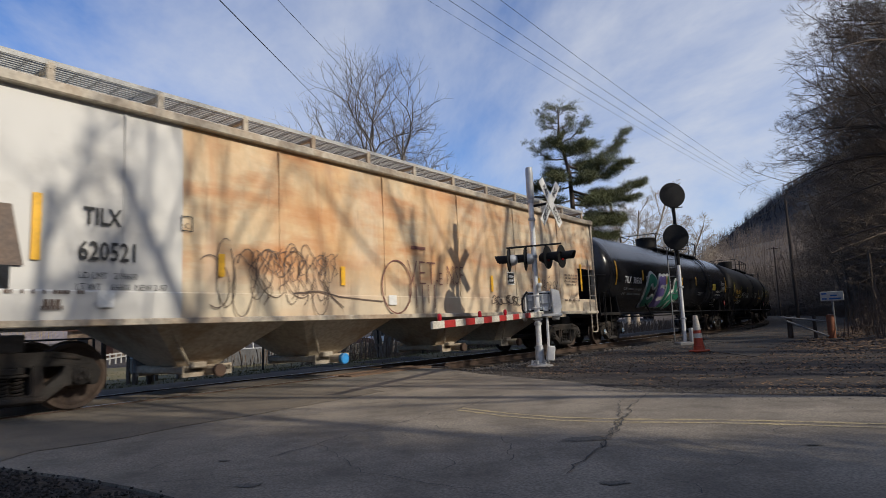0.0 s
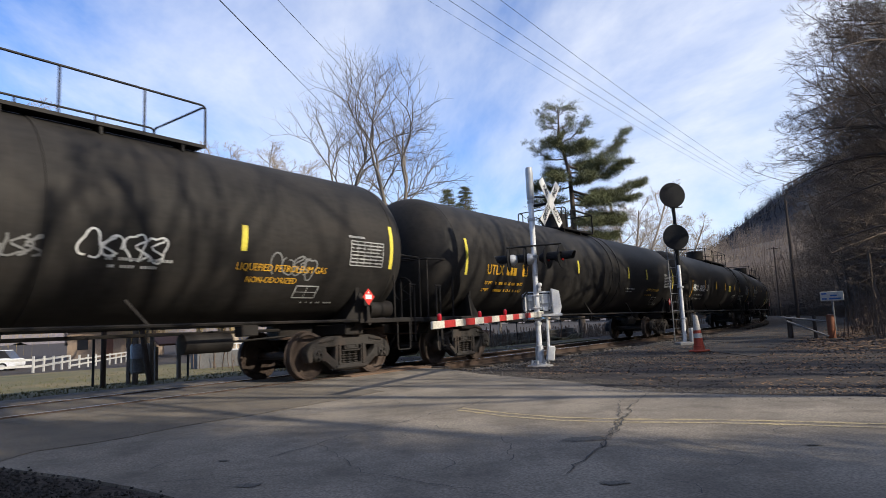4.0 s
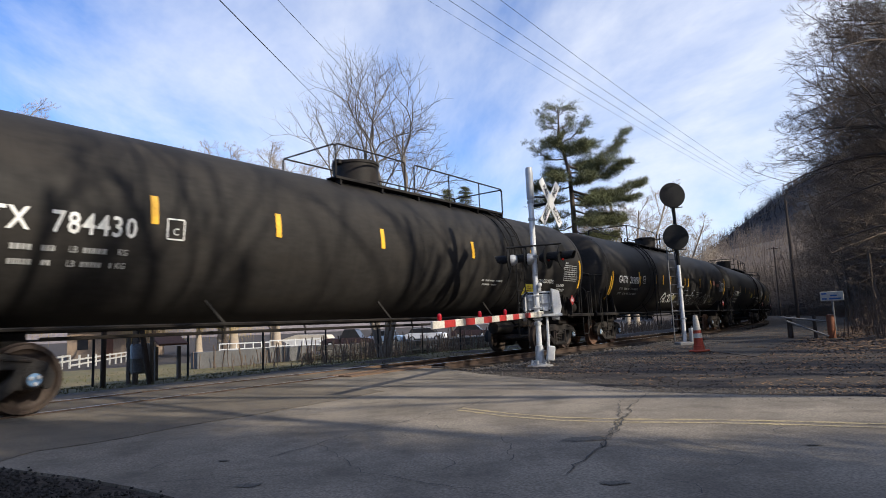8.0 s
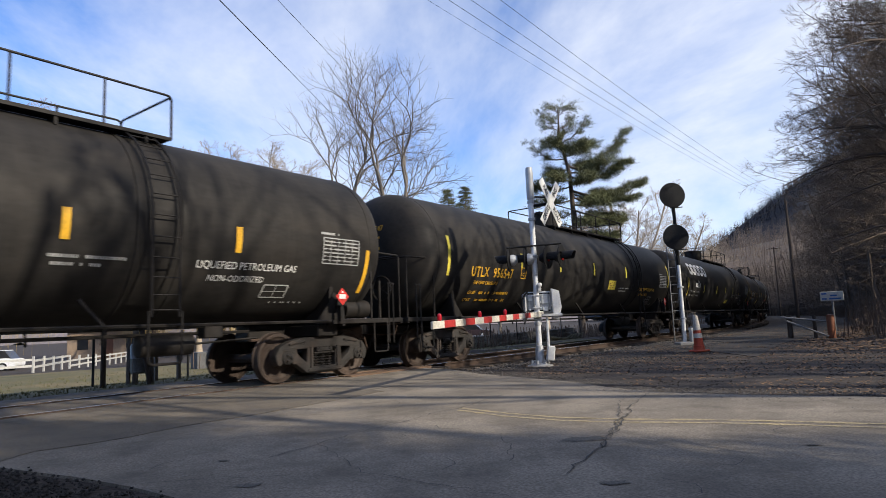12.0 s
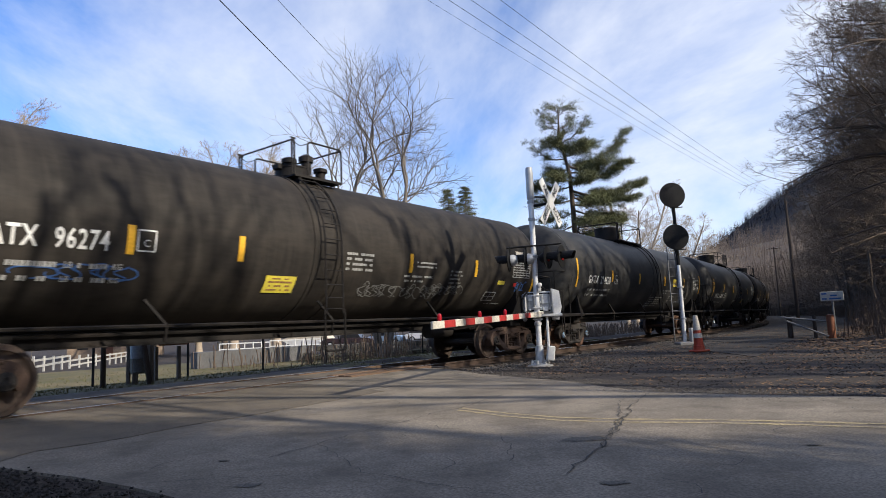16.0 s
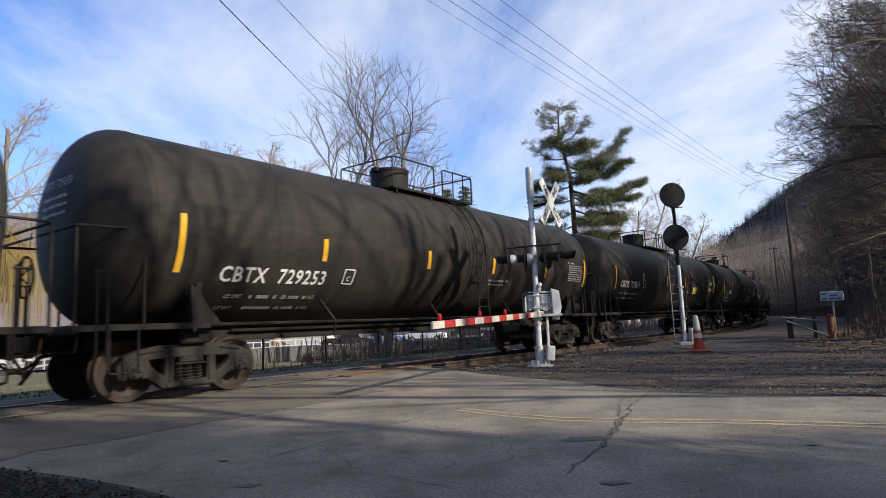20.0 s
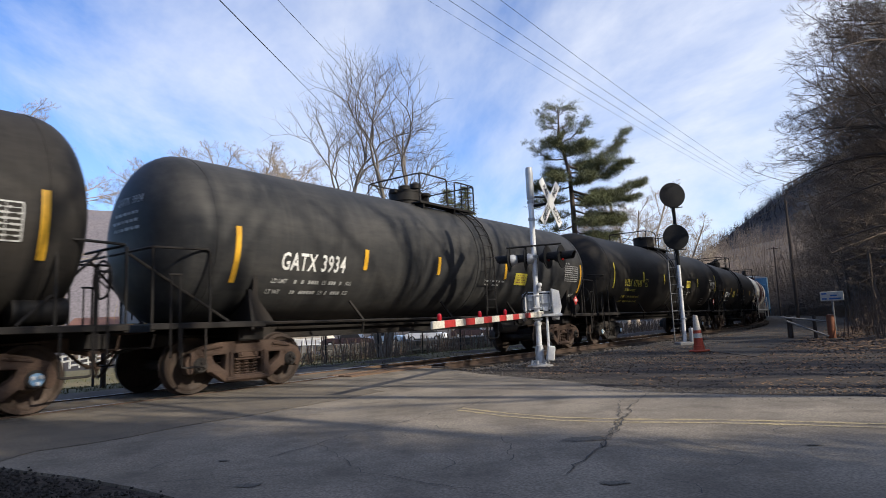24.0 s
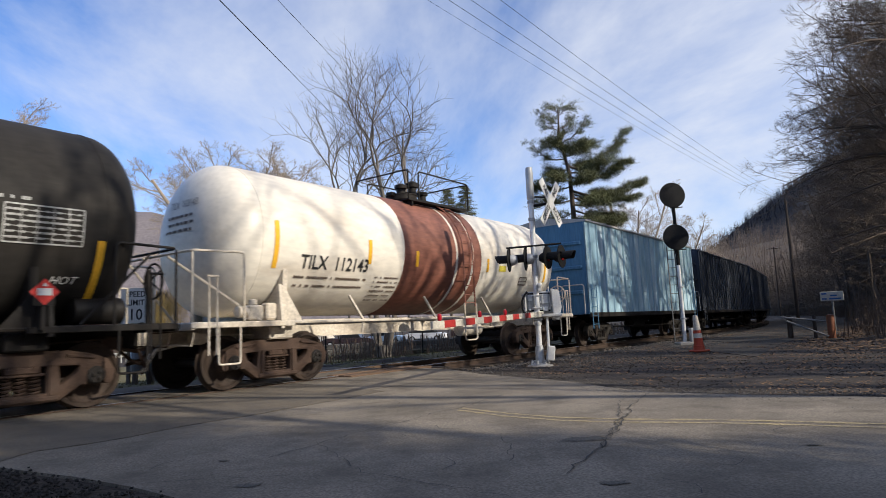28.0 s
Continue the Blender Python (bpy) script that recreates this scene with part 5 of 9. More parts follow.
car, s, h = lettered_tank("black tank car with a curved ladder and pale graffiti", 120.23, 136.13, "GATX", "203850", lead=-0.40, tail=-0.1, twin=True, num_x=1.25, num_z=2.55, num_size=0.38, blue=1, bogie="orange",
                          mids=(2.3, 4.42, 5.35, 6.4, 8.65, 9.2, 11.35, 13.55), mid_z=2.72, dome=-0.3, rail=(-5.5, 1.5), ladder_at=-3.9, gas="")
for u0, line in ((-0.66, [(0.22, 0.2), (0.0, 0.26), (-0.18, 0.05), (-0.12, -0.2), (0.12, -0.22), (0.2, 0.0), (0.04, 0.0)]), (-0.2, [(-0.16, 0.2), (-0.12, -0.15), (0.05, -0.22), (0.14, 0.2)]),
                 (0.24, [(-0.16, -0.22), (-0.12, 0.2), (0.1, 0.16), (-0.06, 0.0), (0.16, -0.2)]), (0.66, [(-0.16, 0.12), (0.0, 0.2), (0.14, 0.0), (0.0, -0.2), (-0.16, -0.06), (-0.14, 0.12)])):
    s.stroke([line], -h + 6.55 + u0, 1.72, 0.11, M["paint_white"], label="white sprayed graffiti letter")
s.panel(-h + 7.35, 1.76, 0.55, 0.26, M["patch_dull"], "yellow_label", "dull yellow painted patch", lift=0.02)
s.text("Truth", -h + 9.75, 1.74, 1.05, M["graffiti_pale"], 0.86, 0.055, "graffiti", "pale outlined bubble letters", lift=0.010)
s.text("Truth", -h + 9.75, 1.74, 1.05, M["tank_black"], 0.86, 0.030, "graffiti", lift=0.015)
s.stroke(scribble(43, 3.2, 0.6, 7), -h + 12.3, 1.70, 0.035, M["graffiti_grey"], label="grey outlined bubble graffiti")
s.stroke(scribble(44, 0.9, 0.35, 4), h - 1.5, 1.72, 0.022, M["patch_dull"], label="dull yellow graffiti")
s.panel(h - 1.7, 2.62, 0.5, 0.24, M["band_brown"], "red_label", "faded red sticker")
s.panel(h - 0.9, 2.52, 0.5, 0.16, M["band_brown"], "red_label", "faded red sticker")

lettered_tank("black tank car with white lettering and a yellow label", 140.14, 155.10, "UTLX", "959299", lead=-0.5, tail=-0.55, num_x=1.08, num_z=2.35, num_size=0.40,
              mids=(2.49, 5.02, 7.51, 10.13, 12.73), mid_z=2.66, dome=-0.5, rail=(-1.9, 4.6), ladder_at=3.96, label_x=1.3, gas="", words=gas_words(7.48))

lettered_tank("black tank car with yellow lettering and stripes", 159.08, 174.50, "UTLX", "956547", ink="yellow", lead=-0.1, slogan="THE TANK CAR PEOPLE", num_x=1.53, num_z=2.42, num_size=0.36,
              mids=(2.99, 5.41, 8.0, 11.0), mid_z=2.84, stripe="paint_lemon", stripe_z=(2.5, 3.3), dome=-0.4, rail=(-1.9, 5.0), ladder_at=4.5, label_x=2.0, gas="", words=gas_words(7.7, "paint_yellow"))

car, s, h = lettered_tank("black tank car with a large white painted emblem", 178.50, 193.95, "", "", lead=-0.3, tail=-0.6, num_x=0.9, num_z=2.60, num_size=0.34,
                          mids=(2.9, 5.99, 8.41, 10.64, 12.7), mid_z=2.48, stripe="paint_lemon", dome=-0.3, rail=(-1.9, 5.0), ladder_at=4.0, gas="",
                          words=[("02", -6.15, 2.42, 0.40, "paint_grey"), ("LIQUEFIED PETROLEUM GAS", 5.2, 2.06, 0.15, "paint_white"), ("NON-ODORIZED", 5.0, 1.90, 0.14, "paint_white")])
# the emblem as plain blocks
for x, w in ((0.75, 0.62), (1.45, 0.62), (2.18, 0.64), (2.95, 0.64), (3.72, 0.62)):
    s.outline(-h + x - 0.4, 3.22, w * 0.78, 0.46, 0.16, M["paint_white"], "emblem_block")
s.panel(-h + 9.65, 1.66, 0.72, 0.26, M["paint_lemon"], "yellow_label", "yellow sticker panel")

car, s, h = lettered_tank("weathered black tank car with a low valve platform", 197.92, 211.14, "GATX", "96274", lead=-0.28, tail=-0.35, num_x=1.12, num_z=2.45, num_size=0.38, squeeze=0.66,
                          r=1.49, zc=2.59, skin="tank_dusty", bogie="rust", mids=(2.22, 4.04, 8.4, 10.97), mid_z=2.53, stripe_z=(2.2, 2.95), dome=-0.65, dome_r=0.36, dome_h=0.30, rail=(-1.4, 0.6),
                          small_dome=True, ladder_at=-0.63, label_x=-1.65, label_z=1.78, gas="", placard=None)
s.panel(h + 0.02, 2.84, 0.50, 0.15, M["paint_cream"], "paper_label")
s.panel(h - 0.95, 2.02, 0.34, 0.11, M["paint_lemon"], "yellow_label")
s.panel(h - 0.22, 1.98, 0.14, 0.10, M["paint_red"], "red_label")
s.panel(-h + 0.12, 2.0, 0.22, 0.10, M["paint_red"], "red_label")
s.stroke(scribble(51, 0.55, 0.30, 4), h + 0.12, 1.92, 0.028, M["paint_blue"], label="blue handwritten tag")
s.stroke(scribble(52, 1.4, 0.3, 4), -h + 1.6, 1.85, 0.025, M["paint_blue"])
s.stroke(scribble(53, 2.6, 0.34, 12), 1.7, 1.72, 0.016, M["graffiti_grey"], label="faint grey scrawled graffiti")
s.stroke(scribble(54, 1.3, 0.30, 6), 3.3, 1.78, 0.014, M["graffiti_grey"])
s.bars([(0.2, 2.42 - 0.10 * i, 0.75, 0.05) for i in range(4)] + [(2.35, 2.36 - 0.09 * i, 0.7, 0.04) for i in range(2)], M["paint_grey"])
s.bars([(3.55, 2.22 - 0.09 * i, 0.5, 0.045) for i in range(5)], M["graffiti_grey"])

lettered_tank("dark grey tank car with white lettering", 215.17, 228.66, "GATX", "214620", lead=-0.05, tail=-0.1, num_x=1.42, num_z=2.46, num_size=0.38, squeeze=0.72, skin="tank_grey", bogie="orange", blue=1,
              mids=(2.54, 5.4, 8.6, 11.5), mid_z=2.66, stripe_z=(2.35, 3.15), dome=-1.0, rail=(-1.7, 1.75), ladder_at=0.75, label_x=3.4, label_z=2.42, gas="", placard=None, words=[("SR-8754", 4.85, 2.02, 0.17, "paint_white")], prints=((1.2, 1.75, 1.6, 5), (3.3, 1.80, 0.8, 3), (4.85, 1.84, 0.7, 2)))
lettered_tank("dark grey tank car with low-set white lettering", 232.67, 246.26, "GATX", "214691", lead=-0.15, num_x=1.52, num_z=2.12, num_size=0.36, squeeze=0.92, skin="tank_grey", blue=1,
              mids=(2.51, 5.75, 8.65, 11.5), mid_z=2.62, stripe_z=(2.3, 3.15), dome=-0.8, rail=(-1.7, 2.1), ladder_at=0.95, label_x=3.3, label_z=1.74, gas="", placard=None, prints=((3.9, 2.62, 0.6, 2), (5.9, 1.95, 0.7, 2), (0.2, 1.75, 0.9, 3)))
lettered_tank("brownish black tank car with white lettering and flat top walkway", 250.28, 263.41, "CBTX", "729253", lead=-0.13, num_x=1.42, num_z=2.08, num_size=0.39, squeeze=0.84, r=1.60, zc=2.70,
              skin="tank_dusty", mids=(2.4, 5.54, 8.26, 11.13), mid_z=2.62, stripe_z=(2.3, 3.05), dome=-0.9, rail=(-1.6, 2.4), ladder_at=0.95, gas="", placard=None)
lettered_tank("brownish black tank car with bold white lettering", 267.50, 280.60, "CBTX", "729819", lead=-0.12, num_x=1.09, num_z=2.38, num_size=0.36, squeeze=0.82,
              skin="tank_dusty", mids=(2.5, 5.6, 8.4), mid_z=2.68, stripe_z=(2.4, 3.15), dome=-0.9, rail=(-1.6, 2.6), ladder_at=1.1, label_x=3.6, gas="", placard=None)
car, s, h = lettered_tank("black tank car with drip stains and a white placard", 284.60, 296.20, "", "", tail=-0.2, num_x=1.2, num_z=2.4, squeeze=0.76,
                          bogie="rust", blue=1, mids=(2.4, 4.7, 7.11, 9.49), mid_z=2.9, dome=-1.1, dome_r=0.45, dome_h=0.35, rail=(-1.5, 1.0), small_dome=True, ladder_at=-0.9, gas="", placard=False, prints=((1.0, 1.78, 1.4, 5), (2.9, 1.80, 0.8, 4), (3.9, 1.86, 0.8, 2)))
rnd = random.Random(77)
s.text("SR-8754", h - 1.95, 2.05, 0.17, M["paint_white"], 0.9, shear=0.2)
drips = [[(-2.8 + 5.6 * i / 69, 0.03 * rnd.random()), (-2.8 + 5.6 * i / 69, -rnd.uniform(0.03, 0.20) * rnd.random())] for i in range(70)]
s.stroke(drips, h - 2.8, 2.66, 0.06, M["drip_black"], "drip_stain", "dark drip stain")
for i in range(9):
    u = -2.7 + 0.6 * i
    s.stroke([[(u, 0.02 * rnd.random()), (u + 0.25, 0.03 * rnd.random()), (u + rnd.uniform(0.3, 0.62), 0.0)]], h - 2.8, 2.67, rnd.uniform(0.05, 0.12), M["drip_black"], "drip_stain", "dark drip stain")
lettered_tank("dark grey tank car with condensed white lettering", 300.30, 312.32, "GATX", "3934", lead=-0.15, tail=-0.12, boxed=False, num_x=1.23, num_z=2.35, num_size=0.45, squeeze=0.62, r=1.48, zc=2.59, skin="tank_grey", bogie="rust",
              mids=(2.56, 5.0, 8.0), mid_z=2.52, stripe_z=(2.2, 3.0), dome=-0.8, dome_r=0.42, dome_h=0.34, rail=(-1.2, 1.9), small_dome=True, ladder_at=1.0, label_x=2.85, spaced=" ")
lettered_tank("black tank car with tall yellow lettering", 316.30, 329.86, "UTLX", "677645", ink="lemon", lead=-0.08, slogan="THE TANK CAR PEOPLE", num_x=1.57, num_z=2.44, num_size=0.38, squeeze=0.72, blue=1,
              mids=(2.69, 5.35, 10.75), mid_z=2.74, stripe="paint_lemon", stripe_z=(2.4, 3.2), dome=0.5, rail=(-2.9, 1.3), ladder_at=0.0, label_x=2.3, label_z=2.42)
lettered_tank("black tank car with narrow white lettering", 333.84, 345.92, "GATX", "11188", lead=-0.40, tail=-0.5, boxed=False, num_x=1.0, num_z=2.24, num_size=0.38, squeeze=0.62, r=1.49, zc=2.60, bogie="rust",
              mids=(2.01, 4.34, 6.9, 10.02), mid_z=2.5, stripe_z=(2.2, 2.95), dome=-1.1, dome_r=0.42, dome_h=0.34, rail=(-1.5, 1.0), small_dome=True, ladder_at=-0.55, label_x=-2.9, spaced="", prints=((1.3, 1.86, 1.0, 2), (2.3, 1.84, 0.7, 4), (4.5, 2.2, 0.5, 2), (-1.3, 2.15, 0.6, 2)))

# the cream tank car with its brown band
car, s, h = tank_car("cream tank car with a rust-brown centre band", 349.90, 359.40, r=1.42, zc=2.66, skin="tank_cream", ext=0.55, bogie="rust", dome=-0.3, dome_r=0.40, dome_h=0.22,
                     rail=(-1.5, 1.75), small_dome=True, ladder_at=0.75, brown_band=(-1.55, 1.50), metal="paint_cream", top_metal="steel_dark")
head_print(car, s, h + 0.55, "TILX  112143", M["graffiti_dark"])
s.text("TILX  112143", -h + 1.22, 2.20, 0.37, M["paint_black"], 0.86, 0.006, "car_number")
s.bars([(-h + 1.2, 1.94, 1.9, 0.05), (-h + 1.2, 1.79, 1.8, 0.05)], M["graffiti_dark"])
s.bars([(-h + 2.75, 2.0 - 0.09 * i, 0.75, 0.04) for i in range(6)], M["graffiti_dark"])
for x, z, hh in ((-h - 0.25, 2.48, 0.85), (-h + 2.11, 2.5, 0.5), (-h + 3.64, 2.45, 0.35), (-h + 6.57, 2.45, 0.35), (h + 0.25, 2.5, 0.8)):
    s.panel(x, z, 0.10, hh, M["paint_yellow"], "reflective_stripe", "yellow reflective stripe")
bm = bmesh.new()
box(bm, (-h - 0.62, -1.22, 1.28), (0.30, 0.22, 0.26), bevel=0.03)
box(bm, (-h - 0.30, -1.24, 1.30), (0.22, 0.18, 0.30), bevel=0.03)
lathe(bm, [(0.04, -h - 0.95), (0.10, -h - 0.93), (0.10, -h - 0.72), (0.05, -h - 0.70)], "x", 12, (0, -1.22, 1.30))
lathe(bm, [(0.03, 1.40), (0.07, 1.42), (0.07, 1.50), (0.02, 1.52)], "z", 12, (-h - 0.62, -1.22, 0))
tube(bm, [(-h - 0.2, -1.2, 1.22), (-h + 0.25, -1.2, 1.18)], 0.03, 6)
part("brake_valve", bm, M["paint_cream"], car, "cream painted brake valve", smooth=True)
s.panel(h - 2.2, 2.4, 0.35, 0.16, M["paint_lemon"], "yellow_label")
s.outline(h - 1.0, 2.1, 0.4, 0.22, 0.03, M["graffiti_dark"], "stencil_frame", bars=1)

boxcar("pale streaked blue boxcar with ribbed sides", 362.40, 12.90, M["box_blue"], M["box_blue_end"])
for f in (376.2, 392.4, 408.6):
    boxcar("black boxcar with ribbed steel sides", f, 15.4, M["box_dark"], M["box_dark"], 4.22)


def motions():
    """Every car runs along the line at one speed; its wheels roll while it is near the crossing."""
    for c, mid in CARS:
        walk(c, [(t, track_pose(mid - SPEED * t)) for t in (SECONDS * i / 56 for i in range(57))])
    spin = SPEED / WHEEL_R
    for w, c, x in WHEELSETS:
        mid = next(m for o, m in CARS if o is c)
        t0 = (mid + x - 36.0) / SPEED
        t1 = (mid + x + 4.0) / SPEED
        k0, k1 = max(0, int(t0 * FPS)), min(int(SECONDS * FPS), int(t1 * FPS) + 1)
        rows, angle = [], 0.0
        base = Matrix.Translation((x, 0, WHEEL_R))
        if k1 <= k0:
            rows = [(0.0, base), (SECONDS, base)]
        else:
            ks = sorted({0, *range(k0, k1 + 1), int(SECONDS * FPS)})
            for k in ks:
                f = min(max(k, k0), k1) - k0
                rows.append((k / FPS, base @ Matrix.Rotation(-spin * f / FPS, 4, "Y")))
        walk(w, rows)


# ---- ground, road and track ----


def smooth(v, a, b):
    t = min(1.0, max(0.0, (v - a) / (b - a)))
    return t * t * (3 - 2 * t)


def ground_z(x, y):
    """Height of the ground sheet: flat by the crossing, a low meadow beyond the line, a wooded bank on the near side."""
    s, d = off_track(x, y)
    z = -0.045
    z -= 0.33 * smooth(s, 10.2, 11.6) * (1 - smooth(abs(d), 1.7, 2.9))
    z -= 0.34 * smooth(d, 2.5, 9.0) + 0.75 * smooth(d, 14, 48)
    rise = smooth(s, 15, 27) * (1 - smooth(s, 50, 105)) * max(0.0, -d - 9.0)
    z += 0.26 * min(rise, 60) + 0.08 * noise.noise((x * 0.35, y * 0.35, 0)) * smooth(-d, 8, 12) * smooth(s, 15, 25)
    far = math.hypot(x, y)
    z += 0.02 * noise.noise((x * 0.6, y * 0.6, 3.0)) * smooth(far, 8, 16)
    return z


# Dark base and darker patches put the yard's tree shade into the colour.
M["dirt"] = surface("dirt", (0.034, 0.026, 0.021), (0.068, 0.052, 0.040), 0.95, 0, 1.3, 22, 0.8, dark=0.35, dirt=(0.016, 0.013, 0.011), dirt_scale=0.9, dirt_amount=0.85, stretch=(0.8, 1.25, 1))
M["asphalt"] = surface("asphalt", (0.260, 0.221, 0.171), (0.160, 0.136, 0.106), 0.92, 0, 0.9, 58, 0.12, dark=0.58, stretch=(1, 1, 1), spread=0.35,
                       dirt=(0.098, 0.083, 0.064), dirt_scale=1.9, dirt_amount=0.75)
M["asphalt_old"] = surface("asphalt_old", (0.180, 0.150, 0.112), (0.125, 0.104, 0.078), 0.92, 0, 0.7, 90, 0.4, dark=0.55, dirt=(0.08, 0.07, 0.058), dirt_scale=2.0, dirt_amount=0.7, spread=0.35)
# Albedo lowered to stand in for deep shade at the road's edge.
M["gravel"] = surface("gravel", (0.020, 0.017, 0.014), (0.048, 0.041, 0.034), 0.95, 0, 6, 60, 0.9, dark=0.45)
M["stone_dark"] = surface("stone_dark", (0.065, 0.058, 0.052), (0.14, 0.125, 0.112), 0.95, 0, 3, 30, 0.4, dark=0.6)
M["lawn"] = surface("lawn", (0.085, 0.084, 0.034), (0.145, 0.118, 0.056), 0.95, 0, 0.5, 40, 0.6, dark=0.6, dirt=(0.19, 0.145, 0.075), dirt_scale=0.35, dirt_amount=0.7)
M["crack"] = surface("crack", (0.05, 0.047, 0.042), (0.085, 0.08, 0.072), 0.95, 0, 5, 30, 0.2)
M["asphalt_patch"] = surface("asphalt_patch", (0.105, 0.095, 0.08), (0.15, 0.135, 0.112), 0.9, 0, 3, 60, 0.5, dark=0.5)
M["line_yellow"] = surface("line_yellow", (0.42, 0.33, 0.175), (0.30, 0.245, 0.155), 0.85, 0, 3, 40, 0.3, dark=0.5, dirt=(0.20, 0.17, 0.13), dirt_scale=5, dirt_amount=0.95)
M["rail_steel"] = surface("rail_steel", (0.06, 0.042, 0.032), (0.09, 0.06, 0.045), 0.7, 0.3, 3, 30, 0.1)
M["rail_top"] = surface("rail_top", (0.36, 0.34, 0.32), (0.28, 0.26, 0.24), 0.3, 0.9, 3, 30, 0.02)
M["tie_wood"] = surface("tie_wood", (0.055, 0.042, 0.033), (0.095, 0.075, 0.058), 0.95, 0, 2, 30, 0.5, stretch=(3, 0.6, 3), vary=0.3)
M["plank"] = surface("plank", (0.115, 0.072, 0.046), (0.17, 0.11, 0.074), 0.9, 0, 2, 30, 0.4, stretch=(0.6, 4, 4), vary=0.2)
M["leaf_litter"] = surface("leaf_litter", (0.135, 0.078, 0.042), (0.23, 0.150, 0.088), 0.95, 0, 9, 50, 0.1)

# one sheet to the horizon, finer near the crossing
lines = sorted({round(v, 3) for v in [i * 1.0 for i in range(-30, 71)] + [70 + 4 * i for i in range(1, 25)] + [-30 - 5 * i for i in range(1, 12)] + [200, 300, 450, 700, 1100, 1700, 2600, -130, -250, -500, -1000, -2600]})
gx = [v for v in lines if True]
bm = bmesh.new()
grid = [[bm.verts.new((x, y, ground_z(x, y))) for x in gx] for y in gx]
for j in range(len(gx) - 1):
    for i in range(len(gx) - 1):
        bm.faces.new((grid[j][i], grid[j][i + 1], grid[j + 1][i + 1], grid[j + 1][i]))
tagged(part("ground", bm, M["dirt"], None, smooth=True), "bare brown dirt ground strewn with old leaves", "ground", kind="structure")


def sheet(name, outline, material, label, category, z=0.0, cell=1.0, follow=False, kind="structure"):
    """A flat or ground-hugging piece of surface with a 5 cm edge."""
    bm = bmesh.new()
    vs = [bm.verts.new((x, y, (ground_z(x, y) if follow else 0) + z)) for x, y in outline]
    f = bm.faces.new(vs)
    if f.normal.z < 0 or f.calc_area() == 0:
        f.normal_flip()
    bmesh.ops.triangulate(bm, faces=[f])
    if follow:
        for _ in range(4):
            long = [e for e in bm.edges if e.calc_length() > cell]
            if not long:
                break
            bmesh.ops.subdivide_edges(bm, edges=long, cuts=1)
            bmesh.ops.triangulate(bm, faces=bm.faces[:])
        for v in bm.verts:
            v.co.z = ground_z(v.co.x, v.co.y) + z
    bmesh.ops.recalc_face_normals(bm, faces=bm.faces[:])
    if sum(f.normal.z for f in bm.faces) < 0:
        for f in bm.faces:
            f.normal_flip()
    border = [e for e in bm.edges if e.is_boundary]
    down = bmesh.ops.extrude_edge_only(bm, edges=border)
    for v in down["geom"]:
        if isinstance(v, bmesh.types.BMVert):
            v.co.z -= 0.05
    return tagged(part(name, bm, material, None), label, category, kind=kind)


def tr(s, d):
    p = ACROSS * (CENTRE + d) + ALONG * s
    return (p.x, p.y)


ROAD = [tr(-30, -0.82), tr(11.2, -0.82), tr(11.0, -1.9), (0.62, 12.0), (1.85, 9.95), (2.26, 8.78), (2.6, 8.12), (3.4, 7.48), (4.7, 6.77), (8, 5.1), (40, -9.0),
        (38, -13.4), (9.0, 0.3), (4.5, 1.5), (2.2, 1.9), (0.4, 2.6), (-1.0, 3.35), (-1.52, 3.73), (-2.11, 4.17), (-2.71, 4.54), (-3.13, 4.75), (-3.6, 5.0), (-5.2, 4.4), (-9, 0.5), (-17, -10), (-26, -18)]
road = sheet("road", ROAD, M["asphalt"], "worn grey asphalt road with cracks and patches", "road", -0.022)
# the darker strip of old paving beside the rails
OLD = [tr(-30, -0.84), tr(7.6, -0.84), (-0.98, 9.54), (-1.75, 8.28), (-2.36, 7.37), (-2.85, 6.79), (-3.14, 6.18), (-3.4, 5.85), (-3.7, 5.6), (-3.72, 5.1), (-5.2, 4.5), (-9, 0.7), (-16.8, -9.6)]
sheet("pavement", OLD, M["asphalt_old"], "older browner asphalt strip beside the rails", "pavement", -0.018)


def ribbon(name, pts, w, material, parent, z, seed=1, jag=0.03, label=""):
    """A thin, uneven strip along points on the road."""
    rnd = random.Random(seed)
    fine = []
    for a, b in zip(pts, pts[1:]):
        n = max(2, int(math.dist(a, b) / 0.09))
        fine += [(a[0] + (b[0] - a[0]) * i / n + rnd.uniform(-jag, jag), a[1] + (b[1] - a[1]) * i / n + rnd.uniform(-jag, jag)) for i in range(n)]
    fine.append(pts[-1])
    bm = bmesh.new()
    prev = None
    for i, p in enumerate(fine):
        q, r = fine[max(0, i - 1)], fine[min(len(fine) - 1, i + 1)]
        d = Vector((r[0] - q[0], r[1] - q[1])).normalized()
        k = w * rnd.uniform(0.45, 1.25) / 2 if jag else w / 2
        a, b = bm.verts.new((p[0] - d.y * k, p[1] + d.x * k, z)), bm.verts.new((p[0] + d.y * k, p[1] - d.x * k, z))
        if prev:
            f = bm.faces.new((prev[1], b, a, prev[0]))
        prev = (a, b)
    return part(name, bm, material, parent, label)


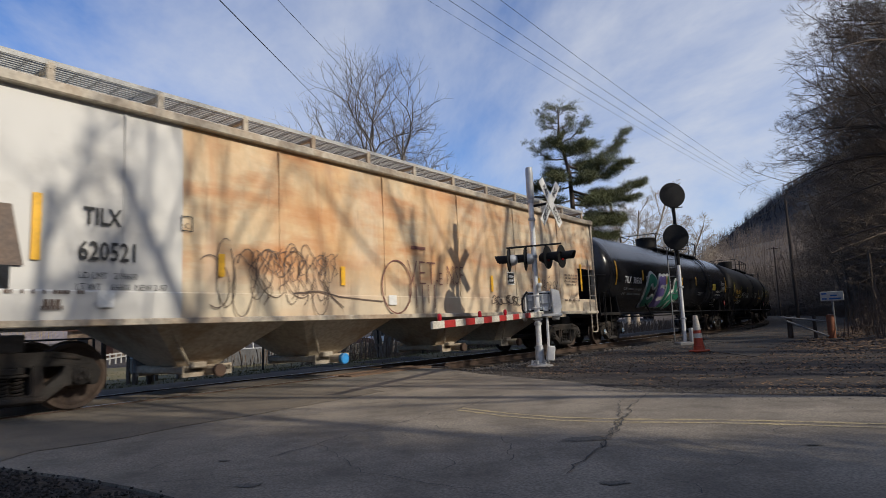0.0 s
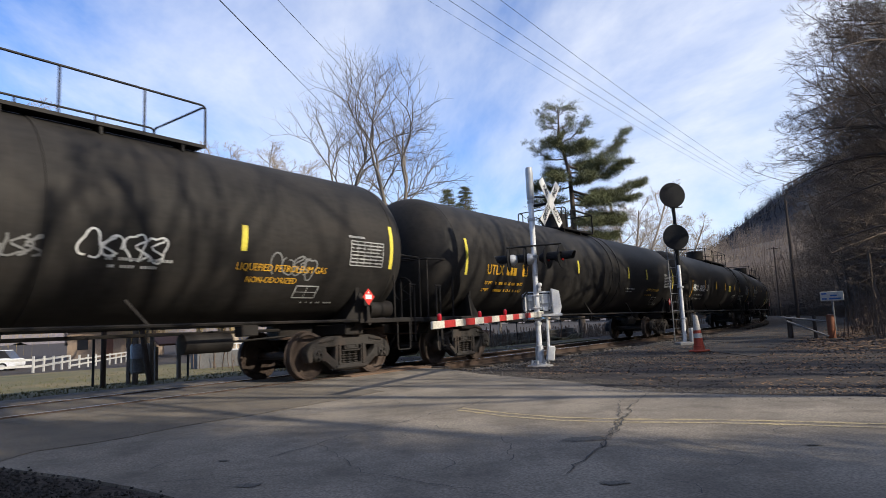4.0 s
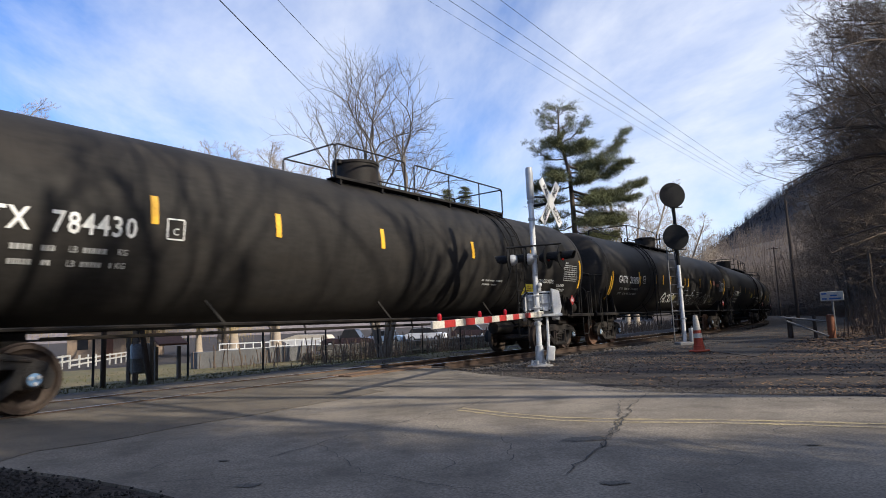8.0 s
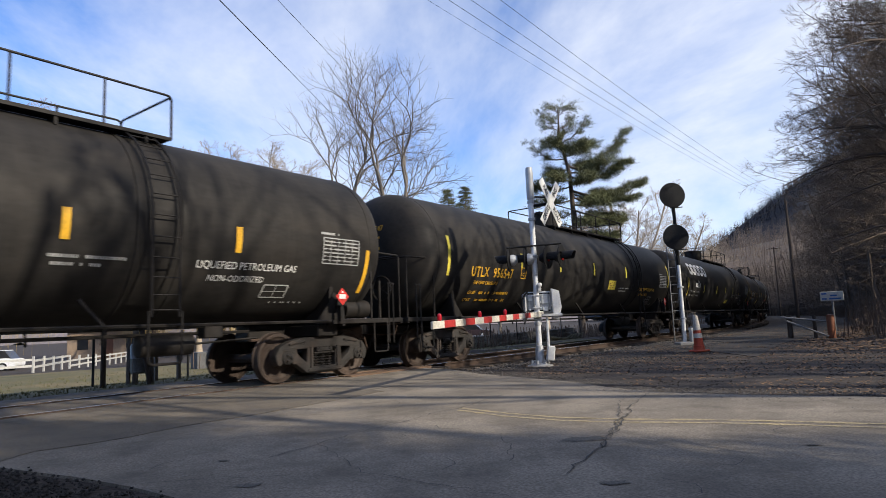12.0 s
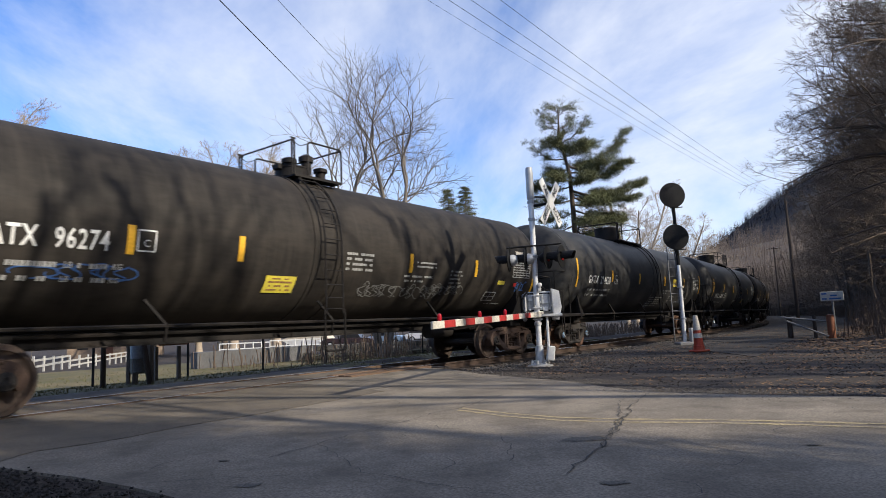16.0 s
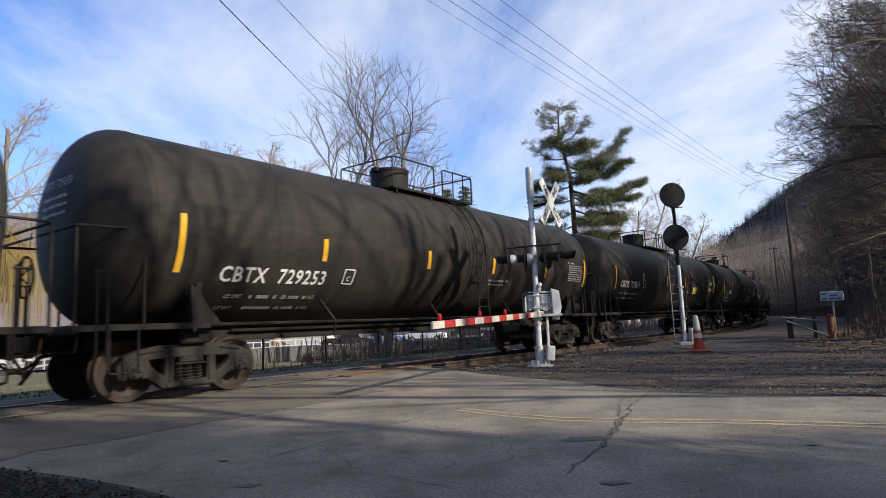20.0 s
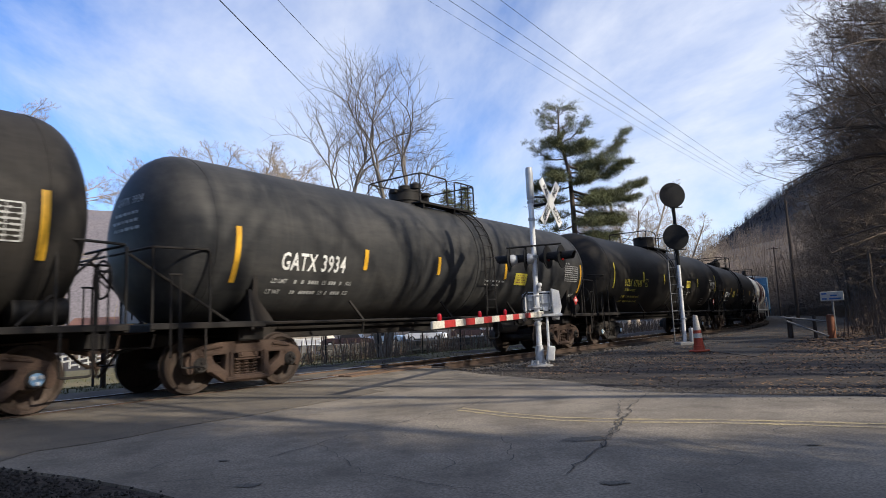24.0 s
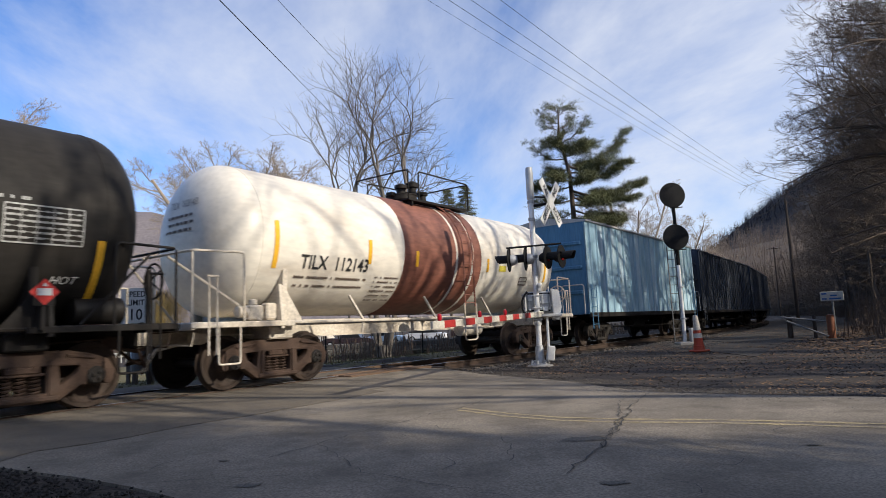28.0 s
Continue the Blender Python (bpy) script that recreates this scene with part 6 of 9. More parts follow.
CRACKS = [
    [(-3.67, 5.14), (-3.7, 5.6), (-3.4, 5.85), (-3.14, 6.18), (-2.85, 6.79), (-2.36, 7.37), (-1.75, 8.28), (-0.98, 9.54)],
    [(-1.4, 4.91), (-1.14, 5.36), (-0.84, 5.94), (-0.44, 6.46), (-0.1, 7.07), (0.13, 7.29), (0.7, 8.4)],
    [(0.71, 3.99), (0.9, 4.4), (1.11, 4.72), (1.31, 5.27), (1.65, 5.96), (1.94, 6.76), (2.56, 8.0)],
    [(1.11, 4.72), (1.39, 5.39), (1.66, 6.14), (1.86, 6.93), (2.1, 7.6)],
    [(1.31, 5.27), (1.5, 5.5), (1.55, 5.9), (1.75, 6.3), (1.72, 6.7)],
    [(0.44, 5.34), (0.46, 4.85), (0.41, 4.65)],
    [(-1.17, 5.5), (-0.61, 4.3), (-0.14, 3.92), (0.31, 3.57)],
    [(-2.66, 4.05), (-2.03, 4.23), (-1.45, 4.29), (-0.9, 4.22)],
    [(0.35, 8.9), (0.9, 9.3), (1.4, 9.5)],
]
for i, c in enumerate(CRACKS):
    ribbon("crack", c, (0.011, 0.012, 0.013, 0.010, 0.009, 0.008, 0.007, 0.007, 0.010)[i], M["crack"], road, -0.0145, i + 3, 0.028)
rnd = random.Random(5)
for i in range(26):
    # short hairline cracks and pits
    x, y = rnd.uniform(-2.5, 4.2), rnd.uniform(3.4, 8.5)
    a = rnd.uniform(0, 6.28)
    ribbon("crack", [(x, y), (x + 0.18 * math.cos(a), y + 0.18 * math.sin(a)), (x + 0.34 * math.cos(a + 0.5), y + 0.34 * math.sin(a + 0.5))], 0.008, M["crack"], road, -0.015, 60 + i, 0.02)
for i, (x, y, rx, ry) in enumerate(((1.08, 5.12, 0.20, 0.10), (0.95, 3.75, 0.10, 0.05), (-1.3, 4.05, 0.09, 0.05), (-1.75, 4.85, 0.05, 0.03), (2.6, 4.55, 0.07, 0.03))):
    bm = bmesh.new()
    rr = [0.55 + 0.75 * abs(noise.noise((x * 3 + math.cos(j * math.pi / 20) * 1.7, y * 3 + math.sin(j * math.pi / 20) * 1.7, i))) + random.Random(i * 47 + j).uniform(0, 0.35) for j in range(40)]
    bm.faces.new([bm.verts.new((x + rx * rr[j] * math.cos(j * math.pi / 20), y + ry * rr[j] * math.sin(j * math.pi / 20), -0.0165)) for j in range(40)])
    part("pothole_patch", bm, M["asphalt_patch"], road, "dark tar patch")
Y1 = [(0.13, 7.29), (0.62, 6.70), (1.14, 6.27), (1.64, 6.03), (2.37, 5.80), (3.0, 5.53), (3.6, 5.23), (8.0, 3.2), (30, -7.0)]
Y2 = [(0.10, 7.12), (0.56, 6.53), (1.07, 6.11), (1.57, 5.87), (2.30, 5.64), (2.93, 5.37), (3.52, 5.07), (7.9, 3.04), (29.9, -7.16)]
for i, line in enumerate((Y1, Y2)):
    ribbon("yellow_line", line, 0.075, M["line_yellow"], road, -0.0195, 90 + i, 0.006, "worn yellow centre line")

# rails, ties, crossing panels
track = thing("railway_track", "railway track with steel rails on wooden ties", "railway track", kind="structure")
RAIL_SECTION = [(-0.036, 0.0), (0.036, 0.0), (0.036, -0.035), (0.010, -0.05), (0.010, -0.135), (0.07, -0.155), (0.07, -0.165), (-0.07, -0.165), (-0.07, -0.155), (-0.010, -0.135), (-0.010, -0.05), (-0.036, -0.035)]
stations = [-40 + 4 * i for i in range(18)] + [30 + 5 * i for i in range(1, 80)]
for side in (-0.7525, 0.7525):
    bm = bmesh.new()
    rings = []
    for s in stations:
        m = track_pose(s)
        rings.append([bm.verts.new(m @ Vector((0, side + y, z))) for y, z in RAIL_SECTION])
    k = len(RAIL_SECTION)
    for a, b in zip(rings, rings[1:]):
        for j in range(k):
            bm.faces.new((a[j], b[j], b[(j + 1) % k], a[(j + 1) % k])).material_index = 1 if j in (0,) else 0
    bmesh.ops.recalc_face_normals(bm, faces=bm.faces[:])
    part("rail", bm, [M["rail_steel"], M["rail_top"]], track, "steel rail with a polished top")
bm = bmesh.new()
box(bm, (0, 0, -0.255), (0.22, 2.6, 0.18), bevel=0.015)
tie = make_mesh("tie", bm, [M["tie_wood"]], False)
rnd = random.Random(11)
for i in range(150):
    s = 11.6 + 0.53 * i
    part("tie", tie, None, track, at=track_pose(s + rnd.uniform(-0.03, 0.03), rnd.uniform(-0.015, 0.01)) @ Matrix.Translation((0, rnd.uniform(-0.06, 0.06), 0)) @ pose(0, 0, 0, 0, 0, rnd.uniform(-1.5, 1.5)))
for d0, d1, name, mat, lab in ((-0.68, 0.62, "crossing_panel", M["asphalt_old"], "asphalt between the rails"), (0.84, 2.1, "crossing_panel", M["asphalt_old"], "asphalt beyond the far rail")):
    bm = bmesh.new()
    a, b = Vector((-32, d0, 0)), Vector((10.9, d1, 0))
    box(bm, ((a + b) / 2) + Vector((0, 0, -0.062)), (b.x - a.x, b.y - a.y, 0.10), bevel=0.01)
    part(name, bm, mat, track, lab, at=track_pose(0))
for i, d in enumerate((-1.06, -0.86, -0.52, 0.52)):
    bm = bmesh.new()
    box(bm, (10.1, d, -0.055), (2.6, 0.19, 0.13), bevel=0.015)
    part("crossing_plank", bm, M["plank"], track, "weathered brown crossing timber", at=track_pose(0))
bm = bmesh.new()
box(bm, (11.55, 0, -0.10), (0.22, 3.0, 0.16), bevel=0.02)
part("end_timber", bm, M["tie_wood"], track, at=track_pose(0))


def stones(name, count, place, size, material, label, seed, flat=0.7):
    """Many small broken stones as one object."""
    rnd = random.Random(seed)
    vs, fs = [], []
    base = [(1, 0, 0), (-1, 0, 0), (0, 1, 0), (0, -1, 0), (0, 0, 1), (0, 0, -1)]
    tri = [(0, 2, 4), (2, 1, 4), (1, 3, 4), (3, 0, 4), (2, 0, 5), (1, 2, 5), (3, 1, 5), (0, 3, 5)]
    for _ in range(count):
        x, y, z = place(rnd)
        k = size * rnd.uniform(0.5, 1.4)
        rot = Euler((rnd.uniform(0, 6.28), rnd.uniform(0, 6.28), rnd.uniform(0, 6.28))).to_matrix()
        o = len(vs)
        for b in base:
            q = rot @ (Vector(b) * k * rnd.uniform(0.7, 1.25))
            vs.append((x + q.x, y + q.y, z + q.z * flat))
        fs += [tuple(o + j for j in t) for t in tri]
    me = bpy.data.meshes.new(name)
    me.from_pydata(vs, [], fs)
    me.materials.append(material)
    return tagged(part(name, me, None, None), label, "gravel", kind="stuff")


def ballast_place(rnd):
    s = 11.0 + 34 * rnd.random() ** 1.5
    d = rnd.uniform(-2.6, 2.4)
    p = track_pose(s) @ Vector((0, d, 0))
    return p.x, p.y, -0.21 - 0.10 * smooth(abs(d), 1.5, 2.6)


stones("ballast", 16000, ballast_place, 0.042, M["stone_dark"], "grey crushed stone ballast round the ties", 21)


def verge_place(rnd):
    s, d = rnd.uniform(11, 34), -2.2 - 3.2 * rnd.random() ** 1.5
    p = track_pose(s) @ Vector((0, d, 0))
    return p.x, p.y, ground_z(p.x, p.y) + 0.004


stones("gravel", 6000, verge_place, 0.028, M["stone_dark"], "loose stones beside the track bed", 22)


def yard_stone_place(rnd):
    while True:
        x, y = rnd.uniform(1.5, 16), rnd.uniform(6, 26)
        s, d = off_track(x, y)
        if d < -2.6 and y > 8.9 - 0.47 * x + 0.2 and y > 13.0 - 1.35 * x and noise.noise((x * 0.5, y * 1.1, 2)) > -0.2:
            return x, y, ground_z(x, y) + 0.004


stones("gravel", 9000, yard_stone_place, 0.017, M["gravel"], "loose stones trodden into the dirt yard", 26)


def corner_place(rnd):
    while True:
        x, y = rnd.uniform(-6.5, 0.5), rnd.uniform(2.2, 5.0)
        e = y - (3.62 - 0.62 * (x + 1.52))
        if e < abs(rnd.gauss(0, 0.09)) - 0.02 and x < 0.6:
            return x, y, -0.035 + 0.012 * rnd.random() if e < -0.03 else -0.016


stones("gravel", 13000, corner_place, 0.015, M["gravel"], "loose gravel at the road's edge, darkened for shade", 23)


def edge_place(rnd):
    t = rnd.random()
    pts = [(-0.39, 13.15), (0.62, 12.0), (1.85, 9.95), (2.26, 8.78), (2.6, 8.12), (3.4, 7.48), (4.7, 6.77), (8, 5.1)]
    k = t * (len(pts) - 1)
    i = min(int(k), len(pts) - 2)
    f = k - i
    x = pts[i][0] + (pts[i + 1][0] - pts[i][0]) * f
    y = pts[i][1] + (pts[i + 1][1] - pts[i][1]) * f
    q = rnd.gauss(0.15, 0.28)
    return x + q * 0.5, y + q * 0.9, -0.028


stones("gravel", 5000, edge_place, 0.014, M["stone_dark"], "stones scattered along the road's edge", 24)


def leaves(name, count, place, size, material, label, seed):
    rnd = random.Random(seed)
    vs, fs = [], []
    for _ in range(count):
        x, y, z = place(rnd)
        a, k = rnd.uniform(0, 6.28), size * rnd.uniform(0.5, 1.3)
        t = rnd.uniform(-0.5, 0.5)
        c, s = math.cos(a) * k, math.sin(a) * k
        o = len(vs)
        vs += [(x - c, y - s, z), (x + s * 0.6, y - c * 0.6, z + 0.3 * k * t), (x + c, y + s, z + 0.35 * k), (x - s * 0.6, y + c * 0.6, z - 0.1 * k * t)]
        fs.append((o, o + 1, o + 2, o + 3))
    me = bpy.data.meshes.new(name)
    me.from_pydata(vs, [], fs)
    me.materials.append(material)
    return tagged(part(name, me, None, None), label, "leaves", kind="stuff")


def yard_place(rnd):
    while True:
        x, y = rnd.uniform(1, 22), rnd.uniform(5, 34)
        s, d = off_track(x, y)
        edge = 13.0 - 1.35 * x if x < 2.6 else 8.9 - 0.47 * x
        if d < -3.2 and y > edge + 0.3 and noise.noise((x * 0.7, y * 0.9, 7)) > -0.12:
            return x, y, ground_z(x, y) + 0.006


leaves("fallen_leaves", 17000, yard_place, 0.036, M["leaf_litter"], "brown fallen leaves on the dirt yard", 31)


def bank_place(rnd):
    x = rnd.uniform(9, 34)
    y = rnd.uniform(10, 46)
    for _ in range(30):
        s, d = off_track(x, y)
        if d < -7.6 and s > 17:
            break
        x, y = rnd.uniform(9, 34), rnd.uniform(10, 46)
    return x, y, ground_z(x, y) + 0.01


leaves("fallen_leaves", 18000, bank_place, 0.065, M["leaf_litter"], "thick brown leaf litter on the wooded bank", 32)

# packed gravel lane along the near side of the track
lane = [tr(15, -7.4)] + [tuple((track_pose(s) @ Vector((0, -7.0, 0))).xy) for s in range(20, 130, 6)] + [tuple((track_pose(s) @ Vector((0, -3.9, 0))).xy) for s in range(128, 14, -6)]
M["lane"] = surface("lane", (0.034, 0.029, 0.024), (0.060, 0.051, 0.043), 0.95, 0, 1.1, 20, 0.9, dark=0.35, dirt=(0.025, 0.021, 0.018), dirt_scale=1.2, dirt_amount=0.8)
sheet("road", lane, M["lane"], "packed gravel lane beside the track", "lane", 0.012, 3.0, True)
# meadow beyond the line
mead = [tr(-34, 2.2), tr(0, 2.2), tr(30, 2.6), tr(30, 13), tr(0, 26), tr(-34, 26)]
sheet("lawn", mead, M["lawn"], "patchy yellow-green winter lawn", "lawn", 0.015, 2.5, True)


def blade_place(rnd):
    s, d = rnd.uniform(-14, 22), 2.3 + 12 * rnd.random() ** 1.6
    x, y = tr(s, d)
    return x, y, ground_z(x, y) + 0.015


def grass(name, count, place, h, material, label, seed):
    rnd = random.Random(seed)
    vs, fs = [], []
    for _ in range(count):
        x, y, z = place(rnd)
        a, k = rnd.uniform(0, 6.28), h * rnd.uniform(0.4, 1.3)
        lx, ly = rnd.uniform(-0.6, 0.6) * k, rnd.uniform(-0.6, 0.6) * k
        w = 0.012 + 0.06 * k
        o = len(vs)
        vs += [(x - w * math.cos(a), y - w * math.sin(a), z), (x + w * math.cos(a), y + w * math.sin(a), z), (x + lx, y + ly, z + k)]
        fs.append((o, o + 1, o + 2))
    me = bpy.data.meshes.new(name)
    me.from_pydata(vs, [], fs)
    me.materials.append(material)
    return tagged(part(name, me, None, None), label, "grass", kind="stuff")


M["dry_grass"] = surface("dry_grass", (0.135, 0.118, 0.055), (0.105, 0.100, 0.042), 0.9, 0, 2, 20, 0)
grass("grass", 12000, blade_place, 0.045, M["dry_grass"], "short dry winter grass", 41)
# ---- crossing gate, signals and roadside things ----
M["aluminium"] = surface("aluminium", (0.82, 0.82, 0.80), (0.68, 0.68, 0.67), 0.32, 0.25, 4, 30, 0.02, dark=0.90)
M["galvanised"] = surface("galvanised", (0.52, 0.525, 0.52), (0.36, 0.365, 0.37), 0.45, 0.2, 5, 30, 0.04, dark=0.85)
M["pipe_grey"] = surface("pipe_grey", (0.20, 0.20, 0.20), (0.13, 0.132, 0.135), 0.5, 0.3, 5, 30, 0.05)
M["signal_black"] = surface("signal_black", (0.010, 0.010, 0.011), (0.016, 0.016, 0.016), 0.6, 0, 5, 30, 0.03, gloss=0.15)
M["concrete"] = surface("concrete", (0.36, 0.34, 0.31), (0.26, 0.245, 0.22), 0.9, 0, 2, 40, 0.3, dark=0.75)
M["signal_white"] = surface("signal_white", (0.75, 0.74, 0.70), (0.62, 0.61, 0.57), 0.5, 0, 4, 40, 0.02, dark=0.9)
M["arm_white"] = surface("arm_white", (0.58, 0.54, 0.46), (0.46, 0.43, 0.37), 0.5, 0, 4, 40, 0.02)
M["arm_red"] = surface("arm_red", (0.40, 0.035, 0.032), (0.31, 0.030, 0.028), 0.45, 0, 5, 30, 0.02)
M["cone_orange"] = surface("cone_orange", (0.46, 0.062, 0.028), (0.32, 0.05, 0.025), 0.55, 0, 4, 30, 0.03, dirt=(0.3, 0.12, 0.06), dirt_amount=0.4)
M["post_orange"] = surface("post_orange", (0.20, 0.065, 0.026), (0.14, 0.05, 0.024), 0.7, 0, 4, 30, 0.1)
M["wood_grey"] = surface("wood_grey", (0.17, 0.145, 0.12), (0.11, 0.092, 0.075), 0.9, 0, 3, 40, 0.4, stretch=(4, 4, 0.5))
M["wood_dark"] = surface("wood_dark", (0.040, 0.030, 0.024), (0.07, 0.052, 0.04), 0.9, 0, 3, 40, 0.4, stretch=(4, 4, 0.5))
M["wood_roof"] = surface("wood_roof", (0.13, 0.06, 0.038), (0.18, 0.09, 0.06), 0.8, 0, 3, 40, 0.2)
M["cabinet_brown"] = surface("cabinet_brown", (0.035, 0.024, 0.019), (0.05, 0.035, 0.028), 0.6, 0.1, 2, 30, 0.08)


def glow(name, col, strength):
    m = bpy.data.materials.new(name)
    n, l, b = nodes_of(m)
    b.inputs["Base Color"].default_value = (*[c * 0.5 for c in col], 1)
    b.inputs["Emission Color"].default_value = (*col, 1)
    b.inputs["Emission Strength"].default_value = strength
    b.inputs["Roughness"].default_value = 0.2
    return m


M["red_lamp"] = glow("red_lamp", (1.0, 0.02, 0.03), 1.6)
M["arm_lamp_red"] = glow("arm_lamp_red", (0.60, 0.015, 0.03), 0.10)
M["red_lens"] = surface("red_lens", (0.20, 0.012, 0.01), (0.14, 0.01, 0.01), 0.15, 0, 5, 30, 0)

GATE = Vector((2.04, 13.75, -0.07))
ARM_TIP = Vector((-0.29, 8.45, 0.94))
gate = thing("crossing_gate", "silver railroad crossing gate with crossbuck and lowered striped arm", "crossing gate", at=Matrix.Translation(GATE))
# heading of the road: +x of the gate looks along the arm
arm_dir = (ARM_TIP - GATE)
arm_dir.z = 0
arm_len = arm_dir.length
gz = math.atan2(arm_dir.y, arm_dir.x)
RG = Matrix.Rotation(gz, 4, "Z")
bm = bmesh.new()
lathe(bm, [(0.30, -0.25), (0.30, 0.02), (0.27, 0.05)], "z", 24)
part("footing", bm, M["concrete"], gate, "round concrete footing", smooth=True)
bm = bmesh.new()
lathe(bm, [(0.20, 0.05), (0.20, 0.075), (0.105, 0.09), (0.088, 0.44), (0.080, 0.47), (0.064, 0.48)], "z", 16)
for i in range(6):
    a = i * math.pi / 3
    lathe(bm, [(0.03, 0.05), (0.03, 0.14), (0.02, 0.15)], "z", 6, (0.17 * math.cos(a), 0.17 * math.sin(a), 0))
part("mast_base", bm, M["galvanised"], gate, smooth=True)
bm = bmesh.new()
tube(bm, [(0, 0, 0.1), (0, 0, 4.0)], 0.062, 18)
part("mast", bm, M["aluminium"], gate, "silver tubular mast", smooth=True)
bm = bmesh.new()
lathe(bm, [(0.075, 3.75), (0.085, 3.78), (0.085, 4.38), (0.075, 4.50), (0.03, 4.52)], "z", 18)
part("bell_housing", bm, M["galvanised"], gate, "grey bell on top of the mast", smooth=True)
for z in (3.70, 3.30, 2.45, 1.05, 0.95):
    bm = bmesh.new()
    lathe(bm, [(0.06, z - 0.035), (0.082, z - 0.03), (0.082, z + 0.03), (0.06, z + 0.035)], "z", 18)
    part("mast_clamp", bm, M["galvanised"], gate, smooth=True)
# conduit and junction boxes low on the mast
bm = bmesh.new()
tube(bm, [(0.20, -0.05, 0.30), (0.20, -0.05, 1.15)], 0.03, 10)
part("conduit", bm, M["aluminium"], gate, smooth=True)
bm = bmesh.new()
box(bm, (0.22, -0.14, 0.30), (0.17, 0.14, 0.32), Matrix.Rotation(radians(8), 4, "Y"), bevel=0.02)
part("junction_box", bm, M["signal_white"], gate, "white junction box")
# gate mechanism
bm = bmesh.new()
box(bm, (0.06, 0.27, 1.42), (0.58, 0.36, 0.50), bevel=0.03)
box(bm, (0.06, 0.08, 1.42), (0.46, 0.03, 0.40), bevel=0.01)
part("gate_motor_housing", bm, M["galvanised"], gate, "grey gate mechanism box")
for x in (-0.26, 0.40):
    bm = bmesh.new()
    box(bm, (x, 0.16, 1.32), (0.06, 0.36, 0.62), bevel=0.025)
    part("counterweight_arm", bm, M["galvanised"], gate)
for x, z, w, h in ((-0.14, 1.53, 0.10, 0.14), (0.19, 1.50, 0.14, 0.22), (0.20, 1.27, 0.12, 0.10)):
    bm = bmesh.new()
    box(bm, (x, 0.055, z), (w, 0.03, h), bevel=0.008)
    part("cover_plate", bm, M["aluminium"], gate)
bm = bmesh.new()
tube(bm, bend([(-0.22, -0.12, 1.66), (-0.34, -0.14, 1.50), (-0.34, -0.14, 1.22), (-0.20, -0.12, 1.14)], 0.08), 0.022, 8)
part("cable", bm, M["signal_black"], gate, smooth=True)
for z in (1.62, 1.24):
    bm = bmesh.new()
    box(bm, (0.06, 0.068, z), (0.50, 0.03, 0.03), bevel=0.004)
    part("cover_rib", bm, M["signal_black"], gate)
bm = bmesh.new()
prism(bm, [(0.33, 1.72), (0.50, 1.66), (0.54, 1.30), (0.47, 1.02), (0.36, 1.06)], -0.06, 0.10)
part("counterweight", bm, M["aluminium"], gate, "silver counterweight plate")
bm = bmesh.new()
lathe(bm, [(0.03, -0.20), (0.05, -0.19), (0.05, -0.12)], "y", 16, (0.06, 0, 1.80))
box(bm, (0.06, -0.08, 1.74), (0.08, 0.1, 0.16), bevel=0.01)
part("gate_light", bm, M["galvanised"], gate, smooth=True)
for z in (1.05, 1.30, 1.58):
    bm = bmesh.new()
    tube(bm, [(-0.09, -0.08, z), (0.09, -0.08, z), (0.09, 0.08, z), (-0.09, 0.08, z), (-0.09, -0.08, z)], 0.012, 5)
    part("u_bolt", bm, M["aluminium"], gate)
bm = bmesh.new()
box(bm, (0.0, -0.10, 1.13), (1.05, 0.12, 0.06), bevel=0.01)
part("crossbar", bm, M["galvanised"], gate)
for i in range(5):
    bm = bmesh.new()
    lathe(bm, [(0.018, -0.19), (0.018, -0.14)], "y", 6, (-0.18 + 0.12 * i, 0, 1.26 + 0.08 * (i % 3)))
    part("bolt", bm, M["aluminium"], gate)
# the lowered arm, drooping slightly, in red and white boards
root_z, tip_z = 1.16, ARM_TIP.z - GATE.z
slope = math.atan2(tip_z - root_z, arm_len)
AM = RG @ Matrix.Translation((0, 0.10, root_z)) @ Matrix.Rotation(-slope, 4, "Y")
n_seg = 13
seg = (arm_len - 0.55) / n_seg
bm = bmesh.new()
box(bm, (0.30, 0, 0), (0.75, 0.05, 0.13), bevel=0.01)
arm = part("gate_arm", bm, M["arm_white"], gate, "red and white striped gate arm", at=AM)
for i in range(n_seg):
    bm = bmesh.new()
    box(bm, (0.55 + seg * (i + 0.5), 0, 0), (seg - 0.002, 0.035, 0.105), bevel=0.004)
    part("arm_board", bm, M["arm_red"] if i % 2 == 1 else M["arm_white"], arm)
for f in (0.43, 0.67, 0.96):
    bm = bmesh.new()
    x = 0.2 + (arm_len - 0.25) * f
    lathe(bm, [(0.018, 0.05), (0.030, 0.06), (0.032, 0.12), (0.026, 0.145), (0.010, 0.155)], "z", 12, (x, 0, 0))
    part("arm_lamp", bm, M["arm_lamp_red"], arm, "small red arm lamp", smooth=True)
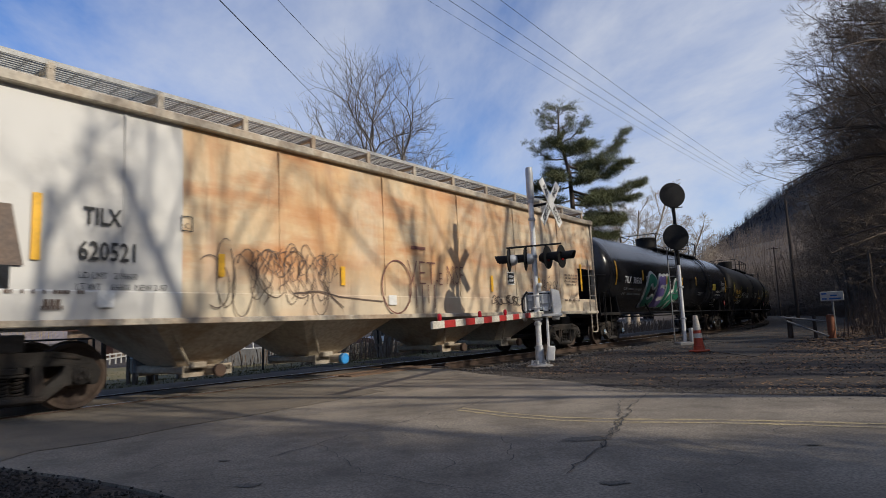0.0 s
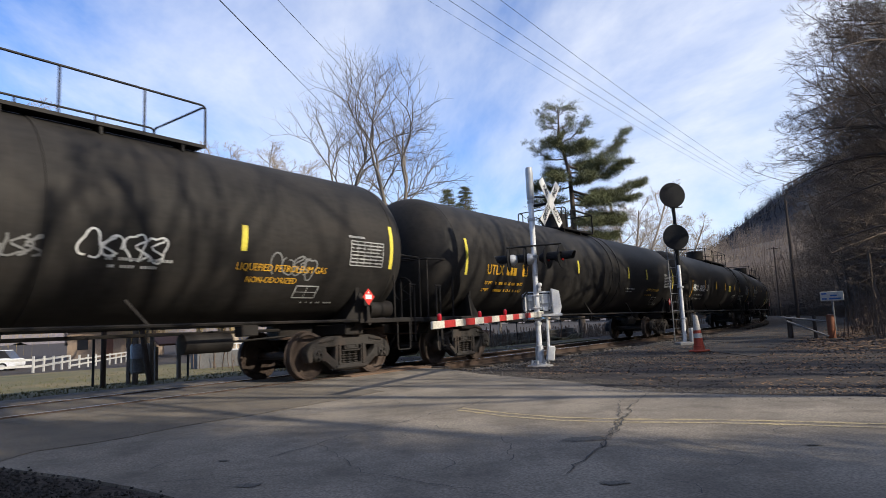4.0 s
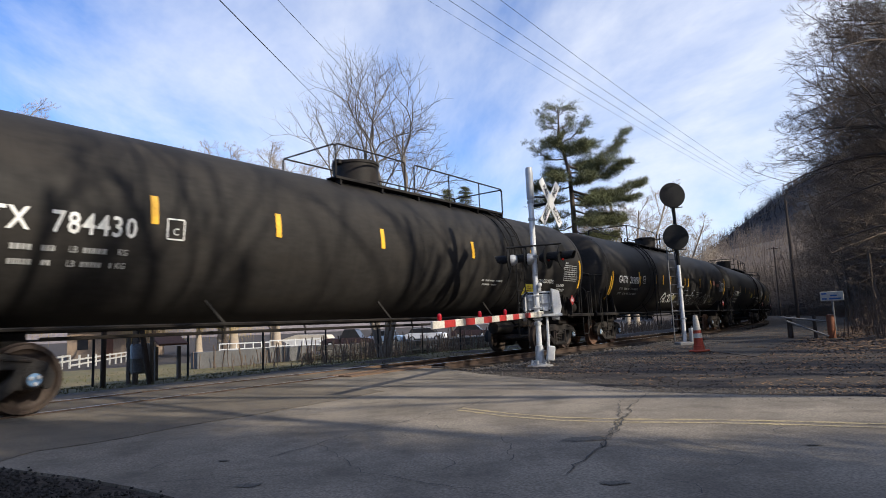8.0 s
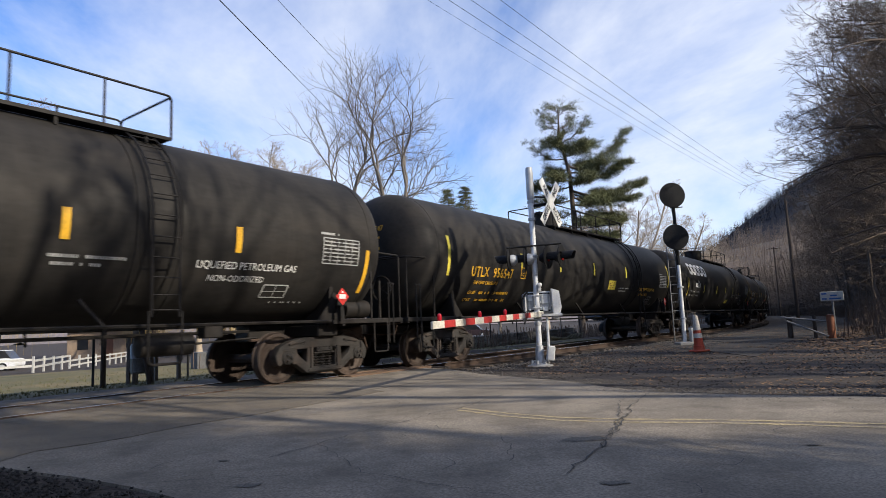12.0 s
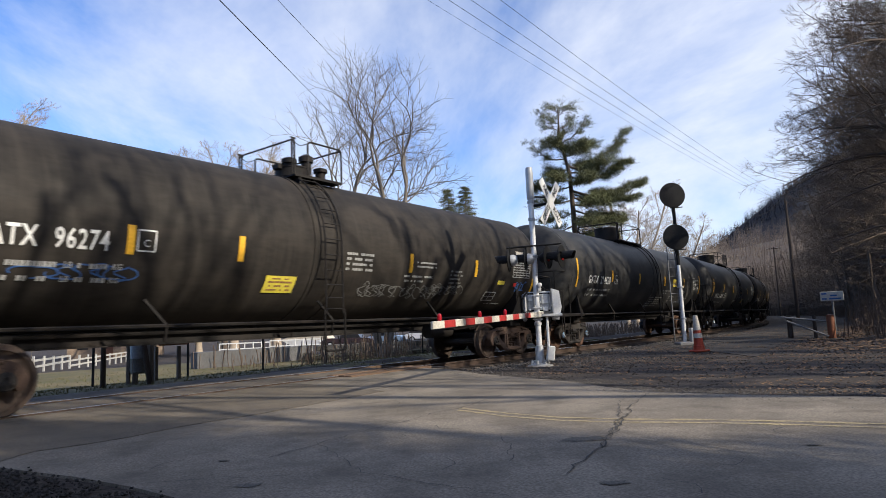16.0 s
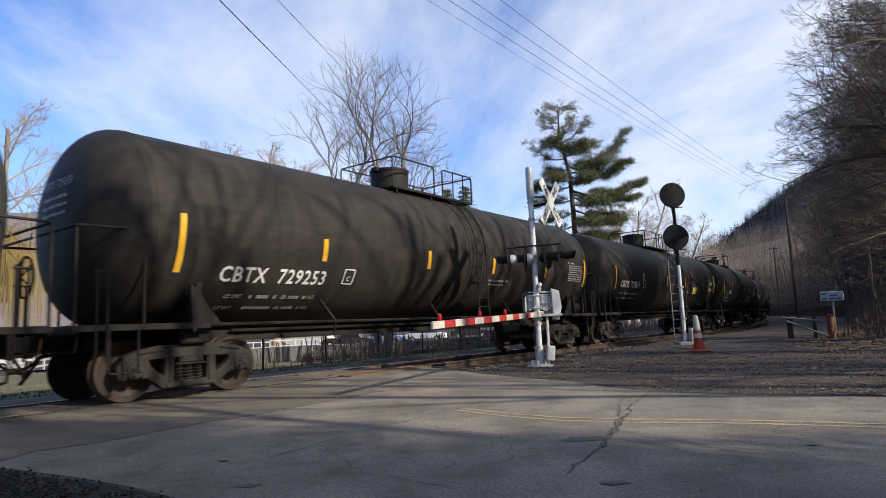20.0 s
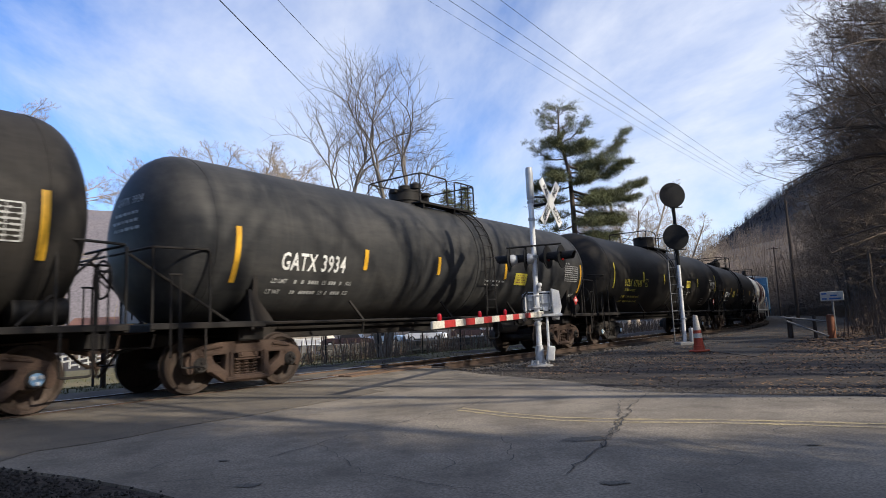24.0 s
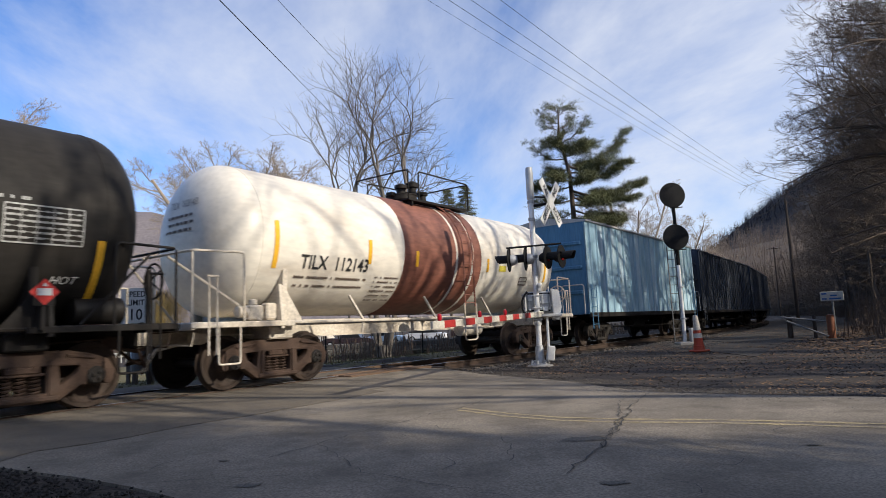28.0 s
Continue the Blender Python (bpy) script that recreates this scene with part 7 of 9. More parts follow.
# crossbuck, facing down the road towards the camera's right
face = Matrix.Rotation(radians(49), 4, "Z")
CB = Matrix.Translation((0.42, -0.12, 3.64)) @ face
for a, words, lift in ((52, ("CROSS", "ING"), 0.0), (-52, ("RAIL", "ROAD"), -0.014)):
    bm = bmesh.new()
    box(bm, (0, 0, 0), (1.22, 0.012, 0.21), bevel=0.003)
    blade = part("crossbuck_blade", bm, M["signal_white"], gate, "white crossbuck blade with black words", at=CB @ Matrix.Translation((0, lift, 0)) @ Matrix.Rotation(radians(-a), 4, "Y"))
    for w, x in zip(words, (-0.32, 0.34)):
        vs, fs = letters(w, 0.17, 0.80, 0.004)
        decal("lettering", [(x + u, -0.009, v - 0.0) for u, v in vs], fs, M["paint_black"], blade)
bm = bmesh.new()
tube(bm, [(0, 0, 3.60), (0.40, -0.10, 3.64)], 0.03, 8)
tube(bm, [(0, 0, 3.82), (0.36, -0.10, 3.78)], 0.02, 8)
part("crossbuck_bracket", bm, M["signal_black"], gate)
# two pairs of flashing lamps on cross arms
bm = bmesh.new()
tube(bm, [(-0.62, -0.05, 2.66), (0.62, -0.05, 2.72)], 0.022, 8)
for x in (-0.55, -0.18, 0.27, 0.58):
    tube(bm, [(x, -0.05, 2.68), (x, -0.05, 2.50)], 0.022, 6)
part("lamp_arm", bm, M["signal_black"], gate, smooth=True)


def flasher(parent, at, turn, lens_mat, pale, rad=0.255):
    head = at @ Matrix.Rotation(radians(turn), 4, "Z")
    bm = bmesh.new()
    lathe(bm, [(0.10, 0.05), (0.12, 0.0), (rad, -0.01), (rad + 0.005, -0.02), (rad, -0.03), (0.10, -0.032)], "y", 28)
    b = part("lamp_background", bm, M["signal_black"], parent, "round black lamp background", at=head, smooth=True)
    # Pale metal on the left pair paints sun glare onto black backs.
    bm = bmesh.new()
    lathe(bm, [(0.085, 0.02), (0.125, 0.03), (0.12, 0.10), (0.07, 0.17), (0.02, 0.18)], "y", 18)
    part("lamp_back", bm, M["galvanised"] if pale else M["signal_black"], b, "rounded lamp housing", smooth=True)
    bm = bmesh.new()
    lathe(bm, [(0.095, -0.030), (0.095, -0.05), (0.05, -0.065)], "y", 20)
    part("lens", bm, lens_mat, b, smooth=True)
    bm = bmesh.new()
    n = 12
    pts = []
    for i in range(n + 1):
        a = radians(-30 + 240 * i / n)
        pts.append((0.115 * math.cos(a), 0.115 * math.sin(a)))
    for i in range(n):
        q = [bm.verts.new((pts[i][0], -0.03, pts[i][1])), bm.verts.new((pts[i + 1][0], -0.03, pts[i + 1][1])),
             bm.verts.new((pts[i + 1][0], -0.29 - 0.05 * math.sin(radians(-30 + 240 * (i + 1) / n)), pts[i + 1][1])), bm.verts.new((pts[i][0], -0.29 - 0.05 * math.sin(radians(-30 + 240 * i / n)), pts[i][1]))]
        bm.faces.new(q)
    bmesh.ops.remove_doubles(bm, verts=bm.verts[:], dist=0.001)
    bmesh.ops.solidify(bm, geom=bm.faces[:], thickness=0.008)
    part("hood", bm, M["signal_black"], b)


for x, y, turn, mat in ((-0.55, -0.05, 254, M["red_lens"]), (-0.18, -0.05, 254, M["red_lens"]), (0.27, -0.12, 58, M["red_lens"]), (0.58, -0.12, 58, M["red_lens"])):
    flasher(gate, Matrix.Translation((x, y, 2.40 + 0.03 * x)), turn, mat, x < 0)

# block signal with two round targets, and its ladder
SIG = Vector((7.95, 20.75, -0.03))
sig = thing("railway_signal", "block signal mast with two round black targets", "signal", at=Matrix.Translation(SIG))
bm = bmesh.new()
box(bm, (0, 0, -0.05), (0.55, 0.55, 0.25), bevel=0.03)
part("footing", bm, M["concrete"], sig)
bm = bmesh.new()
tube(bm, [(0, 0, 0.05), (0, 0, 2.65)], 0.062, 14, 0.056)
part("mast_lower", bm, M["aluminium"], sig, "silver lower mast", smooth=True)
bm = bmesh.new()
tube(bm, [(0, 0, 2.65), (0, 0, 5.15)], 0.06, 14, 0.055)
part("mast_upper", bm, M["signal_black"], sig, "black upper mast", smooth=True)
for z in (5.02, 3.58):
    bm = bmesh.new()
    lathe(bm, [(0.10, -0.26), (0.42, -0.24), (0.435, -0.225), (0.42, -0.21), (0.12, -0.20)], "y", 36, (-0.09, 0, z))
    t = part("target_disc", bm, M["signal_black"], sig, "round black signal background", smooth=True)
    bm = bmesh.new()
    box(bm, (-0.09, -0.10, z), (0.30, 0.22, 0.34), bevel=0.03)
    part("lamp_case", bm, M["signal_black"], t)
    bm = bmesh.new()
    tube(bm, bend([(-0.05, -0.08, z - 0.2), (-0.10, -0.1, z - 0.52), (0, 0, z - 0.75)], 0.12), 0.02, 6)
    tube(bm, [(-0.2, -0.22, z - 0.44), (0.22, -0.22, z - 0.42)], 0.018, 6)
    part("cable_loop", bm, M["signal_black"], sig, smooth=True)
ladder(sig, -0.20, 0.02, 0.1, 0.06, 3.3, 0.26, 11, M["pipe_grey"], "ladder")
for z in (0.85, 1.9):
    bm = bmesh.new()
    lathe(bm, [(0.07, z - 0.03), (0.10, z - 0.025), (0.10, z + 0.025), (0.07, z + 0.03)], "z", 14)
    part("mast_clamp", bm, M["galvanised"], sig, smooth=True)
bm = bmesh.new()
box(bm, (0.22, -0.1, 0.28), (0.16, 0.2, 0.5), bevel=0.02)
part("junction_box", bm, M["galvanised"], sig)

cone = thing("traffic_cone", "tall scuffed orange traffic cone with white collars", "traffic cone", at=pose(6.62, 16.35, -0.03, 0, -3, 20))
bm = bmesh.new()
box(bm, (0, 0, 0.025), (0.38, 0.38, 0.05), bevel=0.02)
part("base", bm, M["cone_orange"], cone)
bm = bmesh.new()
lathe(bm, [(0.15, 0.05), (0.135, 0.14), (0.135, 0.16), (0.125, 0.17), (0.095, 0.50)], "z", 24)
part("body", bm, M["cone_orange"], cone, smooth=True)
for z0, z1, m in ((0.36, 0.48, "arm_white"), (0.48, 0.56, "cone_orange"), (0.56, 0.74, "arm_white"), (0.74, 0.95, "paint_cream")):
    r0, r1 = 0.15 - 0.1 * z0 + 0.002, 0.15 - 0.1 * z1 + 0.002
    bm = bmesh.new()
    lathe(bm, [(r0, z0), (r1, z1 - 0.002)], "z", 24)
    part("collar", bm, M[m], cone, smooth=True)

# barrier by the lane: two leaning pipes on posts, and an orange post
bar = thing("road_barrier", "small pipe barrier with leaning white rails beside the lane", "barrier", at=Matrix.Translation((12.2, 21.3, 0)))
for x, y in ((-0.1, 0.5), (0.5, 0.1), (0.05, 0.9)):
    bm = bmesh.new()
    gzz = ground_z(12.2 + x, 21.3 + y)
    tube(bm, [(x, y, gzz - 0.1), (x, y, gzz + 0.78)], 0.06, 8)
    part("post", bm, M["wood_dark"], bar)
bm = bmesh.new()
tube(bm, [(-0.55, 0.3, 0.72), (0.85, -0.35, 0.50)], 0.032, 8)
part("rail", bm, M["pipe_grey"], bar)
bm = bmesh.new()
tube(bm, [(-0.45, 0.1, 0.58), (0.55, -0.55, 0.03)], 0.032, 8)
part("rail", bm, M["pipe_grey"], bar)
bm = bmesh.new()
lathe(bm, [(0.12, -0.1), (0.12, 0.72), (0.11, 0.78), (0.03, 0.80)], "z", 14)
tagged(part("bollard", bm, M["post_orange"], None, smooth=True, at=Matrix.Translation((12.95, 20.9, ground_z(12.95, 20.9)))), "rusty orange steel bollard by the lane", "bollard")

sx, sy = 15.1, 24.1
sign = thing("notice_sign", "white notice sign on a thin post", "sign", at=pose(sx, sy, ground_z(sx, sy), 0, 0, -30))
zs = 1.43 - ground_z(sx, sy)
bm = bmesh.new()
tube(bm, [(0, 0.03, -0.1), (0, 0.03, zs + 0.1)], 0.035, 8)
part("post", bm, M["pipe_grey"], sign)
bm = bmesh.new()
box(bm, (0, 0, zs), (0.78, 0.02, 0.36), bevel=0.01)
pn = part("panel", bm, M["arm_white"], sign, "white panel with small print")
for x, z, w in ((-0.26, 0.10, 0.18), (0.05, 0.02, 0.22), (-0.26, -0.10, 0.16), (0.10, -0.10, 0.40)):
    bm = bmesh.new()
    box(bm, (x, -0.013, zs + z), (w, 0.004, 0.06))
    part("print_bar", bm, M["paint_blue"], pn)

# brown equipment cabinet at the foot of the bank
cab = thing("equipment_cabinet", "dark brown steel equipment cabinet", "cabinet", at=pose(14.25, 18.25, -0.25, 0, 0, 37))
bm = bmesh.new()
box(bm, (0, 0, 1.30), (1.5, 1.3, 2.6), bevel=0.02)
part("body", bm, M["cabinet_brown"], cab)
bm = bmesh.new()
box(bm, (0, 0, 2.66), (1.75, 1.55, 0.10), bevel=0.02)
part("roof", bm, M["cabinet_brown"], cab)
bm = bmesh.new()
box(bm, (-0.77, -0.1, 1.3), (0.03, 0.95, 2.3), bevel=0.01)
dr = part("door", bm, M["cabinet_brown"], cab)
bm = bmesh.new()
box(bm, (-0.80, 0.25, 1.25), (0.04, 0.05, 0.2), bevel=0.01)
part("handle", bm, M["galvanised"], dr)

# ---- utility poles and wires ----
POLES = []


def utility_pole(x, y, top, lean=0.0, arms=1, near=True):
    z = ground_z(x, y)
    p = thing("utility_pole", "weathered brown wooden utility pole", "utility pole", "utility poles along the lane", Matrix.Translation((x, y, z)))
    bm = bmesh.new()
    tube(bm, [(0, 0, -0.3), (lean * 0.5, 0, (top - z) / 2), (lean, 0, top - z)], 0.17, 12, 0.11)
    part("pole", bm, M["wood_dark"], p, smooth=True)
    for i in range(arms):
        bm = bmesh.new()
        box(bm, (lean, 0, top - z - 0.3 - i * 0.9), (2.3, 0.10, 0.12), Matrix.Rotation(radians(-30), 4, "Z"), bevel=0.01)
        a = part("crossarm", bm, M["wood_dark"], p)
        for k in (-1.0, -0.5, 0.5, 1.0):
            bm = bmesh.new()
            c, s = math.cos(radians(-30)), math.sin(radians(-30))
            lathe(bm, [(0.03, 0.06), (0.05, 0.10), (0.03, 0.16)], "z", 8, (lean + k * c, k * s, top - z - 0.3 - i * 0.9))
            part("insulator", bm, M["signal_white"], a)
    POLES.append((x, y, top))
    return p


utility_pole(34.1, 60.0, 11.9, arms=0)
utility_pole(56.8, 105.0, 11.9)
utility_pole(80.0, 150.0, 12.0)
utility_pole(-25.0, -34.0, 11.5)


def wire(a, b, sag, r, name="overhead_wire"):
    bm = bmesh.new()
    a, b = Vector(a), Vector(b)
    tube(bm, [a + (b - a) * t - Vector((0, 0, 4 * sag * t * (1 - t))) for t in (i / 24 for i in range(25))], r, 4)
    return tagged(part(name, bm, M["signal_black"], None), "thin black overhead power line", "wire", "overhead wires")


for a, b, r in (((-3.25, 12.6, 10.25), (34.0, 60.0, 11.4), 0.0045), ((-2.98, 12.52, 10.45), (34.0, 60.0, 11.6), 0.0065),
                ((-2.48, 12.54, 10.57), (34.2, 60.0, 11.8), 0.0065), ((-1.26, 12.81, 10.45), (34.4, 60.0, 11.95), 0.0065)):
    d = Vector(b) - Vector(a)
    wire(Vector(a) - d * 0.9, a, 0.0, r)
    wire(a, b, 0.55, r)
for x in (-0.6, 0.0, 0.6):
    wire((34.1 + x, 60, 11.8), (56.8 + x, 105, 11.8), 0.7, 0.012)
    wire((56.8 + x, 105, 11.8), (80.0 + x, 150, 12.0), 0.7, 0.012)
for a, b, r in (((-4.96, 10.87, 8.24), (-8.57, 66.42, 21.31), 0.013), ((-3.81, 11.29, 8.29), (-3.52, 66.62, 22.13), 0.007)):
    d = Vector(b) - Vector(a)
    wire(Vector(a) - d * 0.4, Vector(b) + d * 0.4, 0.0, r)

# ---- things beyond the track ----
sp = thing("speed_limit_sign", "white speed limit sign on a wooden post", "sign", at=pose(-6.62, 13.15, -0.12, 0, 0, 14))
bm = bmesh.new()
box(bm, (0, 0.07, 0.9), (0.10, 0.10, 2.1), bevel=0.01)
part("post", bm, M["wood_grey"], sp)
bm = bmesh.new()
box(bm, (0, 0, 1.74), (0.61, 0.012, 0.76), bevel=0.004)
pn = part("panel", bm, M["signal_white"], sp, "white panel with black words")
for body, z, size in (("SPEED", 1.98, 0.17), ("LIMIT", 1.80, 0.17), ("10", 1.54, 0.34)):
    vs, fs = letters(body, size, 0.85, 0.003)
    decal("lettering", [(u, -0.009, z + v) for u, v in vs], fs, M["paint_black"], pn)

for i, (x, y, zt, lean, r) in enumerate(((-7.0, 12.64, 1.05, 0.0, 0.055), (-6.15, 13.0, 1.12, -0.28, 0.06))):
    bm = bmesh.new()
    tube(bm, [(0, 0, -0.3), (lean, 0, zt + 0.25)], r, 10, r * 0.9)
    tagged(part("wooden_post", bm, M["wood_dark"], None, at=Matrix.Translation((x, y, -0.12))), "dark weathered wooden post on the lawn", "post", "posts on the lawn")
can = thing("litter_barrel", "grey litter barrel between two wooden posts", "litter bin", at=Matrix.Translation((-6.6, 13.35, -0.14)))
bm = bmesh.new()
lathe(bm, [(0.17, 0.32), (0.20, 0.36), (0.20, 0.62), (0.21, 0.64), (0.20, 0.66), (0.20, 0.90), (0.18, 0.95)], "z", 22)
part("barrel", bm, M["pipe_grey"], can, smooth=True)
for x in (-0.25, 0.25):
    bm = bmesh.new()
    box(bm, (x, 0, 0.5), (0.07, 0.07, 1.30), bevel=0.01)
    part("post", bm, M["wood_grey"], can)
ki = thing("notice_lectern", "low wooden notice lectern with a sloped brown top", "lectern", at=pose(-6.62, 14.7, -0.10, 0, 0, 53))
for x in (-0.28, 0.28):
    bm = bmesh.new()
    box(bm, (x, 0, 0.38), (0.08, 0.08, 0.85), bevel=0.008)
    part("leg", bm, M["wood_grey"], ki)
bm = bmesh.new()
box(bm, (0, 0, 0.98), (0.72, 0.60, 0.05), Matrix.Rotation(radians(26), 4, "X"), bevel=0.01)
part("top", bm, M["wood_roof"], ki)


M["fence_white"] = surface("fence_white", (0.50, 0.49, 0.45), (0.38, 0.37, 0.34), 0.7, 0, 2, 30, 0.05)


def rail_fence(name, label, pts, posts_every, height, rails, mat, post=0.05, group="", board=False):
    """A fence along points; each post and rail is a part."""
    f = thing(name, label, "fence", group)
    run = [Vector((x, y, ground_z(x, y))) for x, y in pts]
    for a, b in zip(run, run[1:]):
        n = max(1, round((b - a).length / posts_every))
        for i in range(n + 1):
            if i == n and b is not run[-1]:
                continue
            p = a + (b - a) * i / n
            bm = bmesh.new()
            box(bm, (p.x, p.y, p.z + height / 2 - 0.1), (post * 2, post * 2, height + 0.2), bevel=0.006)
            part("post", bm, mat, f)
        for z in rails:
            bm = bmesh.new()
            if board:
                d = (b - a).normalized()
                box(bm, (a + b) / 2 + Vector((0, 0, z)), ((b - a).length, 0.03, board), Matrix.Rotation(math.atan2(d.y, d.x), 4, "Z"))
            else:
                tube(bm, [a + Vector((0, 0, z)), b + Vector((0, 0, z))], 0.025, 6)
            part("rail", bm, mat, f)
    return f


rail_fence("rail_fence", "dark steel pipe fence beyond the track", [tr(-12, 3.6), tr(-3, 3.7), tr(2.0, 3.8)], 4.5, 1.05, (0.98, 0.60), M["signal_black"], 0.03)
rail_fence("rail_fence", "dark steel pipe fence beyond the track", [tr(4.5, 6.0), tr(12, 6.0), tr(22, 5.6), tr(34, 5.5)], 2.6, 1.25, (1.2,), M["signal_black"], 0.025)
rail_fence("board_fence", "low white board fence round the car park", [(-27, 25), (-20, 30), (-22.5, 37), (-28, 55), (-34, 72)], 2.0, 0.78, (0.66, 0.36), M["fence_white"], 0.045, board=0.11)
rail_fence("board_fence", "white railing on the bridge wall", [(-16.5, 45.0), (-12.9, 45.2), (-9.3, 45.5)], 0.6, 0.95, (0.9, 0.5), M["signal_white"], 0.03, board=0.08)

# abutment and rough stone wall
M["wall_grey"] = surface("wall_grey", (0.085, 0.085, 0.088), (0.13, 0.128, 0.126), 0.9, 0, 0.8, 30, 0.2, dark=0.7)
bm = bmesh.new()
box(bm, (0, 0, -0.25), (5.2, 0.5, 1.05), bevel=0.02)
tagged(part("wall_abutment", bm, M["wall_grey"], None, at=pose(-8.2, 26.2, 0, 0, 0, 50)), "dark grey concrete abutment wall", "wall", kind="structure")
sw = thing("stone_wall", "rough grey stone wall with ivy", "wall", kind="structure")
rnd = random.Random(8)
blocks = []
for v in range(3):
    bm = bmesh.new()
    bmesh.ops.create_cube(bm, size=1)
    for q in bm.verts:
        q.co = Vector((q.co.x * 0.52, q.co.y * 0.40, q.co.z * 0.22)) + Vector((rnd.uniform(-0.05, 0.05), rnd.uniform(-0.04, 0.04), rnd.uniform(-0.025, 0.025)))
    bmesh.ops.bevel(bm, geom=bm.edges[:], offset=0.025, segments=1, affect="EDGES")
    blocks.append(make_mesh("stone", bm, [M["wall_stone"] if "wall_stone" in M else M.setdefault("wall_stone", surface("wall_stone", (0.085, 0.080, 0.072), (0.14, 0.13, 0.115), 0.95, 0, 3, 30, 0.4, dark=0.5, vary=0.4))], False))
for row in range(3):
    for i in range(30):
        t = (i + 0.5 * (row % 2)) / 30
        x, y = -5.6 + 12.6 * t, 27.6 + 6.4 * t
        part("stone", blocks[rnd.randrange(3)], None, sw, at=pose(x, y + rnd.uniform(-0.04, 0.04), ground_z(x, y) + 0.10 + 0.215 * row, 0, 0, 27 + rnd.uniform(-3, 3)))


M["ivy"] = surface("ivy", (0.075, 0.080, 0.038), (0.13, 0.105, 0.065), 0.9, 0, 3, 20, 0)


def ivy_place(rnd):
    t = rnd.random()
    x, y = -6.2 + 13.4 * t, 27.0 + 6.6 * t - 0.9 * rnd.random()
    return x, y, ground_z(x, y) + 0.42 * rnd.random() ** 1.6 * (0.6 + 0.4 * noise.noise((x * 0.9, 0, 4)))


leaves("ivy_bank", 9000, ivy_place, 0.065, M["ivy"], "low ivy and brambles before the stone wall", 33)


# parked cars
def parked_car(x, y, rz, paint, label, size=(4.4, 1.78, 1.45), kind="hatch"):
    L, W, H = size
    c = thing("parked_car", label, "car", "cars in the car park", pose(x, y, ground_z(x, y), 0, 0, rz))
    bm = bmesh.new()
    prof = [(-L / 2, 0.32), (-L / 2, 0.72), (-L / 2 + 0.25, 0.86), (-L / 2 + 1.0, 0.92), (L / 2 - 0.6, 0.95), (L / 2 - 0.08, 0.85), (L / 2, 0.60), (L / 2 - 0.05, 0.32)]
    prism(bm, prof, -W / 2, W / 2)
    bmesh.ops.bevel(bm, geom=[e for e in bm.edges if e.calc_length() > 0.3], offset=0.05, segments=2, affect="EDGES")
    part("body", bm, paint, c, smooth=True)
    bm = bmesh.new()
    a, b = ((-L / 2 + 0.95, L / 2 - 0.35) if kind != "pickup" else (-L / 2 + 1.2, L / 2 - 1.9))
    prism(bm, [(a, 0.90), (a + 0.6, H), (b - 0.45, H), (b, 0.90)], -W / 2 + 0.12, W / 2 - 0.12)
    part("cabin", bm, M["car_glass"], c, smooth=False)
    bm = bmesh.new()
    prism(bm, [(a + 0.55, H - 0.02), (a + 0.65, H + 0.03), (b - 0.5, H + 0.03), (b - 0.42, H - 0.02)], -W / 2 + 0.14, W / 2 - 0.14)
    part("roof", bm, paint, c)
    for wx in (-L / 2 + 0.8, L / 2 - 0.85):
        for wy in (-W / 2 + 0.08, W / 2 - 0.08):
            bm = bmesh.new()
            lathe(bm, [(0.2, -0.1), (0.30, -0.1), (0.32, -0.06), (0.32, 0.06), (0.30, 0.1), (0.2, 0.1)], "y", 18, (wx, wy, 0.32))
            w = part("wheel", bm, M["signal_black"], c, smooth=True)
            bm = bmesh.new()
            lathe(bm, [(0.19, -0.11), (0.19, 0.11)], "y", 12, (wx, wy, 0.32))
            part("rim", bm, M["galvanised"], w)
    return c


M["car_glass"] = surface("car_glass", (0.02, 0.022, 0.025), (0.03, 0.03, 0.034), 0.1, 0, 3, 20, 0)
M["car_white"] = surface("car_white", (0.72, 0.72, 0.72), (0.65, 0.65, 0.65), 0.25, 0, 3, 20, 0)
M["car_maroon"] = surface("car_maroon", (0.035, 0.025, 0.028), (0.05, 0.03, 0.032), 0.3, 0, 3, 20, 0)
M["car_blue"] = surface("car_blue", (0.30, 0.40, 0.52), (0.26, 0.36, 0.48), 0.25, 0, 3, 20, 0)
parked_car(-10.2, 65.0, 172, M["car_maroon"], "dark maroon parked pickup in the car park", (5.3, 1.95, 1.8), "pickup")
parked_car(-6.6, 69.0, 160, M["car_blue"], "pale blue parked car in the car park")
parked_car(-2.2, 67.5, 165, M["car_white"], "white parked car in the car park")
parked_car(2.8, 70.0, 170, M["car_maroon"], "dark parked car in the car park")
parked_car(-34.0, 45.5, 15, M["car_white"], "white parked car beyond the fence", (4.8, 1.85, 1.5))
parked_car(-39.0, 46.5, 15, M["car_white"], "white parked car beyond the fence", (4.8, 1.85, 1.6))
# boat under a cream cover on its trailer
bt = thing("covered_boat", "boat under a cream cover on a trailer", "boat", at=pose(-14.6, 66.0, ground_z(-14.6, 66.0), 0, 0, 168))
bm = bmesh.new()
prism(bm, [(-2.6, 0.95), (-2.4, 0.55), (1.8, 0.55), (2.9, 1.05)], -0.95, 0.95)
part("hull", bm, M["car_white"], bt)
bm = bmesh.new()
prism(bm, [(-2.6, 0.96), (2.9, 1.06), (1.2, 1.55), (-2.2, 1.45)], -0.9, 0.9)
part("cover", bm, M["paint_cream"], bt, "cream canvas cover")
bm = bmesh.new()
tube(bm, [(-2.6, 0, 0.45), (3.8, 0, 0.45)], 0.06, 6)
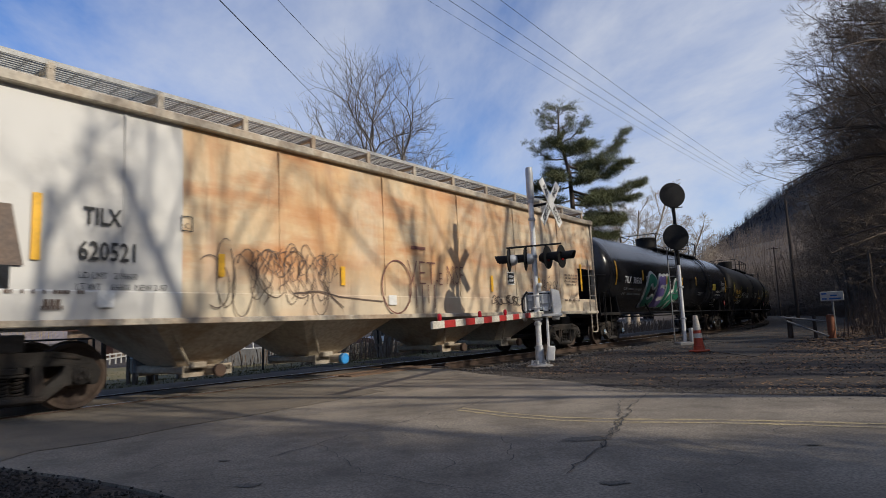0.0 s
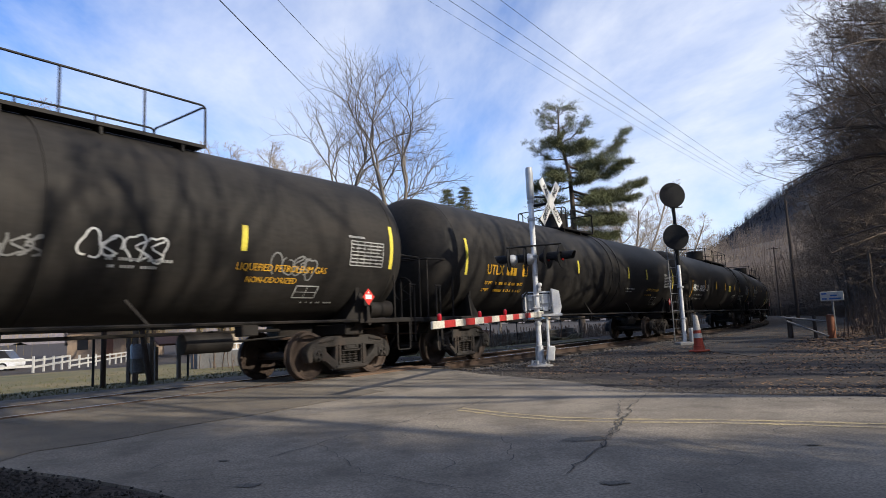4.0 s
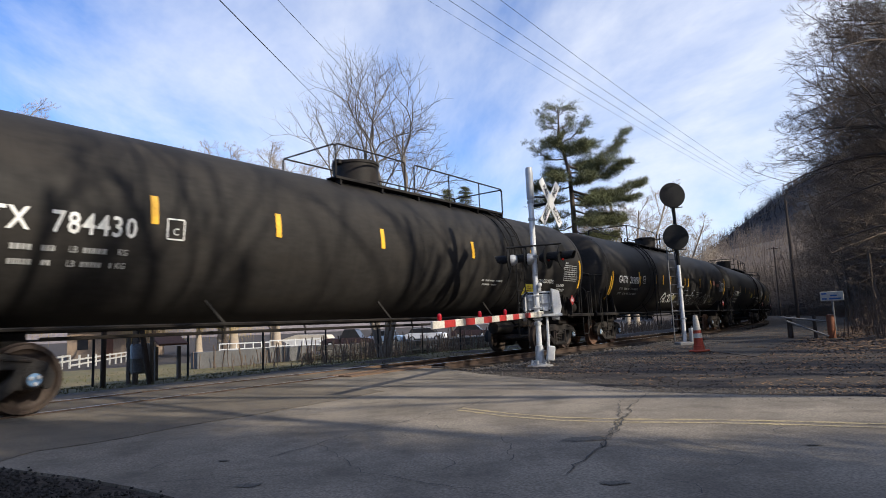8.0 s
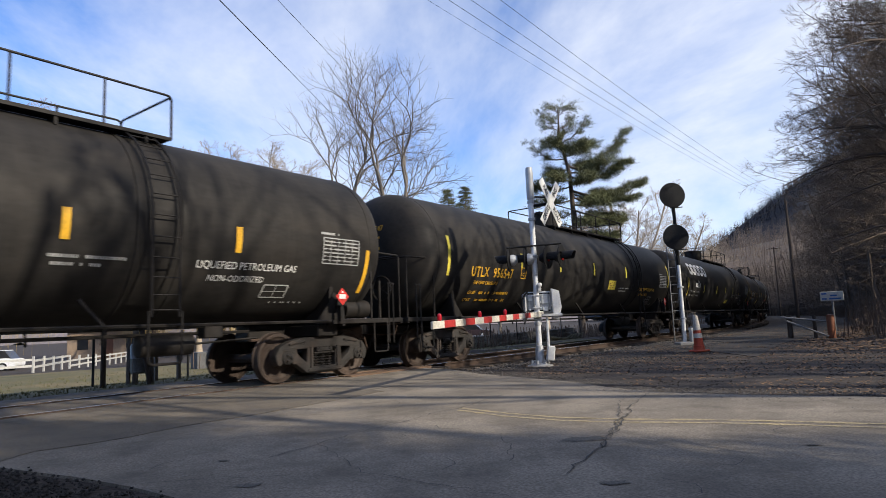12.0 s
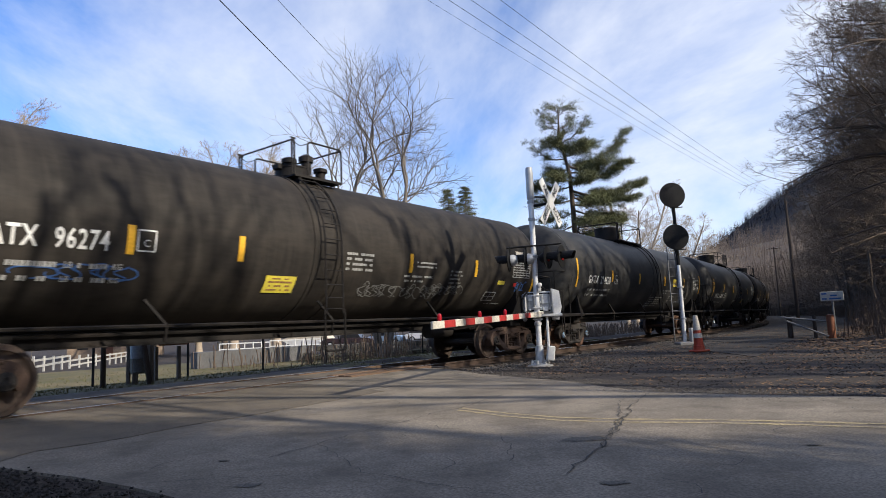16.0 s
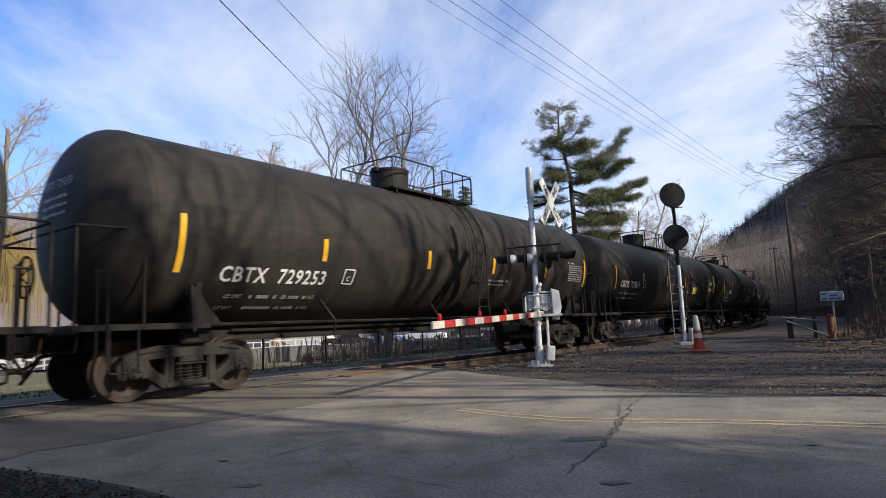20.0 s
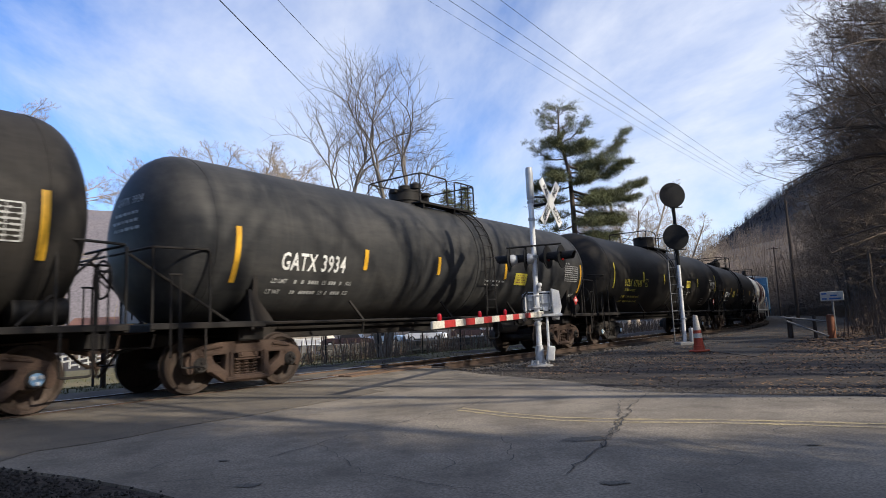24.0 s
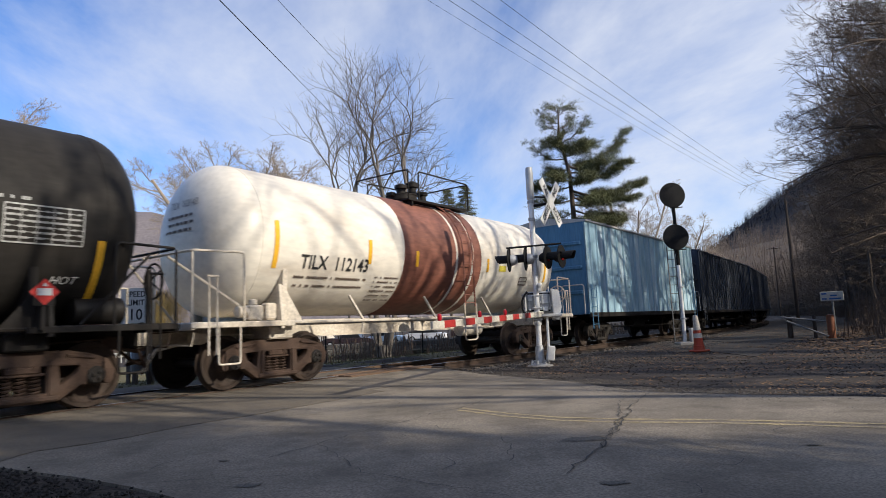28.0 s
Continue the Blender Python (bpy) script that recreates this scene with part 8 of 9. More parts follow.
lathe(bm, [(0.28, -0.95), (0.30, -0.9), (0.30, -0.75), (0.28, -0.7)], "y", 14, (-0.9, 0, 0.30))
part("trailer", bm, M["galvanised"], bt)
# low house with a red-brown roof at the edge of the meadow
hx, hy = -37.2, 70.0
house = thing("house", "low tan house with a red-brown roof", "house", at=pose(hx, hy, ground_z(hx, hy), 0, 0, 8))
M["wall_tan"] = surface("wall_tan", (0.36, 0.27, 0.19), (0.28, 0.20, 0.14), 0.9, 0, 0.6, 12, 0.1)
M["roof_red"] = surface("roof_red", (0.20, 0.095, 0.065), (0.26, 0.14, 0.10), 0.9, 0, 0.8, 10, 0.2)
bm = bmesh.new()
prism(bm, [(-2.6, 0), (2.6, 0), (2.6, 3.2), (0, 4.35), (-2.6, 3.2)], -4.2, 4.2, axis="x")
part("wall", bm, M["wall_tan"], house)
for k in (-1, 1):
    bm = bmesh.new()
    prism(bm, [(k * 3.0, 3.05), (k * 3.0, 3.19), (0, 4.53), (0, 4.38)], -4.6, 4.6, axis="x")
    part("roof", bm, M["roof_red"], house, "red-brown roof slope")
for x, z, w, h in ((-2.6, 1.6, 1.1, 1.2), (2.4, 1.6, 1.1, 1.2), (0.0, 1.15, 1.0, 2.1)):
    bm = bmesh.new()
    box(bm, (x, -2.62, z), (w, 0.06, h), bevel=0.01)
    part("window" if h < 2 else "door", bm, M["car_glass"] if h < 2 else M["wood_roof"], house)
# far flashing lamp of the opposite approach
fl = thing("crossing_lamp", "crossing lamp lit red across the track", "signal", at=Matrix.Translation((-11.0, 14.9, -0.2)))
bm = bmesh.new()
tube(bm, [(0, 0, 0), (0, 0, 1.5)], 0.05, 8)
part("post", bm, M["signal_black"], fl)
bm = bmesh.new()
lathe(bm, [(0.10, -0.06), (0.26, -0.05), (0.26, -0.02), (0.1, 0.1)], "y", 20, (0.05, -0.05, 1.28))
hd = part("lamp_background", bm, M["signal_black"], fl)
bm = bmesh.new()
lathe(bm, [(0.09, -0.17), (0.09, -0.10)], "y", 14, (0.05, 0, 1.28))
part("lens", bm, M["red_lamp"], hd, "red lit lens")
# ---- trees, woods and hills ----
M["bark_grey"] = surface("bark_grey", (0.20, 0.175, 0.145), (0.13, 0.112, 0.092), 0.95, 0, 3, 30, 0.4)
M["bark_tree"] = surface("bark_tree", (0.19, 0.165, 0.138), (0.135, 0.115, 0.096), 0.95, 0, 3, 30, 0.4)
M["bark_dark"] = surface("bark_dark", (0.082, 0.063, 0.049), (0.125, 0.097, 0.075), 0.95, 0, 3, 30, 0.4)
# Sunlight on the meadow trees is put into this pale bark colour.
M["bark_sunlit"] = surface("bark_sunlit", (0.40, 0.33, 0.255), (0.30, 0.245, 0.19), 0.95, 0, 3, 30, 0.3)
M["willow_yellow"] = surface("willow_yellow", (0.42, 0.30, 0.10), (0.32, 0.235, 0.09), 0.9, 0, 2, 20, 0)
M["needles"] = surface("needles", (0.096, 0.112, 0.042), (0.150, 0.150, 0.075), 0.8, 0, 0.6, 12, 0)
M["needles_dark"] = surface("needles_dark", (0.025, 0.035, 0.022), (0.04, 0.052, 0.032), 0.85, 0, 0.8, 12, 0)
# Shade of the bank woods is put into this darker wood colour.
M["wood_shaded"] = surface("wood_shaded", (0.070, 0.054, 0.042), (0.115, 0.088, 0.067), 0.95, 0, 0.05, 3, 0)
M["brush"] = surface("brush", (0.085, 0.058, 0.040), (0.14, 0.098, 0.068), 0.95, 0, 0.8, 12, 0)


class Wood:
    """Gathers tapered twigs as plain points and faces."""

    def __init__(self, seed, two=True):
        self.v, self.f, self.rnd, self.least = [], [], random.Random(seed), 0.0075
        self.heavy = Wood(seed, False) if two else None

    def limb(self, pts, r0, r1, seg, heavy=False):
        if heavy:
            return self.heavy.limb(pts, r0, r1, seg)
        o, n = len(self.v), len(pts)
        side = None
        for i, p in enumerate(pts):
            d = (pts[min(i + 1, n - 1)] - pts[max(i - 1, 0)]).normalized()
            side = d.orthogonal().normalized() if side is None else (side - d * side.dot(d)).normalized()
            up = d.cross(side)
            r = r0 + (r1 - r0) * i / (n - 1)
            for j in range(seg):
                a = 2 * math.pi * j / seg
                self.v.append(tuple(p + (side * math.cos(a) + up * math.sin(a)) * r))
        for i in range(n - 1):
            for j in range(seg):
                a, b = o + i * seg + j, o + i * seg + (j + 1) % seg
                self.f.append((a, b, b + seg, a + seg))

    def grow(self, p, d, length, r, level, spec):
        """spec: one (children, spread, ratio, lift, wobble) for each level."""
        rnd = self.rnd
        kids, spread, ratio, lift, wob = spec[level]
        n = 7 if level == 0 else 5 if level == 1 else 4 if level < len(spec) - 1 else 3
        pts, q, h = [p.copy()], p.copy(), d.normalized()
        for i in range(n - 1):
            h = (h + Vector((rnd.gauss(0, wob), rnd.gauss(0, wob), rnd.gauss(0, wob * 0.6) + lift))).normalized()
            q = q + h * (length / (n - 1))
            pts.append(q.copy())
        last = level == len(spec) - 1
        self.limb(pts, r, r * (0.25 if last else 0.42), 7 if level == 0 else 5 if level == 1 else 3, level == 0)
        if last:
            return
        for k in range(kids):
            t = 0.28 + 0.72 * (k + rnd.random() * 0.7) / kids if level else 0.35 + 0.65 * (k + rnd.random() * 0.6) / kids
            t = min(t, 0.98)
            i = min(int(t * (n - 1)), n - 2)
            w = t * (n - 1) - i
            base = pts[i].lerp(pts[i + 1], w)
            along = (pts[i + 1] - pts[i]).normalized()
            out = along.orthogonal().normalized()
            out = Matrix.Rotation(rnd.uniform(0, 6.283), 3, along) @ out
            a = radians(spread * rnd.uniform(0.7, 1.25))
            nd = along * math.cos(a) + out * math.sin(a)
            taper = 1 - 0.5 * t
            self.grow(base, nd, length * ratio * taper * rnd.uniform(0.75, 1.25), max(self.least, r * (1 - 0.58 * t) * (0.45 if level == 0 else 0.55)), level + 1, spec)

    def mesh(self, name, material):
        me = bpy.data.meshes.new(name)
        me.from_pydata(self.v, [], self.f)
        me.materials.append(material)
        me.polygons.foreach_set("use_smooth", [True] * len(me.polygons))
        return me


def bare_tree_meshes(seed, height, stems, spec, bark, girth=0.25, fork=0.12, splay=0.22):
    """Trunk and stems in one mesh, the fine crown in another."""
    w = Wood(seed)
    fk = Vector((0, 0, height * fork))
    w.limb([Vector((0, 0, -0.4)), Vector((0.0, 0, 0.0)), Vector((0.02, 0, 0.35))], girth * 2.0, girth * 1.35, 12, True)
    w.limb([Vector((0.02, 0, 0.34)), Vector((0.03, 0.02, height * fork * 0.6)), fk], girth * 1.35, girth * 0.95, 12, True)
    for i in range(stems):
        a = 2 * math.pi * i / stems + w.rnd.uniform(-0.4, 0.4)
        k = splay * w.rnd.uniform(0.6, 1.3) if stems > 1 else 0.03
        w.grow(fk + Vector((math.cos(a), math.sin(a), -0.3)) * girth * 0.4, Vector((math.cos(a) * k, math.sin(a) * k, 1)), height * (1 - fork) * w.rnd.uniform(0.85, 1.0), girth * (0.75 if stems > 1 else 0.95), 0, spec)
    return w.heavy.mesh("trunk", bark), w.mesh("crown", bark)


def tree(name, label, mesh, at, group="", category="tree"):
    t = thing(name, label, category, group, at)
    part("trunk", mesh[0], None, t)
    part("crown", mesh[1], None, t)
    return t


SPEC_MID = [(12, 48, 0.42, 0.03, 0.08), (9, 42, 0.52, 0.05, 0.14), (8, 45, 0.6, 0.02, 0.18), (5, 40, 0.6, 0.0, 0.2), (0, 0, 0, 0.0, 0.25)]



def fork_limb(w, p, d, length, r, depth):
    """A limb that forks again and again into a fan of fine twigs."""
    rnd = w.rnd
    n = 5 if depth > 4 else 4
    pts, q, h = [p.copy()], p.copy(), d.normalized()
    for i in range(n - 1):
        h = (h + Vector((rnd.gauss(0, 0.13), rnd.gauss(0, 0.13), rnd.gauss(0.03, 0.07)))).normalized()
        q = q + h * (length / (n - 1))
        pts.append(q.copy())
    w.limb(pts, r, r * (0.74 if depth else 0.3), 7 if depth > 5 else 5 if depth > 3 else 3, depth > 4)
    if not depth:
        return
    side = Matrix.Rotation(rnd.uniform(0, 6.283), 3, h) @ h.orthogonal().normalized()
    for k in range(2 if rnd.random() < 0.72 else 3):
        a = radians(rnd.uniform(16, 40)) * (-1 if k % 2 else 1)
        s = Matrix.Rotation(rnd.uniform(-0.7, 0.7) + (1.57 if k == 2 else 0), 3, h) @ side
        fork_limb(w, pts[-1], h * math.cos(a) + s * math.sin(a), length * rnd.uniform(0.70, 0.92), max(0.0042, r * rnd.uniform(0.58, 0.72)), depth - 1)
    for _ in range(2 if depth > 2 else 1):
        # side twigs
        if depth > 1 and rnd.random() < 0.8:
            i = rnd.randrange(1, n - 1)
            s = Matrix.Rotation(rnd.uniform(0, 6.283), 3, h) @ h.orthogonal().normalized()
            a = radians(rnd.uniform(40, 68))
            fork_limb(w, pts[i], h * math.cos(a) + s * math.sin(a), length * rnd.uniform(0.45, 0.8), max(0.0042, r * 0.40), max(0, depth - 3))


def forked_tree_meshes(seed, stems, bark):
    """Several stems from one root; stems: (foot x, y, lean x, y, first length, next length, radius, forks)."""
    w = Wood(seed)
    w.limb([Vector((0, 0, -0.4)), Vector((0, 0, 0.0)), Vector((0, 0, 0.5))], 0.34, 0.26, 12, True)
    for fx, fy, lx, ly, first, nxt, r, forks in stems:
        p, d = Vector((fx, fy, 0.3)), Vector((lx, ly, 1)).normalized()
        e = p + d * first
        w.limb([p, p.lerp(e, 0.5) + Vector((0.08, 0.05, 0)), e], r * 1.25, r, 9, True)
        fork_limb(w, e, d, nxt, r, forks)
    return w.heavy.mesh("trunk", bark), w.mesh("crown", bark)


big = forked_tree_meshes(36, [(-0.15, 0, -0.13, 0.02, 5.1, 1.58, 0.085, 7), (0.1, 0.1, 0.02, -0.02, 5.5, 1.62, 0.09, 7), (0.2, -0.1, 0.15, 0.03, 5.1, 1.52, 0.082, 7),
                              (-0.2, -0.1, -0.25, -0.05, 4.5, 1.4, 0.07, 6), (0.0, 0.2, 0.05, 0.28, 4.6, 1.3, 0.065, 6)], M["bark_tree"])
tree("bare_tree", "tall bare grey tree with several stems behind the track", big, pose(-2.45, 24.2, ground_z(-2.45, 24.2), 0, 0, 0))
mid_a = bare_tree_meshes(5, 17.0, 2, SPEC_MID, M["bark_sunlit"], 0.3, 0.15, 0.25)
mid_b = bare_tree_meshes(6, 16.0, 3, SPEC_MID, M["bark_sunlit"], 0.3, 0.12, 0.3)
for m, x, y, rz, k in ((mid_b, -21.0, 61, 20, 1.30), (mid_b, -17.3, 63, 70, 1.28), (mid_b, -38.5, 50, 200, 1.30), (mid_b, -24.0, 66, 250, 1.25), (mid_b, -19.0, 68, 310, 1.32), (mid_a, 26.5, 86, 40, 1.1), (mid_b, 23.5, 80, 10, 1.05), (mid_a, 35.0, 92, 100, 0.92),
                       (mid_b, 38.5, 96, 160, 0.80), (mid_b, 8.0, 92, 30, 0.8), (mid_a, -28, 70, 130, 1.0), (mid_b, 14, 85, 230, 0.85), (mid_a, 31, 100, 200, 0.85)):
    t = tree("bare_tree", "bare tree across the meadow, sunlight put into its pale bark", m, pose(x, y, ground_z(x, y), 0, 0, rz), "bare trees across the meadow")
    t.scale = (k, k, k)


def pine_mesh(seed, height, spread, rows, upturn, clump, blades, trunk_r):
    """Trunk with limbs (first material) and needle tufts (second)."""
    w = Wood(seed)
    rnd = w.rnd
    pts = [Vector((0.25 * math.sin(i * 0.9) * i / 8, 0.15 * math.cos(i) * i / 8, height * i / 10)) for i in range(11)]
    w.limb(pts, trunk_r, 0.03, 8, True)
    tufts = []
    for i in range(rows):
        t = 0.22 + 0.78 * (i + rnd.random() * 0.8) / rows
        k = min(int(t * 10), 9)
        base = pts[k].lerp(pts[k + 1], t * 10 - k)
        for _ in range(rnd.choice((1, 2, 2, 3))):
            a = rnd.uniform(0, 6.283)
            ln = spread * max(0.0, 1.05 - t) ** 0.9 * rnd.uniform(0.55, 1.2) + (0.4 if upturn >= 0 else 0.08)
            q, d, line = base.copy(), Vector((math.cos(a), math.sin(a), rnd.uniform(-0.05, 0.25))), [base.copy()]
            for j in range(5):
                d = (d + Vector((rnd.gauss(0, 0.12), rnd.gauss(0, 0.12), upturn * rnd.uniform(0.2, 1.2)))).normalized()
                q = q + d * ln / 5
                line.append(q.copy())
                if j >= 1:
                    for _k in range(rnd.choice((1, 2, 2))):
                        tw = q + Vector((rnd.gauss(0, 0.28), rnd.gauss(0, 0.28), rnd.uniform(-0.05, 0.3))) * (ln / 3.5)
                        w.limb([q.copy(), q.lerp(tw, 0.5) + Vector((0, 0, 0.04)), tw], 0.018, 0.008, 3)
                        tufts.append((tw, d.copy()))
            w.limb(line, 0.02 + 0.017 * ln, 0.012, 4)
            tufts.append((q.copy(), d.copy()))
    nf = len(w.f)
    for c, d in tufts:
        for _ in range(blades):
            o = Vector((rnd.gauss(0, 1.25), rnd.gauss(0, 1.25), rnd.gauss(0.15, 0.42))) * clump * 0.46
            b = c + o
            u = (o.normalized() + Vector((0, 0, 0.5)) + d * 0.4).normalized()
            sd = u.orthogonal().normalized()
            sd = Matrix.Rotation(rnd.uniform(0, 6.28), 3, u) @ sd
            ln = clump * rnd.uniform(0.35, 0.75)
            k = len(w.v)
            w.v += [tuple(b - sd * 0.022), tuple(b + sd * 0.022), tuple(b + u * ln)]
            w.f.append((k, k + 1, k + 2))
    me = w.mesh("crown", M["bark_dark"])
    me.materials.append(M["needles"])
    me.polygons.foreach_set("material_index", [0] * nf + [1] * (len(w.f) - nf))
    return w.heavy.mesh("trunk", M["bark_dark"]), me


def white_pine(seed, trunk, limbs, trunk_r, twig=1.0):
    """An open, wind-shaped pine: long bare limbs that carry flat pads of needle tufts. limbs: (t on trunk, reach x, reach y, rise, bow, fullness)."""
    w = Wood(seed)
    rnd = w.rnd
    line = [Vector(p) for p in trunk]
    n = len(line) - 1
    w.limb(line, trunk_r, 0.05, 9, True)
    tufts = []

    def spray(q, d, size, full):
        """A side twig with tufts at its end and along it."""
        flat = Vector((d.x, d.y, 0.0))
        a = rnd.choice((-1, 1)) * rnd.uniform(0.4, 1.5)
        v = (Matrix.Rotation(a, 3, "Z") @ (flat if flat.length > 0.2 else Vector((1, 0, 0)))).normalized()
        v = (v + Vector((0, 0, rnd.uniform(-0.25, 0.75)))).normalized()
        e = q + v * size * rnd.uniform(0.6, 1.25)
        m = q.lerp(e, 0.5) + Vector((rnd.gauss(0, 0.04), rnd.gauss(0, 0.04), rnd.uniform(0.0, 0.10)))
        w.limb([q.copy(), m, e], 0.020, 0.008, 3)
        tufts.append((e, v, full))
        for f in (0.45, 0.62, 0.8):
            if rnd.random() < full:
                side = Vector((rnd.gauss(0, 0.20), rnd.gauss(0, 0.20), rnd.uniform(-0.02, 0.16)))
                g = q.lerp(e, f) + side
                w.limb([q.lerp(e, f), g], 0.010, 0.006, 3)
                tufts.append((g, (v + side).normalized(), full))

    for t, rx, ry, rise, bow, full in limbs:
        k = min(int(t * n), n - 1)
        base = line[k].lerp(line[k + 1], t * n - k)
        tip = base + Vector((rx, ry, rise))
        ln = (tip - base).length
        steps = max(6, int(ln / 0.42))
        pts = []
        for i in range(steps + 1):
            f = i / steps
            sag = Vector((0, 0, -bow * ln * math.sin(math.pi * f) * (1 - 0.3 * f)))
            pts.append(base.lerp(tip, f) + sag + Vector((rnd.gauss(0, 0.05), rnd.gauss(0, 0.05), rnd.gauss(0, 0.05))) * min(1.0, f * 4))
        w.limb(pts, 0.028 + 0.014 * ln, 0.014, 5)
        for i in range(1, steps + 1):
            f = i / steps
            if f < 0.26:
                continue
            d = (pts[i] - pts[i - 1]).normalized()
            for _ in range(4 if rnd.random() < full else 2):
                spray(pts[i], d, (0.45 + 0.65 * math.sin(math.pi * min(1.0, f * 0.85))) * twig, full)
        tufts.append((pts[-1], (pts[-1] - pts[-2]).normalized(), full))
    nf = len(w.f)
    for c, d, full in tufts:
        for _ in range(int(14 + 26 * full)):
            u = (d * 0.7 + Vector((rnd.gauss(0, 0.7), rnd.gauss(0, 0.7), rnd.gauss(0.25, 0.5)))).normalized()
            b = c + Vector((rnd.gauss(0, 0.16), rnd.gauss(0, 0.16), rnd.gauss(0, 0.11))) - d * rnd.uniform(0, 0.25)
            sd = Matrix.Rotation(rnd.uniform(0, 6.28), 3, u) @ u.orthogonal().normalized()
            k = len(w.v)
            ln = rnd.uniform(0.18, 0.40)
            w.v += [tuple(b - sd * 0.017), tuple(b + sd * 0.017), tuple(b + u * ln)]
            w.f.append((k, k + 1, k + 2))
    me = w.mesh("crown", M["bark_dark"])
    me.materials.append(M["needles"])
    me.polygons.foreach_set("material_index", [0] * nf + [1] * (len(w.f) - nf))
    return w.heavy.mesh("trunk", M["bark_dark"]), me


PINE_TRUNK = [(0, 0, -0.4), (0.05, 0, 3.5), (0.0, 0.1, 7.0), (-0.05, 0.1, 10.0), (-0.15, 0, 12.6), (-0.55, 0.1, 14.6), (-0.8, 0, 16.2), (-0.75, 0, 17.9)]
PINE_LIMBS = [(0.97, -0.3, 0.2, 0.55, 0, 0.25), (0.95, 0.6, -0.2, 0.7, 0.05, 0.25), (0.90, -1.25, 0.3, 0.9, 0.12, 0.22), (0.86, 0.95, 0.4, 0.8, 0.08, 0.3),
              (0.82, -0.9, -0.8, 0.9, 0.05, 0.3), (0.80, 0.9, 0.9, 1.1, 0.1, 0.35), (0.76, 1.9, -0.3, 1.5, 0.08, 0.4), (0.74, -1.5, 0.5, 0.5, 0.12, 0.6),
              (0.70, 2.5, 0.5, 0.8, 0.10, 0.7), (0.70, -1.2, -1.3, 0.4, 0.1, 0.85), (0.67, 1.0, -1.6, 0.5, 0.1, 0.9), (0.66, -2.7, 0.2, 1.3, 0.2, 0.35),
              (0.63, 1.7, 1.7, 0.3, 0.1, 0.8), (0.62, 4.9, 0.3, 2.6, 0.24, 0.8), (0.60, -1.3, 0.9, -0.2, 0.05, 0.8), (0.58, 2.6, -1.2, 0.5, 0.12, 0.95),
              (0.56, 4.3, -0.6, 0.6, 0.14, 0.95), (0.55, -1.6, -1.5, -0.4, 0.05, 0.9), (0.53, 0.8, -2.2, -0.1, 0.1, 0.95), (0.52, -2.6, 0.4, 0.0, 0.1, 0.85),
              (0.50, 5.7, 0.6, 0.3, 0.12, 0.85), (0.49, 2.9, 2.2, 0.0, 0.1, 0.8), (0.47, 4.3, -1.0, -0.5, 0.08, 0.9), (0.46, -2.9, -0.7, -0.3, 0.08, 0.75),
              (0.44, 1.8, -2.4, -0.4, 0.06, 0.9), (0.42, 3.9, 0.8, -0.9, 0.06, 0.9), (0.41, -1.9, 1.2, -0.5, 0.05, 0.7), (0.39, 3.0, -1.4, -0.7, 0.06, 0.95),
              (0.37, 0.9, -2.3, -0.5, 0.05, 0.9), (0.36, -2.6, -0.6, -0.6, 0.05, 0.6), (0.34, 3.2, 0.5, -0.6, 0.05, 0.8), (0.31, 1.8, -1.6, -0.5, 0.05, 0.8)]
pine = white_pine(12, PINE_TRUNK, PINE_LIMBS, 0.30)
tree("pine_tree", "tall open-crowned green pine beyond the track", pine, pose(9.9, 45.2, ground_z(9.9, 45), 0, 0, 0), category="pine tree").scale = (0.93, 0.93, 0.965)
pine2 = pine_mesh(19, 13.6, 3.8, 26, 0.10, 0.60, 42, 0.22)
spruce = pine_mesh(23, 19.9, 6.0, 190, -0.10, 0.24, 12, 0.2)
for x, y, k, rz in ((0.7, 80, 0.98, 0), (3.1, 80.5, 1.0, 90)):
    t = tree("spruce_tree", "small dark spruce far behind the track", spruce, pose(x, y, ground_z(x, y), 0, 0, rz), "dark spruces", "spruce tree")
    t.scale = (k, k, k)


